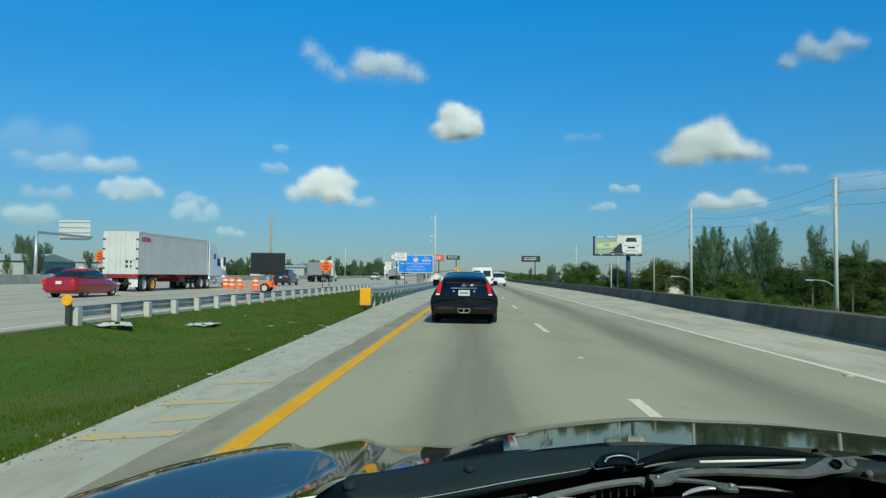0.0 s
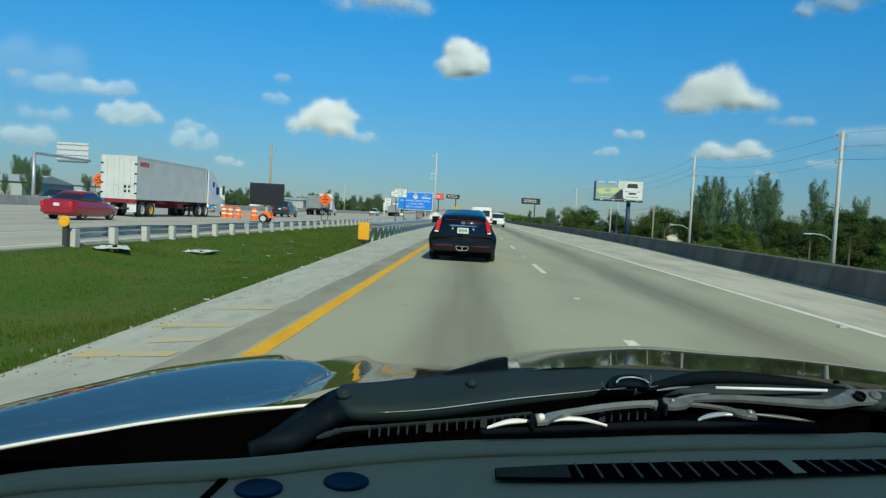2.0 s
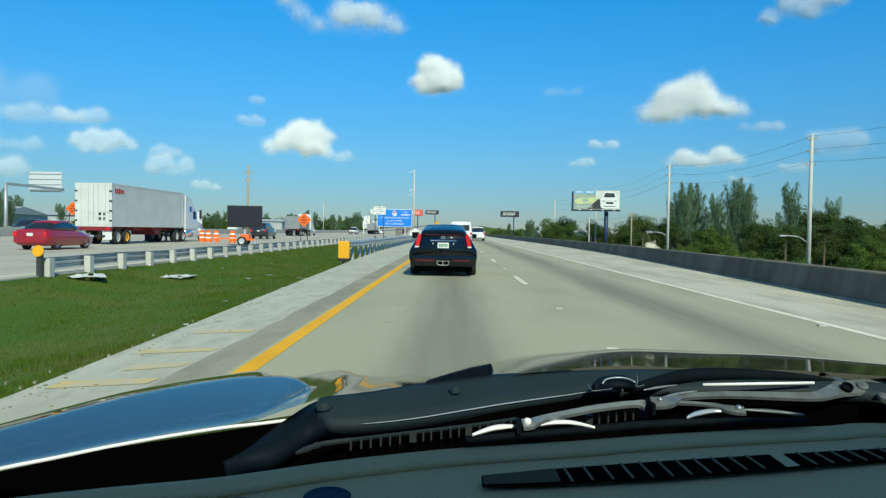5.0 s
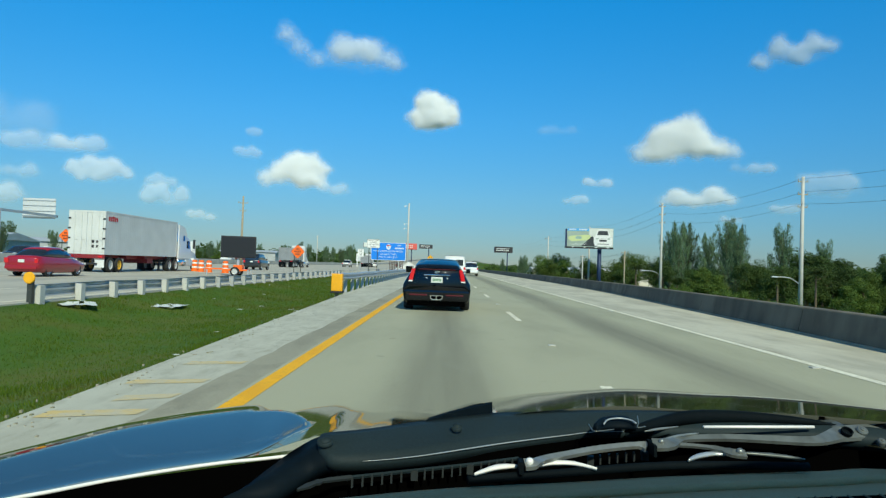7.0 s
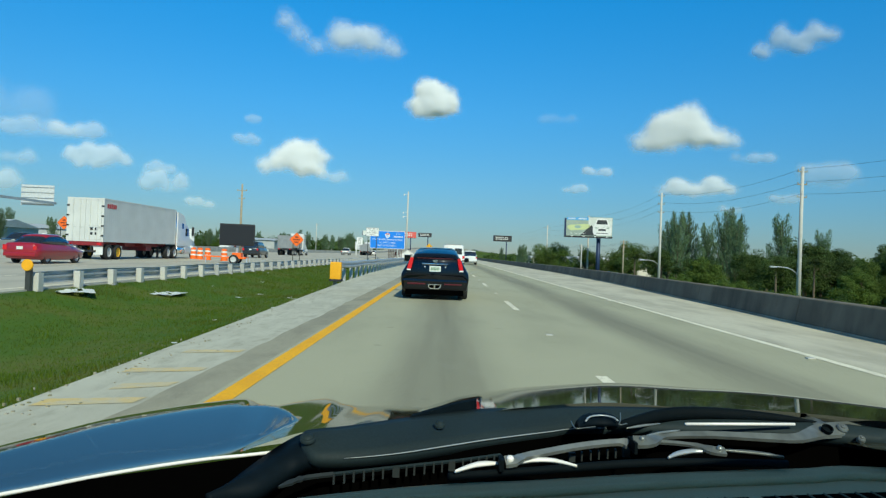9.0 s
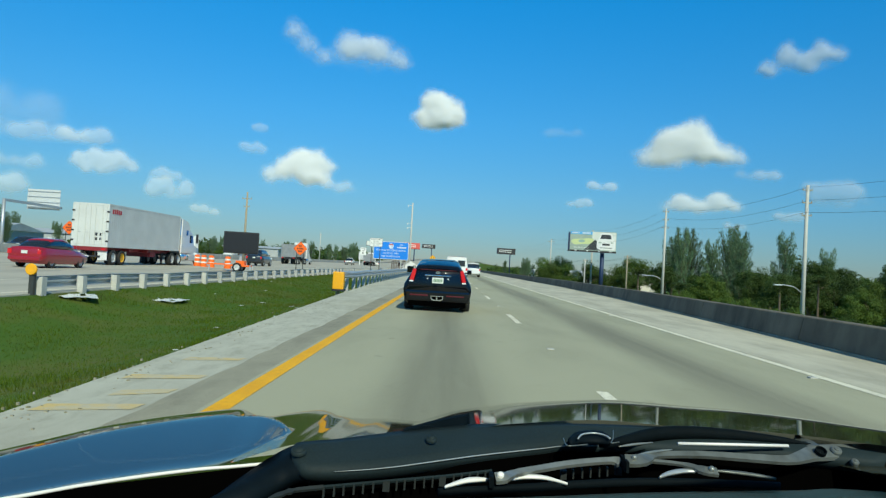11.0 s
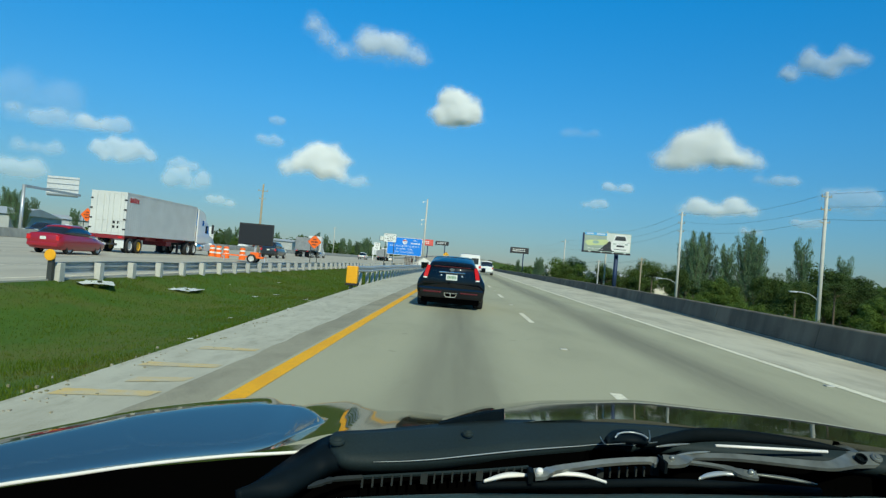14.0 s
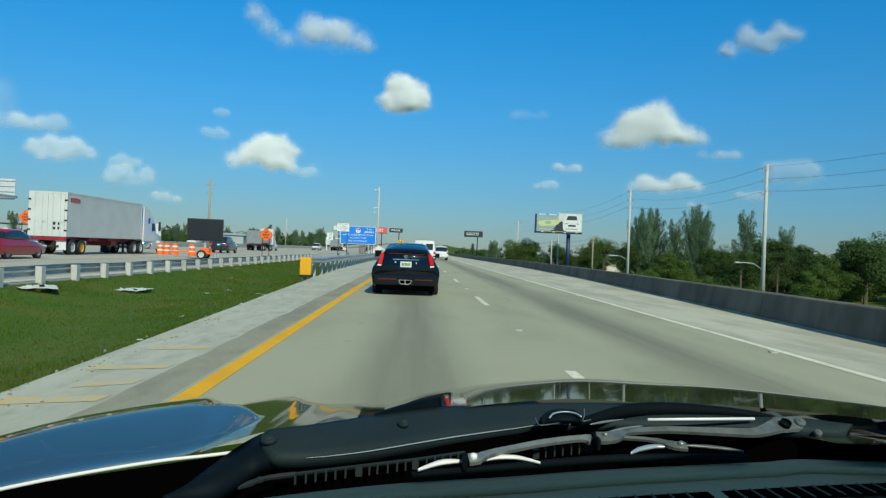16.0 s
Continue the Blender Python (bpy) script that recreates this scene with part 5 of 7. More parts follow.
for s in (-1, 1):
    bm = bmesh.new()
    prism(bm, [(s * .60, 1.145), (s * .685, 1.155), (s * .735, 1.0), (s * .775, .83), (s * .665, .82), (s * .625, 1.0)], -.035, .16)
    bmesh.ops.bevel(bm, geom=bm.edges[:], offset=0.012, segments=2, affect="EDGES")
    tl = part("tail_light", bm, M_TAIL, coupe, "tall red blade-shaped tail light")
    bm = bmesh.new()
    prism(bm, [(s * .665, .826), (s * .775, .832), (s * .78, .795), (s * .672, .79)], -.036, .1)
    part("reverse_lens", bm, M_LENS, tl)
part("licence_plate", boxes((-.155, .155, -.028, 0.01, .775, .93), bevel=0.008), M_PLATE, coupe, "white licence plate")
bars_on_plate(coupe, -.12, .12, -.028, .815, .89, 6, M_PLATE_INK)
part("trim_bar", boxes((-.36, .36, -.035, 0.0, .968, 1.0), bevel=0.008), M_CHROME, coupe, "chrome bar across the boot lid")
bm = bmesh.new()
prism(bm, [(0.075 * math.cos(a) * (1 if math.sin(a) > 0 else .8), 1.065 + 0.045 * math.sin(a)) for a in [k * math.pi / 6 for k in range(12)]], -0.012, 0.01)
part("badge", bm, M_CHROME, coupe, "small chrome badge")
bm = bmesh.new()
loft(bm, [half_ring(0.00, [(0, 1.15), (.58, 1.125), (.60, 1.14), (.4, 1.172), (0, 1.182)]), half_ring(0.18, [(0, 1.14), (.62, 1.11), (.64, 1.12), (.42, 1.162), (0, 1.172)])])
part("spoiler", bm, M_BLACK_PAINT, coupe)
part("brake_light", boxes((-.50, .50, -.012, 0.01, 1.132, 1.148), bevel=0.003), M_REFLECTOR, coupe, "thin high red brake light")
part("rear_bumper", boxes((-.90, .90, -.03, 0.14, .27, .57), bevel=0.06), M_BLACK_PAINT, coupe)
part("diffuser", boxes((-.80, .80, -.015, 0.5, .13, .31), bevel=0.03), M_FRIT, coupe)
for s in (-1, 1):
    part("reflector", boxes((s * .26, s * .74, -.037, 0.0, .42, .455), bevel=0.006), M_REFLECTOR, coupe)
    part("plate_lamp", boxes((s * .27, s * .30, -.03, 0.0, .885, .92)), M_LENS, coupe)
bm = bmesh.new()
prism(bm, [(-.18, .43), (.18, .43), (.165, .34), (.11, .30), (-.11, .30), (-.165, .34)], -.045, 0.02)
ex = part("exhaust_surround", bm, M_CHROME, coupe, "chrome centre exhaust surround")
for s in (-1, 1):
    bm = bmesh.new()
    prism(bm, [(s * .015, .412), (s * .155, .412), (s * .142, .35), (s * .095, .325), (s * .015, .325)], -.050, -.03)
    part("tail_pipe", bm, M_FRIT, ex)
bm = bmesh.new()
loft(bm, [[(-.02, 1.50, 1.40), (.02, 1.50, 1.40), (0, 1.50, 1.465)], [(-.02, 1.72, 1.415), (.02, 1.72, 1.415), (0, 1.70, 1.43)]])
part("aerial_fin", bm, M_BLACK_PAINT, coupe)

# traffic in our carriageway
vehicle("van", 0.62, 60.0, M_WHITE_PAINT, "white panel van with rear windows ahead in traffic", category="van", name="van", glass=M_WHITE_PAINT)
vehicle("sedan", -0.1, 42.0, M_SILVER_PAINT, "champagne coloured saloon ahead in traffic", name="saloon_car")
vehicle("suv", 3.2, 92.0, M_WHITE_PAINT, "white estate car ahead in the outer lane", name="estate_car")
# other carriageway
vehicle("sedan", -20.6, 33.5, M_RED_PAINT, "dark red saloon on the far carriageway", name="saloon_car")
vehicle("suv", -22.0, 78.0, M_DARK_PAINT, "dark estate car beside the container lorry", name="estate_car")
vehicle("pickup", -26.0, 178.0, M_WHITE_PAINT, "white pickup truck far along the carriageway", name="pickup_truck", category="pickup")
vehicle("sedan", -22.2, 210.0, M_WHITE_PAINT, "small white saloon far along the carriageway", name="saloon_car")
vehicle("sedan", -18.6, 262.0, M_DARK_PAINT, "dark saloon far along the carriageway", name="saloon_car")
# oncoming side behind the far wall
vehicle("suv", -51.0, 85.0, M_DARK_PAINT, "black estate car beyond the far wall", heading=180, name="estate_car")
vehicle("pickup", -50.5, 122.0, M_DARK_PAINT, "black pickup truck beyond the far wall", heading=180, name="pickup_truck", category="pickup")
vehicle("sedan", -54.0, 140.0, M_GREY_PAINT, "grey saloon beyond the far wall", heading=180, name="saloon_car")
vehicle("sedan", -54.0, 103.0, M_WHITE_PAINT, "white saloon beyond the far wall", heading=180, name="saloon_car")
oncoming = strip("road_3", -62.0, -45.8, -0.02, M_ROAD2, thick=0.5)
tagged(oncoming, "oncoming concrete carriageway behind the far wall", "road", kind="structure")


# ---------------------------------------------------------------- lorries
M_BOX_WHITE = mat("weathered_white_container", (0.60, 0.61, 0.58), 0.5, var=0.15, scale=0.8, fine=14)
M_BOX_RED = mat("weathered_red_container", (0.28, 0.04, 0.035), 0.5, var=0.2, scale=0.8, fine=14)
M_FRAME_RED = mat("red_chassis_paint", (0.22, 0.015, 0.02), 0.5, var=0.25, scale=5)
M_FLAP = mat("white_mud_flap", (0.68, 0.68, 0.66), 0.6, var=0.1)
M_LETTER_RED = mat("red_lettering", (0.45, 0.02, 0.03), 0.5, var=0.1)
M_CAB = paint("lorry_white_paint", (0.68, 0.69, 0.69))
M_TIPPER = mat("grey_tipper_metal", (0.34, 0.345, 0.34), 0.4, 0.5, var=0.25, scale=2)
M_DARK_METAL = mat("dark_chassis_metal", (0.03, 0.03, 0.032), 0.6, 0.3, var=0.2)


def corrugated(bm, x, y0, y1, z0, z1, side, pitch=0.28, depth=0.007):
    """A folded steel side wall in the plane x."""
    ys, off = [], []
    n = int((y1 - y0) / pitch)
    p = (y1 - y0) / n
    for k in range(n):
        for f, d in ((0.0, 0), (0.25, 0), (0.5, 1), (0.75, 1)):
            ys.append(y0 + (k + f) * p)
            off.append(d)
    ys.append(y1)
    off.append(0)
    loft(bm, [[(x - side * depth * d, yy, z0), (x - side * depth * d, yy, z1)] for yy, d in zip(ys, off)], close=False)


def container(parent, y0, length, z0, height, material, doors=True):
    w = 1.22
    y1, z1 = y0 + length, z0 + height
    bm = bmesh.new()
    for s in (-1, 1):
        corrugated(bm, s * w * 0.99, y0 + 0.12, y1 - 0.12, z0 + 0.14, z1 - 0.1, s)
    bmesh.ops.recalc_face_normals(bm, faces=bm.faces[:])
    part("side_walls", bm, material, parent)
    bm = bmesh.new()
    for s in (-1, 1):
        for yy in (y0, y1 - 0.14):
            box(bm, s * w - (0.14 if s > 0 else 0), s * w + (0.14 if s < 0 else 0), yy, yy + 0.14, z0, z1)
        box(bm, min(s * w, s * (w - .08)), max(s * w, s * (w - .08)), y0 + .14, y1 - .14, z0, z0 + 0.15)
        box(bm, min(s * w, s * (w - .08)), max(s * w, s * (w - .08)), y0 + .14, y1 - .14, z1 - 0.11, z1)
    box(bm, -w + .14, w - .14, y0, y0 + .12, z1 - .13, z1)
    box(bm, -w + .14, w - .14, y0, y0 + .12, z0, z0 + .14)
    part("corner_frame", bm, material, parent)
    part("box_shell", boxes((-w + .06, w - .06, y0 + .08, y1 - .04, z0 + .05, z1 - .03)), material, parent)
    if doors:
        for s in (-1, 1):
            door = part("door", boxes((s * 0.01, s * (w - .15), y0 - 0.01, y0 + .06, z0 + .15, z1 - .14), bevel=0.01), material, parent)
            for u in (0.33, 0.80):
                bm = bmesh.new()
                tube(bm, (s * u, y0 - .035, z0 + .05), (s * u, y0 - .035, z1 - .05), 0.017, n=8)
                for zz in (0.4, 1.1, 1.9, 2.5):
                    box(bm, s * u - .05, s * u + .05, y0 - .05, y0 - .008, z0 + zz, z0 + zz + .06)
                box(bm, s * u - .02, s * u + .25, y0 - .055, y0 - .04, z0 + .95, z0 + .99)
                part("lock_bar", bm, M_BOX_WHITE if material is M_BOX_WHITE else material, door)
            bm = bmesh.new()
            for zz in (0.35, 1.0, 1.65, 2.3):
                box(bm, s * (w - .16), s * (w + .02), y0 - .03, y0 + .0, z0 + zz, z0 + zz + .10)
            part("hinges", bm, M_DARK_METAL, door)


def tractor(parent, y, material, stacks=True):
    """A long-nosed tractor unit whose drive axles stand at y."""
    part("frame_rail", boxes((-.45, .45, y - 0.9, y + 5.6, .75, 1.0)), M_DARK_METAL, parent)
    for dy in (-.65, .65):
        for s in (-1, 1):
            wheel(parent, s * 0.98, y + dy, 0.51, 0.46, M_STEEL_RIM, 10)
    for s in (-1, 1):
        wheel(parent, s * 1.02, y + 5.15, 0.51, 0.30, M_STEEL_RIM, 10)
        bm = bmesh.new()
        lathe(bm, [(0, .001), (0, .30), (.03, .32), (1.5, .32), (1.53, .30), (1.53, .001)], 20, "y", (s * 0.93, y + 1.2, .72))
        part("fuel_tank", bm, M_CHROME, parent, "polished fuel tank", smooth=True)
        part("step", boxes((s * .72, s * 1.2, y + 2.85, y + 4.3, .42, .98), bevel=0.05), material, parent)
    bm = bmesh.new()
    prism(bm, [(y + 1.0, 1.0), (y + 2.9, 1.0), (y + 2.9, 3.25), (y + 2.45, 3.75), (y + 1.0, 3.95)], -1.2, 1.2, "x")
    bmesh.ops.bevel(bm, geom=bm.edges[:], offset=0.08, segments=2, affect="EDGES")
    part("sleeper", bm, material, parent)
    bm = bmesh.new()
    prism(bm, [(y + 2.9, 1.0), (y + 4.25, 1.0), (y + 4.25, 1.95), (y + 3.75, 2.85), (y + 2.9, 3.15)], -1.08, 1.08, "x")
    bmesh.ops.bevel(bm, geom=bm.edges[:], offset=0.07, segments=2, affect="EDGES")
    part("cab", bm, material, parent)
    bm = bmesh.new()
    prism(bm, [(y + 4.25, .72), (y + 5.95, .72), (y + 5.95, 1.35), (y + 5.6, 1.62), (y + 4.25, 1.92)], -.92, .92, "x")
    bmesh.ops.bevel(bm, geom=bm.edges[:], offset=0.09, segments=2, affect="EDGES")
    part("hood", bm, material, parent)
    part("front_bumper", boxes((-1.2, 1.2, y + 5.75, y + 6.15, .42, .76), bevel=0.06), M_CHROME, parent)
    for s in (-1, 1):
        bm = bmesh.new()
        prism(bm, [(y + 4.55, .75), (y + 4.75, 1.12), (y + 5.55, 1.12), (y + 5.85, .75)], s * .88, s * 1.2, "x")
        part("fender", bm, material, parent)
        part("side_window", boxes((s * 1.06, s * 1.10, y + 3.15, y + 3.85, 1.95, 2.6), bevel=0.01), M_GLASS_DARK, parent)
        part("sleeper_window", boxes((s * 1.18, s * 1.215, y + 2.0, y + 2.4, 2.55, 3.0), bevel=0.01), M_GLASS_DARK, parent)
        part("mirror", boxes((s * 1.32, s * 1.5, y + 3.95, y + 4.08, 1.95, 2.75), bevel=0.03), M_PLASTIC, parent)
        if stacks:
            bm = bmesh.new()
            tube(bm, (s * 1.1, y + .82, 1.0), (s * 1.1, y + .82, 3.9), .09, n=12)
            part("exhaust_stack", bm, M_CHROME, parent, smooth=True)
    bm = bmesh.new()
    prism(bm, [(y + 3.80, 2.78), (y + 4.27, 1.98), (y + 4.29, 1.98), (y + 3.83, 2.80)], -.95, .95, "x")
    part("windscreen", bm, M_GLASS_DARK, parent)


def container_lorry(x, y, box_material, cab_material, label, heading=0, mark=True):
    root = empty("container_lorry", pose(x, y, rise(y), 0, 0, heading), label, "lorry")
    container(root, 0, 12.2, 1.18, 2.88, box_material)
    part("chassis", boxes((-.5, -.3, .1, 12, .92, 1.18), (.3, .5, .1, 12, .92, 1.18), (-1.1, 1.1, 3.4, 3.55, .95, 1.15), (-1.1, 1.1, 6.4, 6.55, .95, 1.15), (-.9, .9, 7.3, 8.3, .62, .95)), M_FRAME_RED, root, "red steel trailer chassis")
    part("rear_beam", boxes((-1.22, 1.22, -.06, .1, .92, 1.17)), M_FRAME_RED, root)
    part("underrun_bar", boxes((-.75, .75, -.04, .06, .50, .62), (-.5, -.4, -.02, .06, .6, .95), (.4, .5, -.02, .06, .6, .95)), M_DARK_METAL, root)
    for s in (-1, 1):
        part("mud_flap", boxes((s * .58, s * 1.2, .05, .08, .32, .93)), M_FLAP, root, "white mud flap")
        for k, yy in enumerate((1.0, 2.25)):
            wheel(root, s * .98, yy, .51, .46, M_YELLOW_RIM if k else M_STEEL_RIM, 10)
        part("landing_leg", boxes((s * .75, s * .88, 9.6, 9.75, .12, .95), (s * .68, s * .95, 9.55, 9.8, .08, .12)), M_DARK_METAL, root)
        for zz, col in ((1.0, M_TAIL),):
            part("tail_light", boxes((s * .85, s * 1.1, -.075, -.05, .98, 1.1)), col, root)
    tractor(root, 11.6, cab_material)
    if mark:
        bm = bmesh.new()
        for k in range(5):
            h = (.30, .30, .34, .30, .28)[k]
            box(bm, 1.221, 1.225, 0.42 + k * .27, 0.62 + k * .27, 3.42, 3.42 + h)
        part("lettering", bm, M_LETTER_RED, root, "red bars of the operator's lettering")
        bm = bmesh.new()
        for k in range(2):
            for j in range(2):
                box(bm, .36 + .30 * k, .52 + .30 * k, -.018, -.012, 1.62 + .3 * j, 1.80 + .3 * j)
        part("lettering", bm, M_DARK_METAL, root)
    return root


container_lorry(-23.8, 45.6, M_BOX_WHITE, M_CAB, "white container lorry with red trailer chassis and white tractor")
container_lorry(-56.0, 192.0, M_BOX_RED, M_CAB, "rust red container lorry beyond the far wall", heading=180, mark=False)


def tipper(x, y, label):
    root = empty("tipper_lorry", pose(x, y, rise(y)), label, "lorry")
    bm = bmesh.new()
    prism(bm, [(-1.22, 1.35), (1.22, 1.35), (1.25, 3.35), (-1.25, 3.35)], 0.3, 8.2)
    part("tub", bm, M_TIPPER, root, "grey metal tipping tub")
    for k in range(9):
        yy = .35 + k * .95
        for s in (-1, 1):
            part("rib", boxes((s * 1.2, s * 1.3, yy, yy + .1, 1.3, 3.35)), M_TIPPER, root)
    part("tailgate", boxes((-1.24, 1.24, .18, .30, 1.2, 3.38), (-1.1, -1.0, .10, .18, 1.2, 3.3), (-.05, .05, .10, .18, 1.2, 3.3), (1.0, 1.1, .10, .18, 1.2, 3.3)), M_TIPPER, root)
    part("chassis", boxes((-.5, .5, .3, 8.4, .85, 1.3)), M_DARK_METAL, root)
    for s in (-1, 1):
        for yy in (.9, 2.2, 3.5):
            wheel(root, s * .98, yy, .51, .46, M_STEEL_RIM, 10)
        part("mud_flap", boxes((s * .6, s * 1.2, .2, .23, .35, .95)), M_RUBBER, root)
        part("tail_light", boxes((s * .8, s * 1.1, .12, .18, 1.0, 1.12)), M_TAIL, root)
    tractor(root, 8.6, M_CAB, stacks=False)
    return root


tipper(-27.5, 118.0, "grey tipper lorry with ribbed tub on the far carriageway")
tipper(-23.6, 200.0, "grey tipper lorry farther along the carriageway")


# ---------------------------------------------------------------- roadside furniture
M_GALV = mat("galvanised_steel", (0.50, 0.52, 0.53), 0.42, 0.55, var=0.2, scale=3, fine=40)
M_POST = mat("weathered_post", (0.44, 0.44, 0.42), 0.6, 0.3, var=0.25, scale=4)
M_POST_DARK = mat("dark_steel_post", (0.05, 0.055, 0.05), 0.55, 0.3, var=0.2)
M_ORANGE = mat("orange_sign_sheet", (0.90, 0.15, 0.012), 0.45, var=0.06, scale=3)
M_SIGN_YELLOW = mat("yellow_sign_sheet", (0.85, 0.42, 0.012), 0.45, var=0.06, scale=3)
M_SIGN_BLACK = mat("black_sign_ink", (0.012, 0.012, 0.012), 0.5, var=0.1)
M_SIGN_BLUE = mat("blue_sign_sheet", (0.016, 0.22, 0.78), 0.45, var=0.05, scale=2)
M_SIGN_WHITE = mat("white_sign_sheet", (0.78, 0.78, 0.75), 0.45, var=0.05, scale=2)
M_SIGN_RED = mat("red_sign_sheet", (0.5, 0.02, 0.03), 0.45, var=0.05)
M_SIGN_BACK = mat("bare_sign_back", (0.66, 0.67, 0.66), 0.5, 0.2, var=0.15)
M_ATTEN = mat("yellow_marker_plastic", (0.85, 0.40, 0.01), 0.5, var=0.12, scale=8)
M_CONC_POLE = mat("concrete_pole", (0.52, 0.51, 0.46), 0.8, var=0.15, scale=2, fine=30)
M_WOOD_POLE = mat("weathered_wood_pole", (0.34, 0.29, 0.20), 0.85, var=0.25, scale=4, fine=30)
M_WIRE = mat("dark_wire", (0.04, 0.04, 0.045), 0.6, var=0)
M_FLAG = mat("red_flag_cloth", (0.75, 0.05, 0.04), 0.7, var=0.1)
M_TRASH = mat("white_plastic_sheet", (0.62, 0.65, 0.62), 0.6, var=0.15, scale=9)
M_REBAR = mat("rusty_rebar", (0.10, 0.045, 0.025), 0.85, 0.2, var=0.3, scale=8)
M_HEAP = mat("white_sand", (0.66, 0.64, 0.58), 0.9, var=0.12, scale=2, fine=25, bump=0.01)
M_PANEL_DARK = mat("dark_display_panel", (0.012, 0.012, 0.014), 0.4, var=0.15, scale=6)


def words(text, size, material, parent, m, name="lettering", align="CENTER", squeeze=1.0):
    """Flat raised lettering in the built-in font, facing the traffic."""
    cu = bpy.data.curves.new("text", "FONT")
    cu.body, cu.size, cu.align_x, cu.align_y, cu.extrude = text, size, align, "CENTER", 0.002
    cu.space_character = 1.08
    tmp = bpy.data.objects.new("text", cu)
    me = bpy.data.meshes.new_from_object(tmp)
    bpy.data.objects.remove(tmp)
    me.materials.clear()
    me.materials.append(material)
    ob = new(name, me)
    ob.parent = parent
    ob.matrix_basis = m @ pose(0, 0, 0, 90, 0, 0) @ Matrix.Diagonal((squeeze, 1, 1, 1))
    return ob


def plate(bm, w, h, y=0.0, t=0.012, r=0.06, z=0.0):
    """A sheet with rounded corners, facing the traffic."""
    pts = []
    for cx, cz, a0 in ((w / 2 - r, h / 2 - r, 0), (-w / 2 + r, h / 2 - r, 90), (-w / 2 + r, -h / 2 + r, 180), (w / 2 - r, -h / 2 + r, 270)):
        for k in range(5):
            a = radians(a0 + 22.5 * k)
            pts.append((cx + r * math.cos(a), z + cz + r * math.sin(a)))
    return prism(bm, pts, y, y + t)


def diamond(bm, d, y=0.0, t=0.012, z=0.0):
    e = d * 0.04
    h = d / 2
    return prism(bm, [(e, z + h - e), (-e, z + h - e), (-h + e, z + e), (-h + e, z - e), (-e, z - h + e), (e, z - h + e), (h - e, z - e), (h - e, z + e)], y, y + t)


def work_sign(x, y, z0, diag, height, label, lines=(), two=True, flags=False):
    root = empty("road_work_sign", pose(x, y, z0), label, "road sign", "orange work signs")
    sheet = part("sign_face", diamond(bmesh.new(), diag, z=height), M_ORANGE, root)
    bm = diamond(bmesh.new(), diag * 0.965, y=-0.004, t=0.003, z=height)
    part("border", bm, M_SIGN_BLACK, sheet)
    part("field", diamond(bmesh.new(), diag * 0.945, y=-0.008, t=0.004, z=height), M_ORANGE, sheet)
    for s in (-1, 1):
        bm = bmesh.new()
        w = diag * 0.235
        box(bm, s * w - .03, s * w + .03, 0.014, 0.05, -0.4, height + diag * 0.2)
        part("post", bm, M_POST_DARK, root)
    part("sign_back", diamond(bmesh.new(), diag * 0.98, y=0.012, t=0.002, z=height), M_SIGN_BACK, sheet)
    for k, text in enumerate(lines):
        words(text, diag * 0.155, M_SIGN_BLACK, sheet, pose(0, -0.0105, height + diag * (0.165 - 0.165 * k)), squeeze=0.95)
    if flags:
        bm = bmesh.new()
        loft(bm, [[(-diag * .32, 0.02, height + diag * .22), (-diag * .25, 0.03, height + diag * .20)], [(-diag * .34, 0.05, height + diag * .40), (-diag * .27, 0.0, height + diag * .36)], [(-diag * .33, 0.02, height + diag * .52), (-diag * .32, 0.03, height + diag * .50)]], close=False)
        part("flag", bm, M_FLAG, root, "small red warning flag")
        bm = bmesh.new()
        lathe(bm, [(-.06, .001), (-.06, .07), (.06, .07), (.06, .001)], 14, "y", (diag * .30, 0.0, height + diag * .36))
        part("warning_lamp", bm, M_ATTEN, root, "amber warning lamp")
    return root


work_sign(-5.2, -22.0, -0.15, 1.45, 2.55, "orange diamond road work sign on two dark posts", ("ROAD", "WORK", "1 MILE"), flags=True)
work_sign(-13.6, 63.0, 0.0, 1.30, 2.05, "orange diamond work sign with dark lettering bars on two posts", flags=False)
work_sign(-34.8, 63.0, 0.0, 1.30, 2.75, "orange diamond work sign beside the far carriageway")


def strip_text_bars(parent, x0, x1, y, z, h, n, material):
    bm = bmesh.new()
    w = (x1 - x0) / n
    for k in range(n):
        box(bm, x0 + w * (k + .1), x0 + w * (k + .8), y - .004, y, z - h / 2, z + h / 2)
    return part("lettering", bm, material, parent)


for s in [o for o in scene.objects if o.name.startswith("road_work_sign.")]:
    hz = 2.05 if s.location.x > -20 else 2.75
    for k, w in enumerate((0.30, 0.62, 0.40)):
        strip_text_bars(s, -w / 2, w / 2, -.009, hz + .24 - .24 * k, .13, 4, M_SIGN_BLACK)

# blue service sign
blue = empty("service_sign", pose(-8.1, 95.0, -0.1), "large blue service sign with white border and lettering", "road sign")
face = part("sign_face", plate(bmesh.new(), 4.8, 2.42, z=3.0, r=0.15), M_SIGN_WHITE, blue)
part("field", plate(bmesh.new(), 4.68, 2.30, y=-0.005, t=0.005, z=3.0, r=0.12), M_SIGN_BLUE, face)
for text, x, z, size in (("DIAL", 1.45, 3.83, 0.30), ("ROAD RANGER SERVICE PATROL", 0, 3.03, 0.30), ("ALL DAYS / TIMES", 0, 2.62, 0.30), ("FREE TO MOTORISTS", 0, 2.21, 0.30)):
    words(text, size, M_SIGN_WHITE, face, pose(x, -0.008, z), squeeze=0.86)
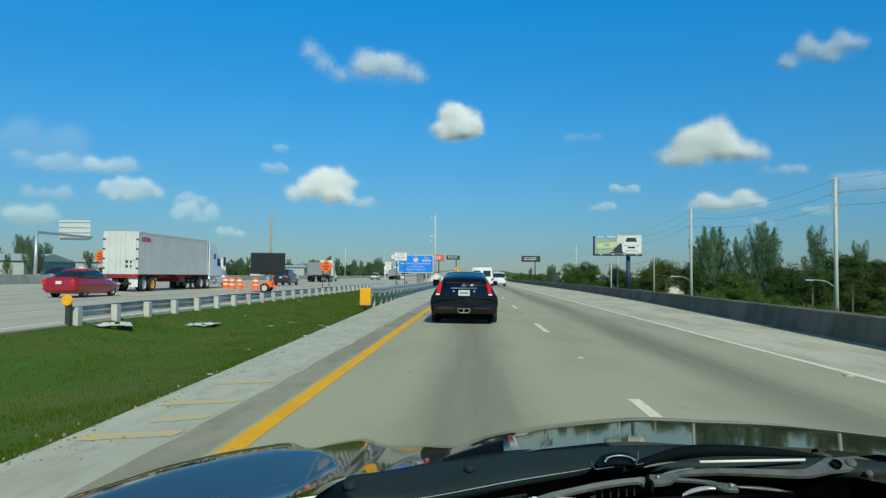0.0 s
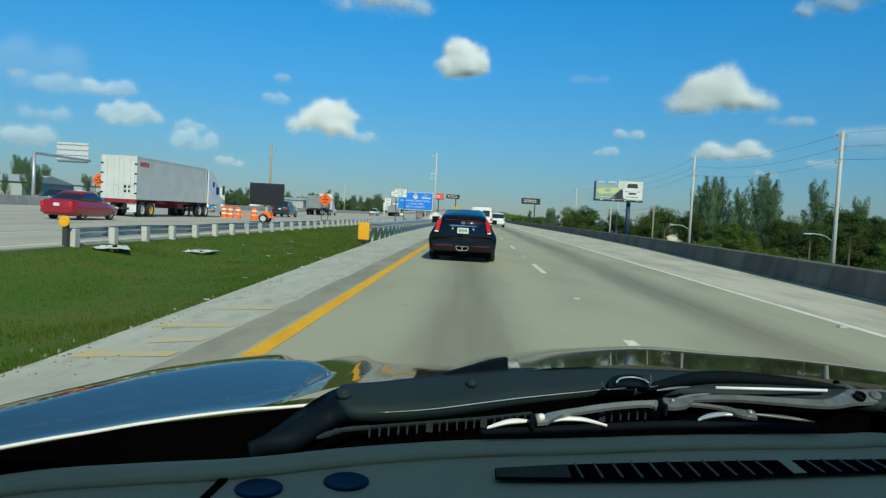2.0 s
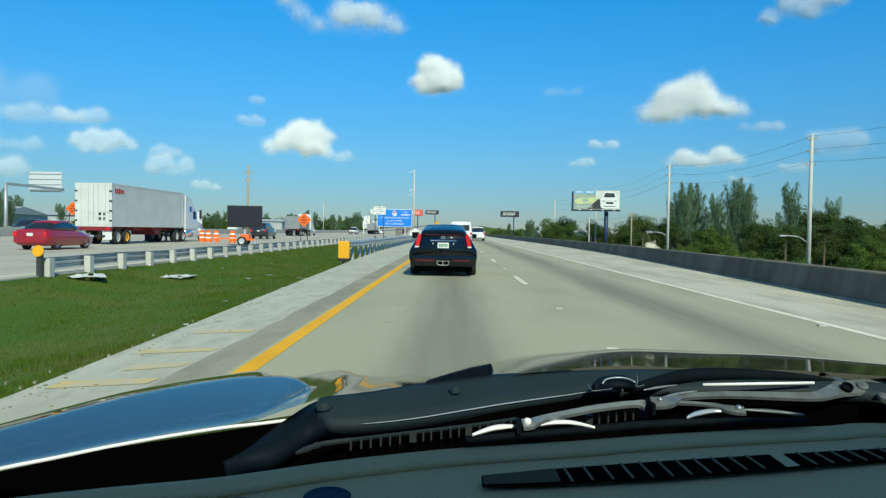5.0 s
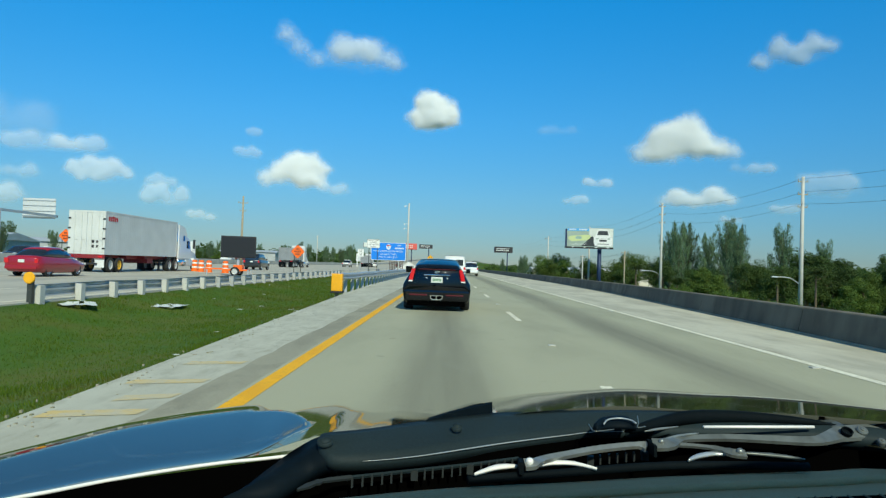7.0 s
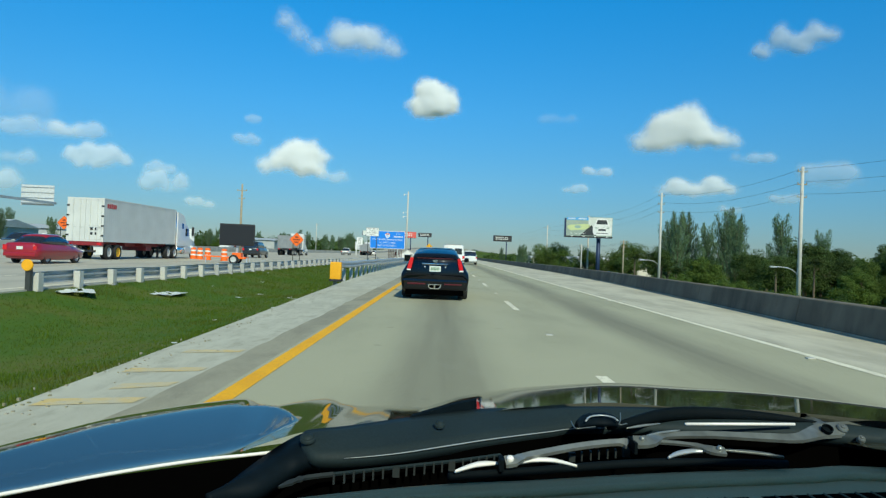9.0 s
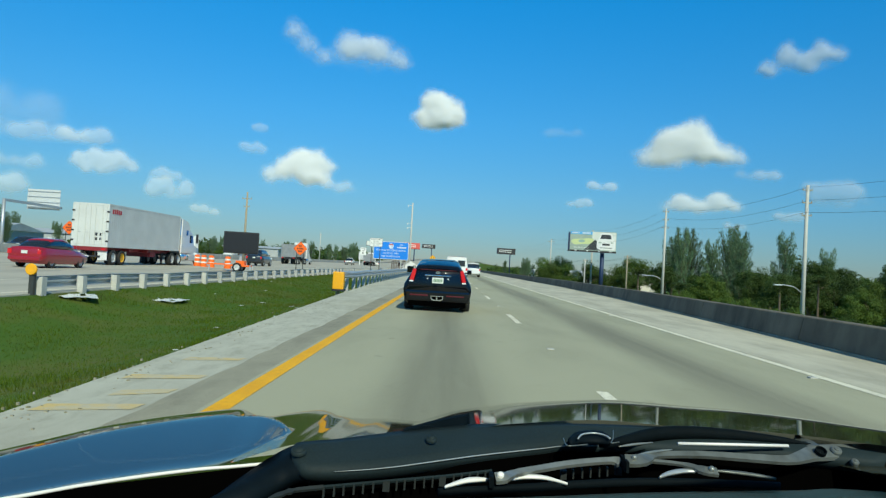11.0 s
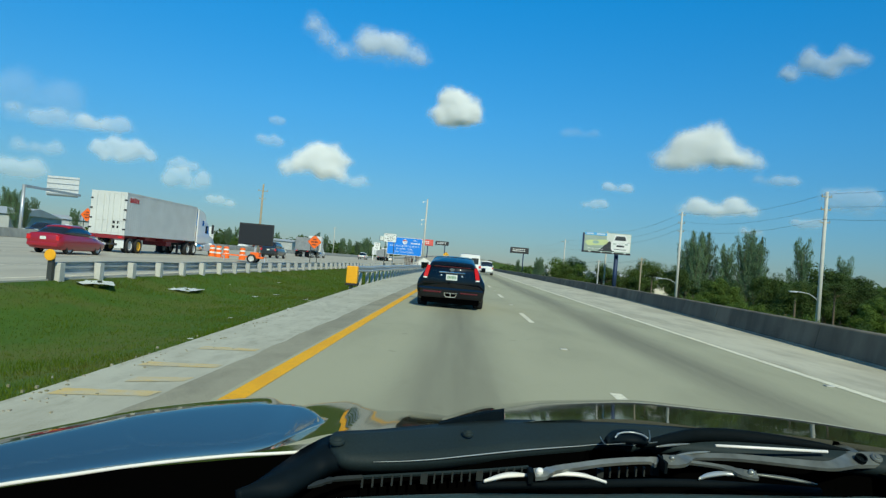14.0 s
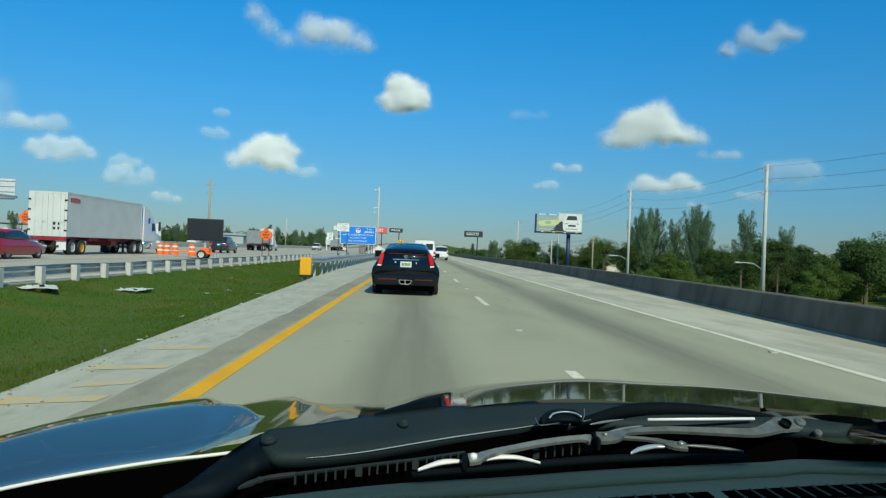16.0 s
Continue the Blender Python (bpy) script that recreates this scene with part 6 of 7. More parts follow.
strip_text_bars(face, 0.85, 2.1, -.007, 3.47, .2, 7, M_SIGN_WHITE)
bm = bmesh.new()
prism(bm, [(0.34 * math.sin(a) * (1 if math.cos(a) > -.2 else .9) + 0.0, 3.62 + 0.36 * math.cos(a)) for a in [k * math.pi / 8 for k in range(16)]], -0.009, -0.005)
sh = part("shield", bm, M_SIGN_WHITE, face)
part("shield_top", boxes((-.26, .26, -.012, -.009, 3.74, 3.88)), M_SIGN_RED, sh)
words("595", 0.34, M_SIGN_BLUE, sh, pose(0, -0.012, 3.55), squeeze=0.8)
for s in (-1, 1):
    part("post", boxes((s * 1.45 - .09, s * 1.45 + .09, .012, .15, -.3, 4.1)), M_POST, blue)
fines = empty("fines_sign", pose(-9.0, 84.0, -0.1), "white regulatory sign on two dark posts", "road sign")
face = part("sign_face", plate(bmesh.new(), 1.55, 1.05, z=3.7, r=0.06), M_SIGN_BLACK, fines)
part("field", plate(bmesh.new(), 1.50, 1.0, y=-0.004, t=0.004, z=3.7, r=0.05), M_SIGN_WHITE, face)
for k, text in enumerate(("SPEEDING FINES", "DOUBLED", "WHEN WORKERS", "PRESENT")):
    words(text, 0.19, M_SIGN_BLACK, face, pose(0, -0.006, 4.05 - .235 * k), squeeze=0.82)
for s in (-1, 1):
    part("post", boxes((s * .52 - .04, s * .52 + .04, .012, .07, -.3, 4.1)), M_POST_DARK, fines)
limit = empty("speed_limit_sign", pose(-11.0, 88.0, -0.1), "small white speed limit sign on one post", "road sign")
face = part("sign_face", plate(bmesh.new(), .76, .95, z=2.6, r=0.05), M_SIGN_WHITE, limit)
for k, (text, size) in enumerate((("SPEED", .19), ("LIMIT", .19), ("65", .36))):
    words(text, size, M_SIGN_BLACK, face, pose(0, -0.002, (2.92, 2.70, 2.38)[k]), squeeze=0.8)
part("post", boxes((-.03, .03, .012, .05, -.3, 2.9)), M_POST, limit)

# merge sign on the median wall
merge = empty("merge_sign", pose(-4.6, 186.0, 0.9), "yellow diamond lane merge sign with black arrows", "road sign")
face = part("sign_face", diamond(bmesh.new(), 1.72, z=2.2), M_SIGN_BLACK, merge)
part("field", diamond(bmesh.new(), 1.64, y=-.005, t=.005, z=2.2), M_SIGN_YELLOW, face)
bm = bmesh.new()
prism(bm, [(-.34, 1.95), (-.25, 1.95), (-.22, 2.32), (-.12, 2.32), (-.26, 2.52), (-.42, 2.32), (-.32, 2.32)], -.010, -.005)
part("arrow", bm, M_SIGN_BLACK, face)
bm = bmesh.new()
prism(bm, [(.46, 2.0), (.36, 1.97), (.22, 2.2), (.2, 2.32), (.1, 2.32), (.24, 2.52), (.4, 2.32), (.3, 2.32), (.31, 2.25)], -.010, -.005)
part("arrow", bm, M_SIGN_BLACK, face)
part("lane_mark", boxes((-.03, .0, -.010, -.005, 1.7, 2.28), (-.03, .0, -.010, -.005, 2.45, 2.55), (-.03, .0, -.010, -.005, 2.65, 2.75)), M_SIGN_BLACK, face)
bm = bmesh.new()
tube(bm, (0, .06, -.05), (0, .06, 2.9), .055, n=12)
part("post", bm, M_GALV, merge)


# guard rails
def w_profile():
    return [(0.0, -.155), (.03, -.15), (.08, -.10), (.08, -.065), (.012, -.015), (.012, .015), (.08, .065), (.08, .10), (.03, .15), (0.0, .155)]


def guard_rail(line, y0, y1, side, label, spacing=1.905, height=0.60, conc_until=None, red=None):
    """A W-beam on posts; side +1 turns its face to +x."""
    root = empty("guard_rail", label=label, category="guard rail", kind="structure", group="guard rails")
    y = y0
    while y < y1 - 0.1:
        e = min(y1, y + spacing * 2)
        bm = bmesh.new()
        rings = []
        for yy in (y, e + 0.02):
            x = line(yy) + bend(yy)
            z = height + 0.02 * math.sin(yy * 0.7)
            prof = w_profile()
            front = [(x + side * (u + .004), yy, z + v) for u, v in prof]
            back = [(x + side * u, yy, z + v * .97) for u, v in prof[::-1]]
            rings.append(front + back)
        loft(bm, rings)
        mesh_object("rail_beam", bm, M_SIGN_RED if red and red[0] < y < red[1] else M_GALV, root)
        y = e
    k = 0
    y = y0 + 0.15
    while y < y1:
        x = line(y) + bend(y)
        gz = -0.45
        conc = conc_until is not None and y < conc_until
        w = .11 if conc else .055
        p = mesh_object("post", boxes((min(x - side * .06, x - side * .22), max(x - side * .06, x - side * .22), y - w, y + w, gz, height + .13), bevel=0.008), M_CONC_POLE if conc else M_POST, root)
        mesh_object("block", boxes((min(x - side * .01, x - side * .06), max(x - side * .01, x - side * .06), y - .05, y + .05, height - .14, height + .14)), M_POST, p)
        y += spacing
    return root


guard_rail(lambda y: float(np.interp(y, (17, 32, 58, 112), (-10.2, -10.15, -10.2, -9.8))), 17.0, 112.0, -1, "grey steel guard rail on pale posts along the far carriageway", conc_until=30, height=0.28)
guard_rail(lambda y: float(np.interp(y, (30, 34, 60, 113), (-4.75, -4.55, -4.35, -3.6))), 30.6, 113.0, 1, "grey steel guard rail beside the inner shoulder", red=(70, 75))
end = empty("crash_cushion", pose(-4.78, 30.2, -0.06), "yellow crash cushion nose at the guard rail end", "crash cushion")
part("nose", boxes((-.24, .24, 0, .35, .04, .80), bevel=0.05), M_ATTEN, end)
part("base", boxes((-.26, .26, -.02, .6, -.05, .05), bevel=0.01), M_DARK_METAL, end)
end = empty("end_marker", pose(-10.15, 16.85, -0.02), "round yellow marker on the guard rail end post", "marker")
bm = bmesh.new()
lathe(bm, [(-.04, .001), (-.04, .13), (-.02, .145), (0, .145), (.01, .001)], 20, "y", (0, 0, .62))
part("disc", bm, M_ATTEN, end)
part("post", boxes((-.06, .06, 0.012, .12, -.1, .6)), M_POST_DARK, end)


# poles
def pole(x, y, z0, h, r0, r1, material, label, arms=(), lamp=None, cameras=(), name="utility_pole", category="pole"):
    root = empty(name, pose(x, y, z0), label, category)
    bm = bmesh.new()
    tube(bm, (0, 0, -0.3), (0, 0, h), r0, r1, 12)
    part("shaft", bm, material, root, smooth=True)
    for zz, w in arms:
        bm = bmesh.new()
        box(bm, -w, w, -.06, .06, zz - .05, zz + .05)
        for s in (-1, 1):
            tube(bm, (s * w * .92, 0, zz + .05), (s * w * .92, 0, zz + .22), .035, .05, 8)
        part("crossarm", bm, M_WOOD_POLE, root)
    if lamp:
        bm = bmesh.new()
        ribbon_tube(bm, spline([(0, 0, lamp - .8), (-.9, 0, lamp - .15), (-1.8, 0, lamp), (-2.4, 0, lamp)], 12), .045)
        part("lamp_arm", bm, M_GALV, root, smooth=True)
        part("lamp_head", boxes((-3.0, -2.3, -.14, .14, lamp - .08, lamp + .06), bevel=0.04), M_GALV, root)
    for zz, s in cameras:
        bm = bmesh.new()
        tube(bm, (0, 0, zz), (s * .75, -.05, zz), .03, n=8)
        lathe(bm, [(-.16, .001), (-.14, .08), (0, .11), (.1, .09), (.12, .001)], 14, "z", (s * .75, -.05, zz - .1))
        part("camera_arm", bm, M_SIGN_WHITE, root)
    return root


PZ = -4.0
pole(36.0, 71.0, PZ, 15.6, .24, .15, M_CONC_POLE, "tall pale concrete utility pole behind the parapet", arms=((15.1, .5), (13.8, .5), (12.5, .5)), lamp=5.3)
pole(34.0, 111.0, PZ, 16.4, .24, .15, M_CONC_POLE, "tall pale concrete utility pole behind the parapet", arms=((15.9, .5), (14.6, .5), (13.3, .5)), lamp=5.6)
pole(32.8, 129.0, PZ, 9.2, .16, .11, M_WOOD_POLE, "short wooden utility pole among the trees", arms=((8.8, .6), (7.9, .5)))
pole(29.5, 152.0, PZ, 8.6, .16, .11, M_CONC_POLE, "short pale utility pole among the trees", arms=((8.2, .5),))
pole(32.5, 160.0, PZ, 15.4, .24, .15, M_CONC_POLE, "tall pale concrete utility pole behind the parapet", arms=((14.6, 1.0),))
pole(31.0, 215.0, PZ, 15.4, .24, .15, M_CONC_POLE, "tall pale concrete utility pole behind the parapet", arms=((14.6, 1.0),))
pole(38.5, 25.0, PZ, 15.6, .24, .15, M_CONC_POLE, "tall pale concrete utility pole behind the parapet", arms=((15.0, 1.0),))
pole(-33.6, 113.0, 0.0, 11.4, .22, .14, M_WOOD_POLE, "tall weathered wooden pole on the far carriageway edge", arms=((10.3, .8), (9.0, .5)))
pole(-7.4, 128.0, -0.3, 12.8, .20, .12, M_CONC_POLE, "tall pale camera pole beside the median", cameras=((12.3, -1), (9.0, -1), (8.2, -1)), name="camera_pole")
pole(-6.6, -47.0, -0.4, 9.2, .20, .17, M_CONC_POLE, "square-edged white concrete pole in the grass median", cameras=((8.4, 1),), name="camera_pole")
pole(-52.0, 80.0, -0.4, 6.4, .22, .18, M_GALV, "grey gantry post beside the oncoming carriageway", name="gantry_post")
pole(-62.0, 330.0, -0.4, 14.0, .22, .14, M_CONC_POLE, "thin distant pale pole", arms=((13.0, .8),))


def wire_run(points, sag, offsets, label):
    root = empty("power_line", label=label, category="cable")
    for dx, dz in offsets:
        cu_pts = []
        for (x0, y0, z0), (x1, y1, z1) in zip(points, points[1:]):
            for k in range(9):
                f = k / 8
                cu_pts.append((x0 + (x1 - x0) * f + dx, y0 + (y1 - y0) * f, z0 + (z1 - z0) * f + dz - sag * 4 * f * (1 - f)))
        part("wire", ribbon_tube(bmesh.new(), cu_pts, .013, 5), M_WIRE, root)
    return root


wire_run([(38.5, 25, 11.4), (36.0, 71, 11.4), (34.0, 111, 12.2), (32.5, 160, 11.3), (31.0, 215, 11.3), (30, 290, 11.3)], 1.0, ((0, 0), (.25, -1.3), (-.25, -2.6)), "three sagging dark power lines between the poles")
wire_run([(32.8, 129, 4.7), (29.5, 152, 4.3), (28.5, 190, 4.2)], .4, ((-.5, 0), (.5, 0), (0, -.9)), "low sagging cables among the trees")

# billboards
def billboard(x, y, z0, z1, w, base, label, turn=0, art=True, col=None):
    root = empty("billboard", pose(x, y, base, 0, 0, turn), label, "billboard")
    a, b = z0 - base, z1 - base
    h = b - a
    face = part("panel", boxes((-w / 2, w / 2, 0, .25, a, b)), col or M_BB_GREY, root)
    part("side_box", boxes((-w / 2 - .35, -w / 2, .1, 1.4, a - .1, b - .3)), M_SIGN_BLUE_DARK, root)
    bm = bmesh.new()
    tube(bm, (w * .22, .8, -.3), (w * .22, .8, a + .5), .45, n=16)
    part("column", bm, M_SIGN_BLUE_DARK, root, smooth=True)
    part("catwalk", boxes((-w / 2 - .5, w / 2, -.8, .0, a - .35, a - .22), (-w / 2 - .5, w / 2, -.8, -.75, a - .22, a + .0)), M_DARK_METAL, root)
    for k in range(4):
        xx = -w * .38 + k * w * .25
        bm = bmesh.new()
        tube(bm, (xx, -.7, a - .3), (xx, -1.4, a - .1), .04, n=6)
        box(bm, xx - .25, xx + .25, -1.6, -1.35, a - .14, a - .02)
        part("floodlight", bm, M_SIGN_WHITE, root)
    if art:
        part("blue_band", boxes((-w / 2 + .05, -.02 * w, -.012, 0, b - h * .17, b - h * .02)), M_BB_SKY, face)
        part("pale_field", boxes((-.02 * w, w / 2 - .05, -.010, 0, a + h * .05, b - h * .02)), M_BB_PALE, face)
        bm = bmesh.new()
        prism(bm, [(-w * .23 + w * .24 * math.cos(t) * (1 + .10 * math.sin(3 * t)), a + h * .46 + h * .05 * math.cos(t) + h * .20 * math.sin(t) * (1 + .3 * math.cos(2 * t))) for t in [k * math.pi / 12 for k in range(24)]], -.014, 0)
        part("green_shape", bm, M_BB_GREEN, face)
        bm = bmesh.new()
        prism(bm, [(-w * .25 + w * .07 * math.cos(t), a + h * .48 + h * .08 * math.sin(t)) for t in [k * math.pi / 12 for k in range(24)]], -.018, -.010)
        part("grey_oval", bm, M_BB_OVAL, face)
        bm = bmesh.new()
        prism(bm, [(-.20 * w, a + h * .04), (.16 * w, a + h * .04), (.14 * w, a + h * .3), (.05 * w, a + h * .58), (-.04 * w, a + h * .42), (-.10 * w, a + h * .24)], -.013, 0)
        part("dark_shape", bm, M_BB_DARK, face)
        # a flat picture of a white car
        cx = .28 * w
        bm = bmesh.new()
        prism(bm, [(cx - .17 * w, a + h * .08), (cx + .17 * w, a + h * .08), (cx + .20 * w, a + h * .2), (cx + .20 * w, a + h * .50), (cx + .15 * w, a + h * .64), (cx + .11 * w, a + h * .90), (cx + .05 * w, a + h * .95), (cx - .06 * w, a + h * .95), (cx - .12 * w, a + h * .90), (cx - .16 * w, a + h * .64), (cx - .20 * w, a + h * .50), (cx - .20 * w, a + h * .2)], -.020, -.008)
        picture = part("car_picture", bm, M_SIGN_WHITE, face)
        bm = bmesh.new()
        prism(bm, [(cx - .13 * w, a + h * .64), (cx + .12 * w, a + h * .64), (cx + .09 * w, a + h * .86), (cx - .10 * w, a + h * .86)], -.024, -.018)
        part("window_shape", bm, M_BB_DARK, picture)
        part("grille_shape", boxes((cx - .08 * w, cx + .08 * w, -.024, -.018, a + h * .30, a + h * .40), (cx - .13 * w, cx + .13 * w, -.024, -.018, a + h * .16, a + h * .19)), M_BB_DARK, picture)
        part("lamp_shape", boxes((cx - .155 * w, cx - .10 * w, -.024, -.018, a + h * .42, a + h * .48), (cx + .10 * w, cx + .155 * w, -.024, -.018, a + h * .42, a + h * .48)), M_BB_GREY, picture)
        words("We Go Further!", h * .11, M_SIGN_WHITE, face, pose(-w * .25, -.012, a + h * .14))
        strip_text_bars(face, -w * .46, -w * .30, -.014, b - h * .095, h * .06, 6, M_SIGN_WHITE)
        strip_text_bars(face, -w * .24, -w * .06, -.014, b - h * .095, h * .07, 6, M_SIGN_WHITE)
    else:
        for k in range(2):
            strip_text_bars(face, -w * .4, w * .3, -.014, a + h * (.35 + .3 * k), h * .14, 7, M_SIGN_WHITE)
    return root


M_BB_GREY = mat("poster_grey", (0.33, 0.40, 0.34), 0.6, var=0.25, scale=.5)
M_BB_PALE = mat("poster_pale", (0.66, 0.68, 0.62), 0.6, var=0.15, scale=.5)
M_BB_SKY = mat("poster_blue", (0.10, 0.38, 0.72), 0.6, var=0.08, scale=.5)
M_BB_OVAL = mat("poster_grey_green", (0.30, 0.42, 0.37), 0.6, var=0.15, scale=.8)
M_BB_GREEN = mat("poster_green", (0.56, 0.62, 0.30), 0.6, var=0.12, scale=.5)
M_BB_DARK = mat("poster_dark", (0.03, 0.035, 0.04), 0.6, var=0.1, scale=.5)
M_BB_BLACK = mat("billboard_black", (0.025, 0.025, 0.028), 0.6, var=0.1, scale=.5)
M_BB_RED = mat("billboard_red", (0.62, 0.10, 0.08), 0.6, var=0.12, scale=.5)
M_SIGN_BLUE_DARK = mat("dark_blue_steel", (0.02, 0.04, 0.10), 0.5, 0.2, var=0.15)
billboard(31.0, 152.0, 6.4, 10.6, 9.9, PZ, "billboard with a white car picture on a blue column", turn=-6)
billboard(45.0, 560.0, 13.5, 18.0, 14.6, -4.0, "distant dark billboard on a column", art=False, col=M_BB_BLACK)
billboard(-34.0, 590.0, 14.0, 19.0, 16.0, 0.0, "distant red and pale billboard", turn=10, art=False, col=M_BB_RED)
billboard(-70.0, 640.0, 16.0, 20.0, 15.0, 0.0, "distant pale billboard on a column", turn=10, art=False, col=M_BB_PALE)
billboard(-20.0, 640.0, 16.5, 20.0, 12.0, 0.0, "distant dark overhead board", art=False, col=M_BB_BLACK)


def sign_back(x, y, w, h, z, legs, label, turn=0):
    root = empty("sign_panel", pose(x, y, -0.4, 0, 0, turn), label, "road sign")
    back = part("sheet", boxes((-w / 2, w / 2, 0, .04, z, z + h)), M_SIGN_BACK, root)
    bm = bmesh.new()
    for k in range(4):
        box(bm, -w / 2, w / 2, -.08, 0, z + h * (.1 + .26 * k), z + h * (.1 + .26 * k) + .07)
    part("stringers", bm, M_GALV, back)
    for xx in legs:
        part("post", boxes((xx - .12, xx + .12, -.2, -.08, -.3, z + h)), M_SIGN_WHITE, root)
    return root


sign_back(-54.5, 92.0, 4.4, 2.7, 6.0, (), "back of a pale overhead motorway sign")
gantry = [o for o in scene.objects if o.name == "sign_panel"][0]
part("hanger", boxes((2.3, 2.6, -12.0, -.1, 6.2, 6.5), (-2.0, 2.6, -.3, -.1, 6.2, 6.4)), M_GALV, gantry)
sign_back(-45.5, 121.0, 3.0, 2.4, 1.9, (-.8, .9), "back of a pale sign on two posts")
sign_back(-27.0, 214.0, 2.2, 2.4, 2.0, (-.7, .7), "small pale sign panel far along the road")

# message board on its trailer
vms = empty("message_board", pose(-14.8, 49.0, 0.0, 0, 0, 6), "dark portable message board on an orange trailer", "message board")
part("display", boxes((-1.15, 1.15, 0, .22, 1.35, 2.75), bevel=0.02), M_PANEL_DARK, vms, "dark blank display panel")
part("display_frame", boxes((-1.2, 1.2, .04, .2, 2.75, 2.82), (-1.2, 1.2, .04, .2, 1.28, 1.35), (-1.21, -1.15, .04, .2, 1.35, 2.75), (1.15, 1.21, .04, .2, 1.35, 2.75)), M_DARK_METAL, vms)
part("mast", boxes((-.08, .08, .22, .38, .5, 2.4)), M_GALV, vms)
part("trailer_bed", boxes((-1.0, .7, -.3, .9, .36, .48), (-.25, .35, -.2, .7, .48, .78), bevel=0.02), M_ORANGE, vms, "orange trailer bed")
part("drawbar", boxes((-2.3, -1.1, .25, .4, .42, .52)), M_ORANGE, vms)
for s in (0, 1):
    wheel(vms, -.1, -.42 + s * 1.5, .32, .2, M_STEEL_RIM).rotation_euler = (0, 0, radians(90))
part("jack", boxes((-2.2, -2.12, .28, .36, 0, .45), (.75, .83, -.3, -.22, 0, .45), (.75, .83, .85, .93, 0, .45)), M_GALV, vms)


def drum(x, y):
    root = empty("traffic_drum", pose(x, y, 0), "orange and white striped traffic drum", "traffic drum", "traffic drums")
    bm = bmesh.new()
    lathe(bm, [(0, .001), (0, .30), (.06, .30), (.08, .27), (.50, .245), (.92, .22), (.97, .18), (1.0, .001)], 16, "z")
    b = part("body", bm, M_ORANGE, root, smooth=False)
    for z in (.30, .66):
        bm = bmesh.new()
        lathe(bm, [(z, .266 - z * .045), (z, .272 - z * .045), (z + .13, .268 - z * .045), (z + .13, .262 - z * .045)], 16, "z")
        part("white_band", bm, M_SIGN_WHITE, b)
    return root


for x, y in ((-19.9, 58.0), (-20.9, 59.0), (-22.0, 60.5), (-18.2, 57.0)):
    drum(x, y)

# rebar cage and sand heap by the median
cage = empty("rebar_cage", pose(-7.9, 107.0, -0.35), "tall rusty rebar cage standing in the median", "rebar cage")
for i in range(9):
    for face_y in (0, .9):
        bm = bmesh.new()
        tube(bm, (-1.0 + .25 * i, face_y, 0), (-1.0 + .25 * i, face_y, 3.2), .022, n=5)
        part("upright_bar", bm, M_REBAR, cage)
for j in range(12):
    bm = bmesh.new()
    z = .15 + .27 * j
    for a, b in (((-1.05, -.02, z), (1.05, -.02, z)), ((-1.05, .92, z), (1.05, .92, z)), ((-1.0, 0, z), (-1.0, .9, z)), ((1.0, 0, z), (1.0, .9, z))):
        tube(bm, a, b, .02, n=5)
    part("hoop", bm, M_REBAR, cage)
bm = bmesh.new()
rings = []
for k in range(24):
    a = 2 * math.pi * k / 24
    rings.append([(u * 3.0 * math.cos(a) * (1 + .12 * math.sin(3 * a + 5 * u)), u * 2.4 * math.sin(a), 1.7 * (1 - u) ** 1.1 + .06 * math.sin(9 * u + 3 * a)) for u in (0.02, .2, .4, .6, .8, 1.0)])
loft(bm, rings + [rings[0]], close=False)
heap = mesh_object("sand_heap", bm, M_HEAP, smooth=True)
heap.matrix_basis = pose(-6.6, 118.0, -0.02)
tagged(heap, "white heap of sand piled on the paved median", "sand heap")


# litter in the grass
def litter(x, y, size, seed, big=False):
    rng = random.Random(seed)
    bm = bmesh.new()
    n = 7 if big else 4
    rows = [[bm.verts.new(((i / n - .5) * size * (1.6 if big else 1), (j / n - .5) * size, abs(noise.noise((i * .9 + seed, j * .9, 0))) * size * .12 + .02)) for i in range(n + 1) if True] for j in range(n + 1)]
    for j in range(n):
        for i in range(n):
            if rng.random() < .86:
                bm.faces.new((rows[j][i], rows[j][i + 1], rows[j + 1][i + 1], rows[j + 1][i]))
    bmesh.ops.delete(bm, geom=[v for v in bm.verts if not v.link_faces], context="VERTS")
    bmesh.ops.solidify(bm, geom=bm.faces[:], thickness=.006)
    ob = mesh_object("plastic_sheet" if big else "litter_scrap", bm, M_TRASH)
    ob.matrix_basis = pose(x, y, ground_height(x, y) + .015, 0, 0, rng.uniform(0, 180))
    return tagged(ob, "crumpled pale plastic sheet lying in the grass" if big else "small pale scrap of litter in the grass", "litter", "litter in the grass")


litter(-9.7, 18.2, .9, 1, True)
litter(-8.6, 21.6, .85, 2, True)
rng = random.Random(5)
for k in range(26):
    y = rng.uniform(7, 60)
    x = rng.uniform(-9.6, grass_edge_x(y) - .3)
    litter(x, y, rng.uniform(.07, .2), 10 + k)


M_STUD = mat("dull_white_stud", (0.5, 0.49, 0.44), 0.5, var=0.2)
# raised reflectors on the lane and edge lines
for x, ys_ in ((1.75, [11.45 + 12.19 * k for k in range(0, 8)]), (5.18, [9.8 + 12.19 * k for k in range(0, 7)])):
    for y in ys_:
        ob = mesh_object("lane_reflector", boxes((x - .055, x + .055, y - .05, y + .05, 0, .018), bevel=0.006), M_STUD)
        tagged(ob, "small raised white reflector on the concrete lane", "road stud", "road studs")

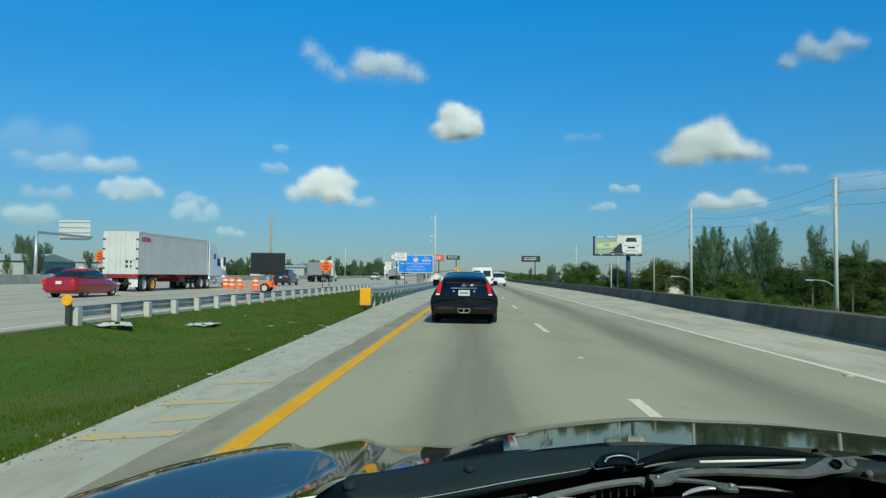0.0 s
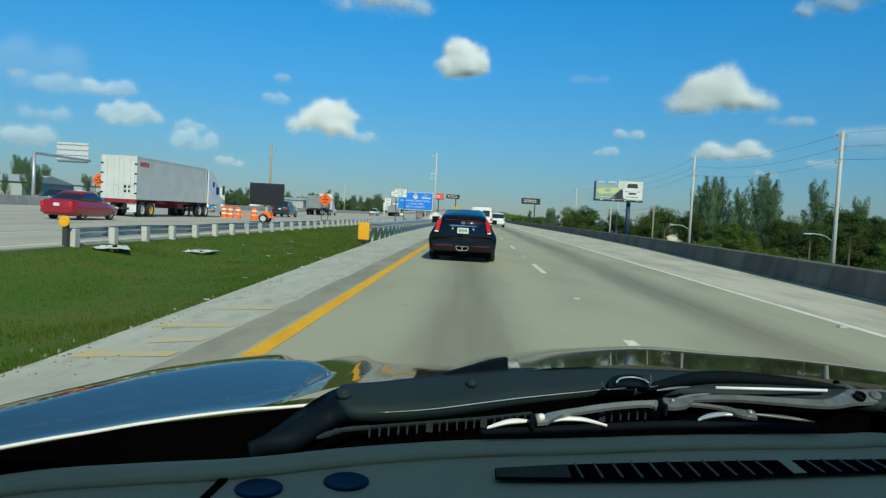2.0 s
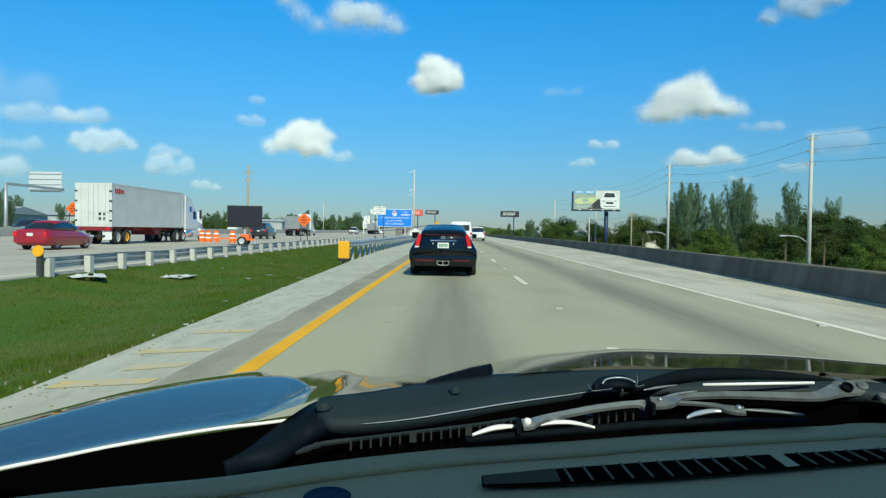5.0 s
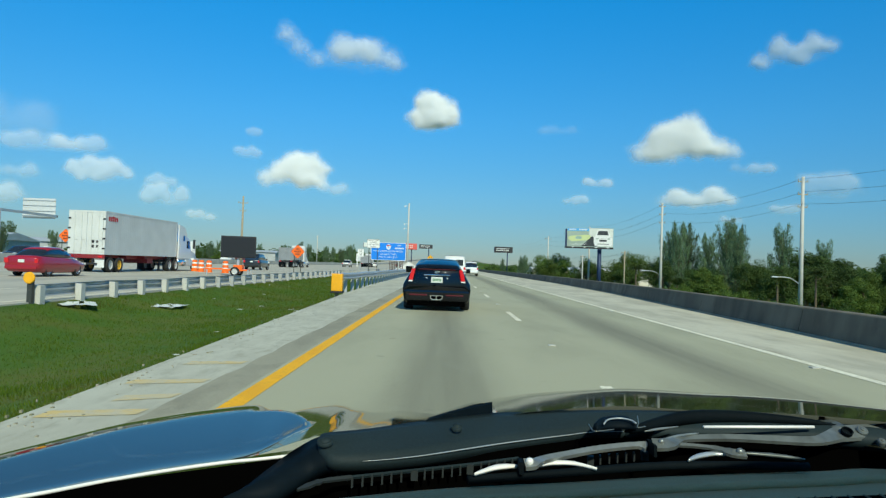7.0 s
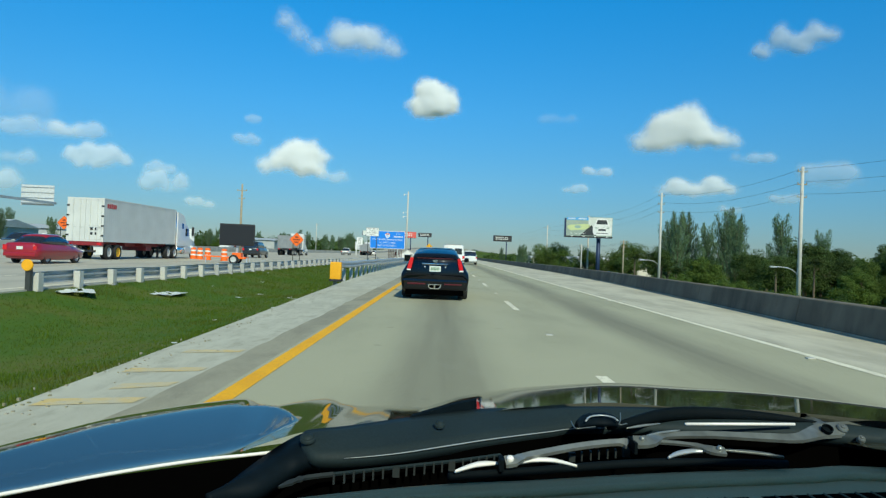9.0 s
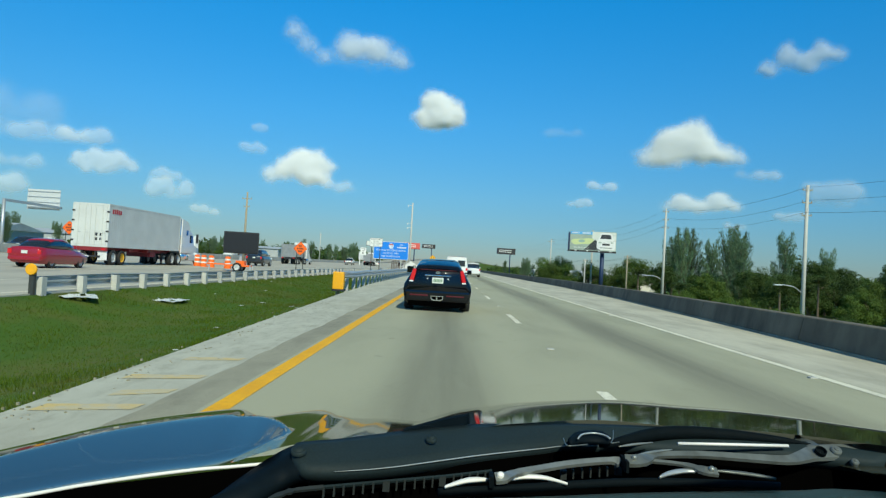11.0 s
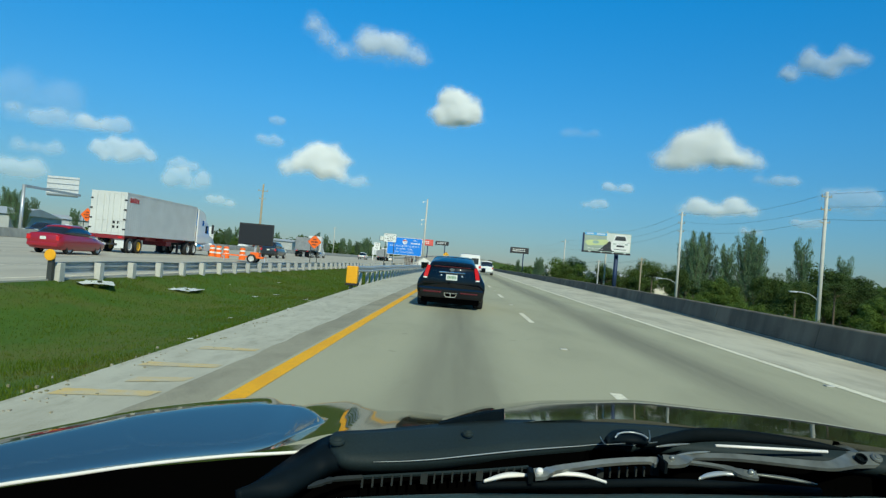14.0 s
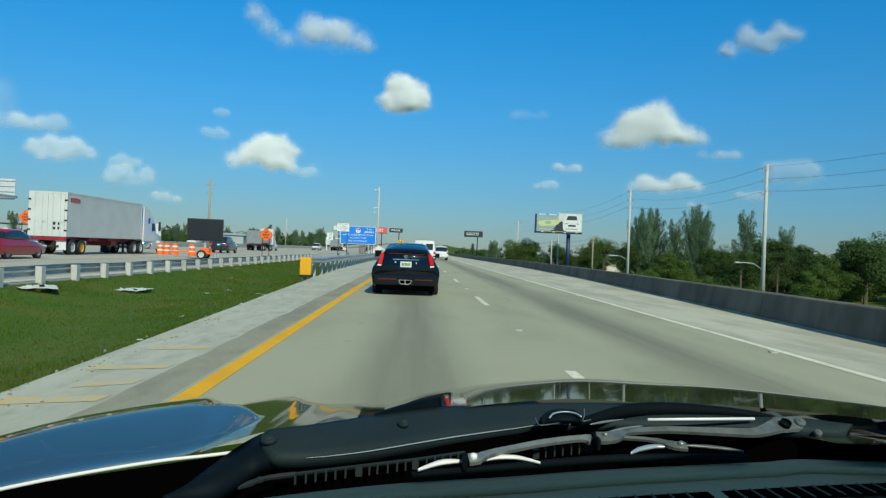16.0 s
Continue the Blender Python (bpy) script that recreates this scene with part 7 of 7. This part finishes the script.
# loose grit and dry clods along the shoulder's ragged edge
bm = bmesh.new()
rng = random.Random(21)
for k in range(260):
    y = 4.5 + 40 * rng.random() ** 1.6
    x = grass_edge_x(y) + rng.gauss(0.12, 0.16)
    s = rng.uniform(.003, .012)
    box(bm, x - s, x + s, y - s * rng.uniform(.6, 1.4), y + s, -.02, s * .6 - .004, m=None)
tagged(mesh_object("grit", bm, M_SAND), "loose grit and dry clods along the shoulder edge", "grit", kind="stuff")


# ---------------------------------------------------------------- trees
def leaf_material(name, col, tip, spread=0.55):
    m = bpy.data.materials.new(name)
    m.use_nodes = True
    nt = m.node_tree
    b = nt.nodes["Principled BSDF"]
    b.inputs["Roughness"].default_value = 0.65
    b.inputs["Specular IOR Level"].default_value = 0.25
    geo = nt.nodes.new("ShaderNodeNewGeometry")
    info = nt.nodes.new("ShaderNodeObjectInfo")
    c = mix_node(nt, geo.outputs["Random Per Island"], col, tip)
    sc = nt.nodes.new("ShaderNodeVectorMath")
    sc.operation = "SCALE"
    nt.links.new(c, sc.inputs[0])
    nt.links.new(math_node(nt, "MULTIPLY_ADD", info.outputs["Random"], spread, 1 - spread / 2), sc.inputs["Scale"])
    nt.links.new(sc.outputs[0], b.inputs["Base Color"])
    lit = nt.nodes.new("ShaderNodeBsdfTranslucent")
    nt.links.new(sc.outputs[0], lit.inputs["Color"])
    both = nt.nodes.new("ShaderNodeMixShader")
    both.inputs[0].default_value = 0.4
    nt.links.new(b.outputs[0], both.inputs[1])
    nt.links.new(lit.outputs[0], both.inputs[2])
    nt.links.new(both.outputs[0], nt.nodes["Material Output"].inputs["Surface"])
    return m


M_LEAF = leaf_material("broad_leaves", (0.072, 0.125, 0.022), (0.135, 0.20, 0.036))
M_LEAF_DARK = leaf_material("dark_leaves", (0.055, 0.098, 0.022), (0.092, 0.145, 0.036))
M_NEEDLE = leaf_material("feathery_foliage", (0.10, 0.165, 0.085), (0.16, 0.24, 0.12))
M_PALM = leaf_material("palm_fronds", (0.045, 0.075, 0.015), (0.11, 0.14, 0.04))
M_GRASS = leaf_material("grass_blades", (0.054, 0.102, 0.006), (0.138, 0.200, 0.013), 0.0)
grass_nt = M_GRASS.node_tree
grass_bsdf = grass_nt.nodes["Principled BSDF"]
grass_col = grass_bsdf.inputs["Base Color"].links[0].from_socket
dry = noise_node(grass_nt, grass_nt.nodes.new("ShaderNodeTexCoord").outputs["Object"], 0.45, 4)
grass_nt.links.new(mix_node(grass_nt, math_node(grass_nt, "MULTIPLY", smooth_node(grass_nt, dry, 0.48, 0.68), 0.55), grass_col, (0.13, 0.105, 0.03)), grass_bsdf.inputs["Base Color"])
M_BARK = mat("bark", (0.13, 0.10, 0.07), 0.9, var=0.3, scale=3, fine=20)


def quads_mesh(name, centres, normals, ups, w, h, material, bent=0.0):
    """Many small four-sided leaves as one mesh."""
    n = len(centres)
    side = np.cross(ups, normals)
    side /= np.linalg.norm(side, axis=1)[:, None] + 1e-9
    up = np.cross(normals, side)
    a = centres - side * w[:, None] * 0.5
    b = centres + side * w[:, None] * 0.5
    top = up * h[:, None]
    co = np.stack([a, b, b * 0.6 + a * 0.4 + top + normals * bent * h[:, None], a * 0.6 + b * 0.4 + top + normals * bent * h[:, None]], 1).reshape(-1, 3)
    me = bpy.data.meshes.new(name)
    me.vertices.add(4 * n)
    me.vertices.foreach_set("co", co.astype(np.float32).ravel())
    me.loops.add(4 * n)
    me.loops.foreach_set("vertex_index", np.arange(4 * n, dtype=np.int32))
    me.polygons.add(n)
    me.polygons.foreach_set("loop_start", np.arange(0, 4 * n, 4, dtype=np.int32))
    me.update(calc_edges=True)
    me.materials.append(material)
    return me


def unit_vectors(rs, n):
    v = rs.normal(size=(n, 3))
    return v / np.linalg.norm(v, axis=1)[:, None]


def broad_tree(seed, height, width, leaf=0.20, count=13500, material=None, flat=0.75):
    """Trunk, limbs and a crown of many leaves gathered in uneven clumps."""
    rs = np.random.RandomState(seed)
    root = empty("tree", label="leafy green broadleaf tree beyond the parapet", category="tree", group="roadside trees")
    bm = bmesh.new()
    tube(bm, (0, 0, -0.4), (0.1, 0, height * 0.45), 0.035 * height, 0.02 * height, 8)
    clumps = []
    k = 32
    for i in range(k):
        d = unit_vectors(rs, 1)[0]
        r = rs.uniform(0.45, 1.0)
        c = np.array([d[0] * r * width * 0.42, d[1] * r * width * 0.42, height * 0.52 + d[2] * r * height * 0.44])
        clumps.append((c, rs.uniform(0.10, 0.19) * width))
        if i % 4 == 0:
            tube(bm, (0.05, 0, height * rs.uniform(0.25, 0.45)), tuple(c), 0.012 * height, 0.004 * height, 5)
    part("trunk", bm, M_BARK, root)
    per = count // k
    cs, ns = [], []
    for c, r in clumps:
        d = unit_vectors(rs, per)
        rad = r * (0.55 + 0.5 * rs.rand(per))[:, None]
        cs.append(c + d * rad * np.array([1, 1, 0.75]))
        ns.append(d + 0.7 * unit_vectors(rs, per) + np.array([0, 0, 0.5]))
    cs, ns = np.concatenate(cs), np.concatenate(ns)
    ns /= np.linalg.norm(ns, axis=1)[:, None]
    me = quads_mesh("crown", cs, ns, unit_vectors(rs, len(cs)), leaf * rs.uniform(0.6, 1.3, len(cs)), leaf * rs.uniform(0.6, 1.3, len(cs)), material or M_LEAF)
    crown = new("crown", me)
    crown.parent = root
    return root


def feather_tree(seed, height, width, count=6000):
    """A tall open tree of many upswept feathery plumes with gaps between them, like an ironwood."""
    rs = np.random.RandomState(seed)
    root = empty("feathery_tree", label="tall feathery ironwood tree with thin upswept tops", category="tree", group="roadside trees")
    bm = bmesh.new()
    tube(bm, (0, 0, -0.4), (0.2, 0, height * 0.85), 0.016 * height, 0.004 * height, 7)
    cs, ns, us = [], [], []
    plumes = 26
    for i in range(plumes):
        a = 2.4 * i + rs.uniform(-.4, .4)
        f0 = 0.08 + 0.6 * (i / plumes) + rs.uniform(-.04, .04)
        out = width * (0.50 - 0.30 * i / plumes) * rs.uniform(0.55, 1.1)
        top = height * min(1.0, f0 + rs.uniform(0.22, 0.42))
        base = np.array([0.1, 0, height * f0])
        tip = np.array([math.cos(a) * out, math.sin(a) * out, top])
        mid = (base + tip) / 2 + np.array([math.cos(a), math.sin(a), -0.6]) * out * 0.16
        tube(bm, tuple(base), tuple(mid), 0.005 * height, 0.003 * height, 5)
        tube(bm, tuple(mid), tuple(tip), 0.003 * height, 0.0012 * height, 5)
        per = count // plumes
        f = rs.rand(per) ** 0.85
        p = ((1 - f) ** 2)[:, None] * base + (2 * f * (1 - f))[:, None] * mid + (f ** 2)[:, None] * tip
        spread = 0.055 * width * (0.25 + np.sin(math.pi * np.clip(f * 0.95, 0, 1)) * 0.9)
        cs.append(p + rs.normal(size=(per, 3)) * spread[:, None] * np.array([1, 1, 0.8]))
        ns.append(unit_vectors(rs, per) * np.array([1, 1, 0.3]))
        d = (tip - base) / np.linalg.norm(tip - base)
        us.append(d + np.array([0, 0, 0.55]) + 0.45 * unit_vectors(rs, per))
    part("trunk", bm, M_BARK, root)
    cs, ns, us = np.concatenate(cs), np.concatenate(ns), np.concatenate(us)
    ns /= np.linalg.norm(ns, axis=1)[:, None]
    me = quads_mesh("crown", cs, ns, us, 0.008 * height * rs.uniform(0.5, 1.0, len(cs)), 0.042 * height * rs.uniform(0.5, 1.2, len(cs)), M_NEEDLE)
    crown = new("crown", me)
    crown.parent = root
    return root


def palm(seed, height):
    rs = np.random.RandomState(seed)
    root = empty("palm_tree", label="palm tree with a round head of fronds", category="tree", group="roadside trees")
    bm = bmesh.new()
    tube(bm, (0, 0, -.3), (0.1, 0, height), .17, .13, 8)
    part("trunk", bm, M_BARK, root)
    cs, ns, us, hs = [], [], [], []
    for i in range(26):
        a, e = rs.uniform(0, 2 * math.pi), rs.uniform(-0.7, 1.2)
        d = np.array([math.cos(a) * math.cos(e), math.sin(a) * math.cos(e), math.sin(e)])
        for k in range(14):
            f = (k + 1) / 14
            p = np.array([0.1, 0, height]) + d * 2.1 * f - np.array([0, 0, 0.9 * f * f])
            for s in (-1, 1):
                cs.append(p)
                us.append(np.cross(d, (0, 0, 1)) * s + d * 0.5 - np.array([0, 0, 0.35]))
                ns.append(np.array([0, 0, 1.0]) + 0.4 * rs.normal(size=3))
                hs.append(0.65 * (1 - 0.5 * f))
    ns = np.array(ns)
    ns /= np.linalg.norm(ns, axis=1)[:, None]
    me = quads_mesh("fronds", np.array(cs), ns, np.array(us), np.full(len(cs), .09), np.array(hs), M_PALM)
    fr = new("fronds", me)
    fr.parent = root
    return root


BROAD = [broad_tree(11, 9.5, 11.5), broad_tree(12, 9.0, 9.0), broad_tree(13, 10.5, 10.0, material=M_LEAF_DARK), broad_tree(14, 8.0, 9.5, material=M_LEAF_DARK), broad_tree(15, 7.0, 8.0)]
FEATHER = [feather_tree(21, 17.5, 7.5), feather_tree(22, 16.0, 6.5), feather_tree(23, 17.0, 8.0)]
PALMS = [palm(31, 6.0), palm(32, 5.0)]


PLACED = set()


def put(ob, x, y, z, scale=1.0, turn=0.0):
    ob.matrix_basis = pose(x, y, z, 0, 0, turn) @ Matrix.Scale(scale, 4)
    return ob


def plant(kind, x, y, z, scale=1.0, turn=0.0):
    """The first of each kind is the pattern itself; the others are copies."""
    if kind.name not in PLACED:
        PLACED.add(kind.name)
        return put(kind, x, y, z, scale, turn)
    return copy_thing(kind, pose(x, y, z, 0, 0, turn) @ Matrix.Scale(scale, 4))


rng = random.Random(77)
plant(BROAD[0], 24.5, 159.0, PZ, 1.0, 20)
plant(BROAD[1], 22.0, 152.0, PZ, 0.85, 70)
plant(BROAD[0], 47.0, 176.0, PZ, 1.15, 140)
plant(BROAD[1], 42.0, 170.0, PZ, 1.0, 200)
for x, y, s in ((50, 150, 1.0), (55, 158, .95), (61, 150, 1.02), (66, 160, 1.0), (58, 141, .85), (72, 150, 1.0), (79, 146, .8), (53, 168, .9), (57, 151, .85)):
    plant(FEATHER[rng.randrange(3)], x + rng.uniform(-1, 1), y, PZ, s, rng.uniform(0, 360))
for x, y, s, k in ((32, 165, .8, 2), (36, 172, .9, 3), (29, 172, .7, 2), (40, 158, .85, 3), (45, 142, .95, 2), (51, 136, .9, 3), (57, 130, 1.0, 2), (63, 138, 1.0, 3), (48, 120, .85, 4), (55, 114, .9, 3), (61, 118, 1.0, 2), (68, 124, 1.05, 3),
                   (74, 130, 1.0, 2), (80, 122, 1.1, 3), (70, 106, 1.0, 2), (64, 98, .95, 3), (58, 92, .8, 1), (76, 98, 1.1, 2), (84, 106, 1.1, 3), (92, 114, 1.1, 2), (50, 84, .62, 4), (57, 76, .66, 1), (66, 84, .85, 3), (75, 80, .9, 2), (62, 66, .7, 3),
                   (72, 66, .8, 2), (84, 74, .95, 3), (90, 90, 1.0, 2), (52, 60, .6, 4), (80, 55, .8, 3), (58, 48, .6, 1), (70, 44, .7, 2), (52, 30, .6, 3), (64, 24, .7, 2)):
    plant(BROAD[k], x + rng.uniform(-2, 2), y + rng.uniform(-3, 3), PZ, s * rng.uniform(1.0, 1.3) * (0.85 if y > 128 and x < 60 else 1.08), rng.uniform(0, 360))
for k, (x, y) in enumerate(((55, 104), (46, 97), (38, 140))):
    plant(PALMS[k % 2], x, y, PZ, 1.0, rng.uniform(0, 360))
# undergrowth below the embankment
for k in range(70):
    y = rng.uniform(40, 185)
    x = rng.uniform(19, 46) + max(0, 60 - y) * .3
    plant(BROAD[rng.randrange(5)], x, y, PZ - .8, rng.uniform(.34, .5), rng.uniform(0, 360))
for k in range(30):
    plant(BROAD[rng.randrange(2, 5)], rng.uniform(62, 105), rng.uniform(60, 175), PZ - .8, rng.uniform(.9, 1.2), rng.uniform(0, 360))
# lower scrub and trees on towards the flyover
for k in range(46):
    y = rng.uniform(185, 470)
    x = rng.uniform(16, 40) + bend(y) + (rng.uniform(0, 60) if rng.random() < .35 else 0)
    plant(BROAD[rng.randrange(5)], x, y, PZ - .6, rng.uniform(.30, .62), rng.uniform(0, 360))
for k in range(12):
    y = rng.uniform(300, 520)
    plant(FEATHER[rng.randrange(3)], rng.uniform(26, 70) + bend(y), y, PZ - .6, rng.uniform(.5, .8), rng.uniform(0, 360))
# beyond the oncoming carriageway
for k in range(120):
    y = rng.uniform(140, 560)
    x = -72 - rng.uniform(0, 55) - (y - 140) * 0.12
    if rng.random() < .3:
        plant(FEATHER[rng.randrange(3)], x, y, -.5, rng.uniform(.32, .62), rng.uniform(0, 360))
    else:
        plant(BROAD[rng.randrange(5)], x, y, -.5, rng.uniform(.35, .75), rng.uniform(0, 360))
for x, y, s in ((-175, 262, .9), (-181, 268, 1.0), (-187, 262, .95), (-193, 270, .9), (-168, 266, .8), (-200, 262, .85)):
    plant(FEATHER[rng.randrange(3)], x, y, -.5, s, rng.uniform(0, 360))
for k in range(16):
    y = rng.uniform(420, 560)
    plant(FEATHER[rng.randrange(3)], rng.uniform(-130, -62), y, -.5, rng.uniform(.6, .9), rng.uniform(0, 360))


# distant woods
def woods(name, spots, seed, label):
    rs = np.random.RandomState(seed)
    cs, ns = [], []
    for x, y, z, w, h in spots:
        n = 110
        d = unit_vectors(rs, n)
        cs.append(np.array([x, y, z + h * .5]) + d * np.array([w * .5, w * .5, h * .5]) * (0.6 + 0.45 * rs.rand(n))[:, None])
        ns.append(d + 0.6 * unit_vectors(rs, n))
    cs, ns = np.concatenate(cs), np.concatenate(ns)
    ns /= np.linalg.norm(ns, axis=1)[:, None]
    me = quads_mesh(name, cs, ns, unit_vectors(rs, len(cs)), rs.uniform(1.2, 2.8, len(cs)), rs.uniform(1.2, 2.8, len(cs)), M_LEAF_DARK)
    ob = new(name, me)
    return tagged(ob, label, "woods", kind="stuff")


spots = []
for k in range(330):
    y = rng.uniform(560, 1250)
    side = rng.random()
    x = rng.uniform(60, 900) if side < .5 else rng.uniform(-900, -90)
    spots.append((x, y, -4.5 if x > 0 else -1.0, rng.uniform(10, 22), rng.uniform(6, 13)))
for k in range(170):
    spots.append((rng.uniform(-700, -75), rng.uniform(560, 900), -1.0, rng.uniform(12, 20), rng.uniform(9, 15)))
for k in range(120):
    spots.append((rng.uniform(-420, -150), rng.uniform(300, 620), -1.0, rng.uniform(9, 16), rng.uniform(4, 9)))
for k in range(120):
    spots.append((rng.uniform(95, 420), rng.uniform(60, 560), -5.0, rng.uniform(9, 16), rng.uniform(7, 12)))
woods("far_woods", spots, 3, "hazy dark green belt of distant trees")

# ---------------------------------------------------------------- grass in the median
rs = np.random.RandomState(9)
n = 90000
u = rs.rand(n)
gy_ = 3.2 + 62 * u ** 1.9
gx_ = np.array([grass_edge_x(v) for v in gy_]) + 0.10 - rs.rand(n) ** 1.25 * (6.6 + (gy_ - 3) * 0.0)
tuft = np.array([noise.noise((x * .9, y * .55, 0.0)) for x, y in zip(gx_, gy_)])
edge_w = np.array([noise.noise((3.0, y * 1.7, 0.0)) for y in gy_]) * 0.12
keep = (gx_ > -10.0) & (gx_ < np.array([grass_edge_x(v) for v in gy_]) + 0.05 + edge_w)
gx_, gy_, tuft = gx_[keep], gy_[keep], tuft[keep]
gz_ = np.array([ground_height(min(x, -3.05), y) for x, y in zip(gx_, gy_)])
m = len(gx_)
far_scale = 0.7 + gy_ / 28
hgt = (0.018 + 0.03 * rs.rand(m) + 0.055 * np.clip(tuft, 0, 1)) * np.minimum(far_scale, 1.5)
lean = unit_vectors(rs, m) * np.array([.55, .55, 0]) + np.array([0, 0, 1.0])
norm = unit_vectors(rs, m) * np.array([1, 1, .2]) + np.array([0, -.4, .3])
norm /= np.linalg.norm(norm, axis=1)[:, None]
me = quads_mesh("grass", np.stack([gx_, gy_, gz_ - .01], 1), norm, lean, 0.012 * far_scale * rs.uniform(.7, 1.6, m), hgt, M_GRASS, 0.3)
tagged(new("grass", me), "uneven mown grass with taller tufts along the shoulder edge", "grass", kind="stuff")


# ---------------------------------------------------------------- buildings
M_STUCCO = mat("cream_stucco", (0.62, 0.57, 0.46), 0.85, var=0.12, scale=.6, fine=12)
M_ROOF_GREY = mat("pale_vault_roof", (0.52, 0.53, 0.53), 0.5, 0.2, var=0.12, scale=.7)
M_AWNING = mat("blue_awning", (0.05, 0.24, 0.55), 0.7, var=0.1)
M_SHED = mat("grey_shed_cladding", (0.42, 0.43, 0.43), 0.6, var=0.15, scale=.3)
M_SHED_ROOF = mat("pale_shed_roof", (0.50, 0.51, 0.50), 0.5, 0.2, var=0.15, scale=.2)


def town_house(x, y, turn, arch=True):
    root = empty("town_house", pose(x, y, -5.2, 0, 0, turn), "cream stucco house with arched roof and blue awnings", "house", "row of houses")
    walls = part("wall", boxes((-5, 5, 0, 9, 0, 5.6)), M_STUCCO, root)
    if arch:
        bm = bmesh.new()
        prism(bm, [(-3.2, 5.6)] + [(-3.2 * math.cos(t), 5.6 + 2.0 * math.sin(t)) for t in [k * math.pi / 10 for k in range(1, 10)]] + [(3.2, 5.6)], -.4, 9.0)
        part("roof", bm, M_ROOF_GREY, root)
    else:
        part("roof", boxes((-5.2, 5.2, -.2, 9.2, 5.6, 6.1), (-5, -4, .1, 1.0, 6.1, 7.0), (4, 5, .1, 1.0, 6.1, 7.0)), M_STUCCO, root)
    part("pier", boxes((-5.4, -4.4, -.9, 0, 0, 6.4)), M_STUCCO, root)
    part("pier", boxes((4.4, 5.4, -.9, 0, 0, 6.4)), M_STUCCO, root)
    for xx in (-2.4, 2.4):
        win = part("window", boxes((xx - 1.3, xx + 1.3, -.06, .05, 2.7, 4.6)), M_GLASS_DARK, root)
        part("frame", boxes((xx - 1.4, xx + 1.4, -.1, 0, 4.6, 4.75), (xx - 1.4, xx + 1.4, -.12, 0, 2.55, 2.7)), M_SIGN_WHITE, win)
        bm = bmesh.new()
        prism(bm, [(-1.3, 2.55), (-.05, 3.2), (-.05, 2.55)], xx - 1.5, xx + 1.5, "x")
        part("awning", bm, M_AWNING, root)
        part("door", boxes((xx - .6, xx + .6, -.05, .05, 0, 2.2)), M_SIGN_WHITE, root)
    return root


for k in range(15):
    y = 208 + 15.5 * k
    town_house(50 + bend(y) + 5 * math.sin(k * 1.7), y, -62 + 6 * math.sin(k * 2.1), k % 3 != 1)


def shed(x, y, w, d, h, label, turn=0):
    root = empty("shed", pose(x, y, -0.5, 0, 0, turn), label, "industrial building", "low industrial buildings")
    part("wall", boxes((-w / 2, w / 2, 0, d, 0, h)), M_SHED, root)
    bm = bmesh.new()
    prism(bm, [(-.6, h), (d + .6, h), (d / 2, h + d * .07)], -w / 2 - .5, w / 2 + .5, "x")
    part("roof", bm, M_SHED_ROOF, root)
    for k in range(int(w / 9)):
        xx = -w / 2 + 5 + 9 * k
        part("loading_door", boxes((xx - 1.7, xx + 1.7, -.08, .05, 0, min(3.4, h - .6))), M_SIGN_WHITE if k % 3 else M_DARK_METAL, root)
    return root


shed(-148, 165, 70, 30, 4.4, "long low grey industrial building with pale roof", 8)
shed(-120, 225, 46, 22, 5.0, "low pale warehouse behind the carriageway", 5)
shed(-205, 330, 60, 26, 6.5, "distant pale warehouse behind trees", 0)
shed(-95, 330, 26, 16, 5.0, "small pale warehouse behind the trees", 5)
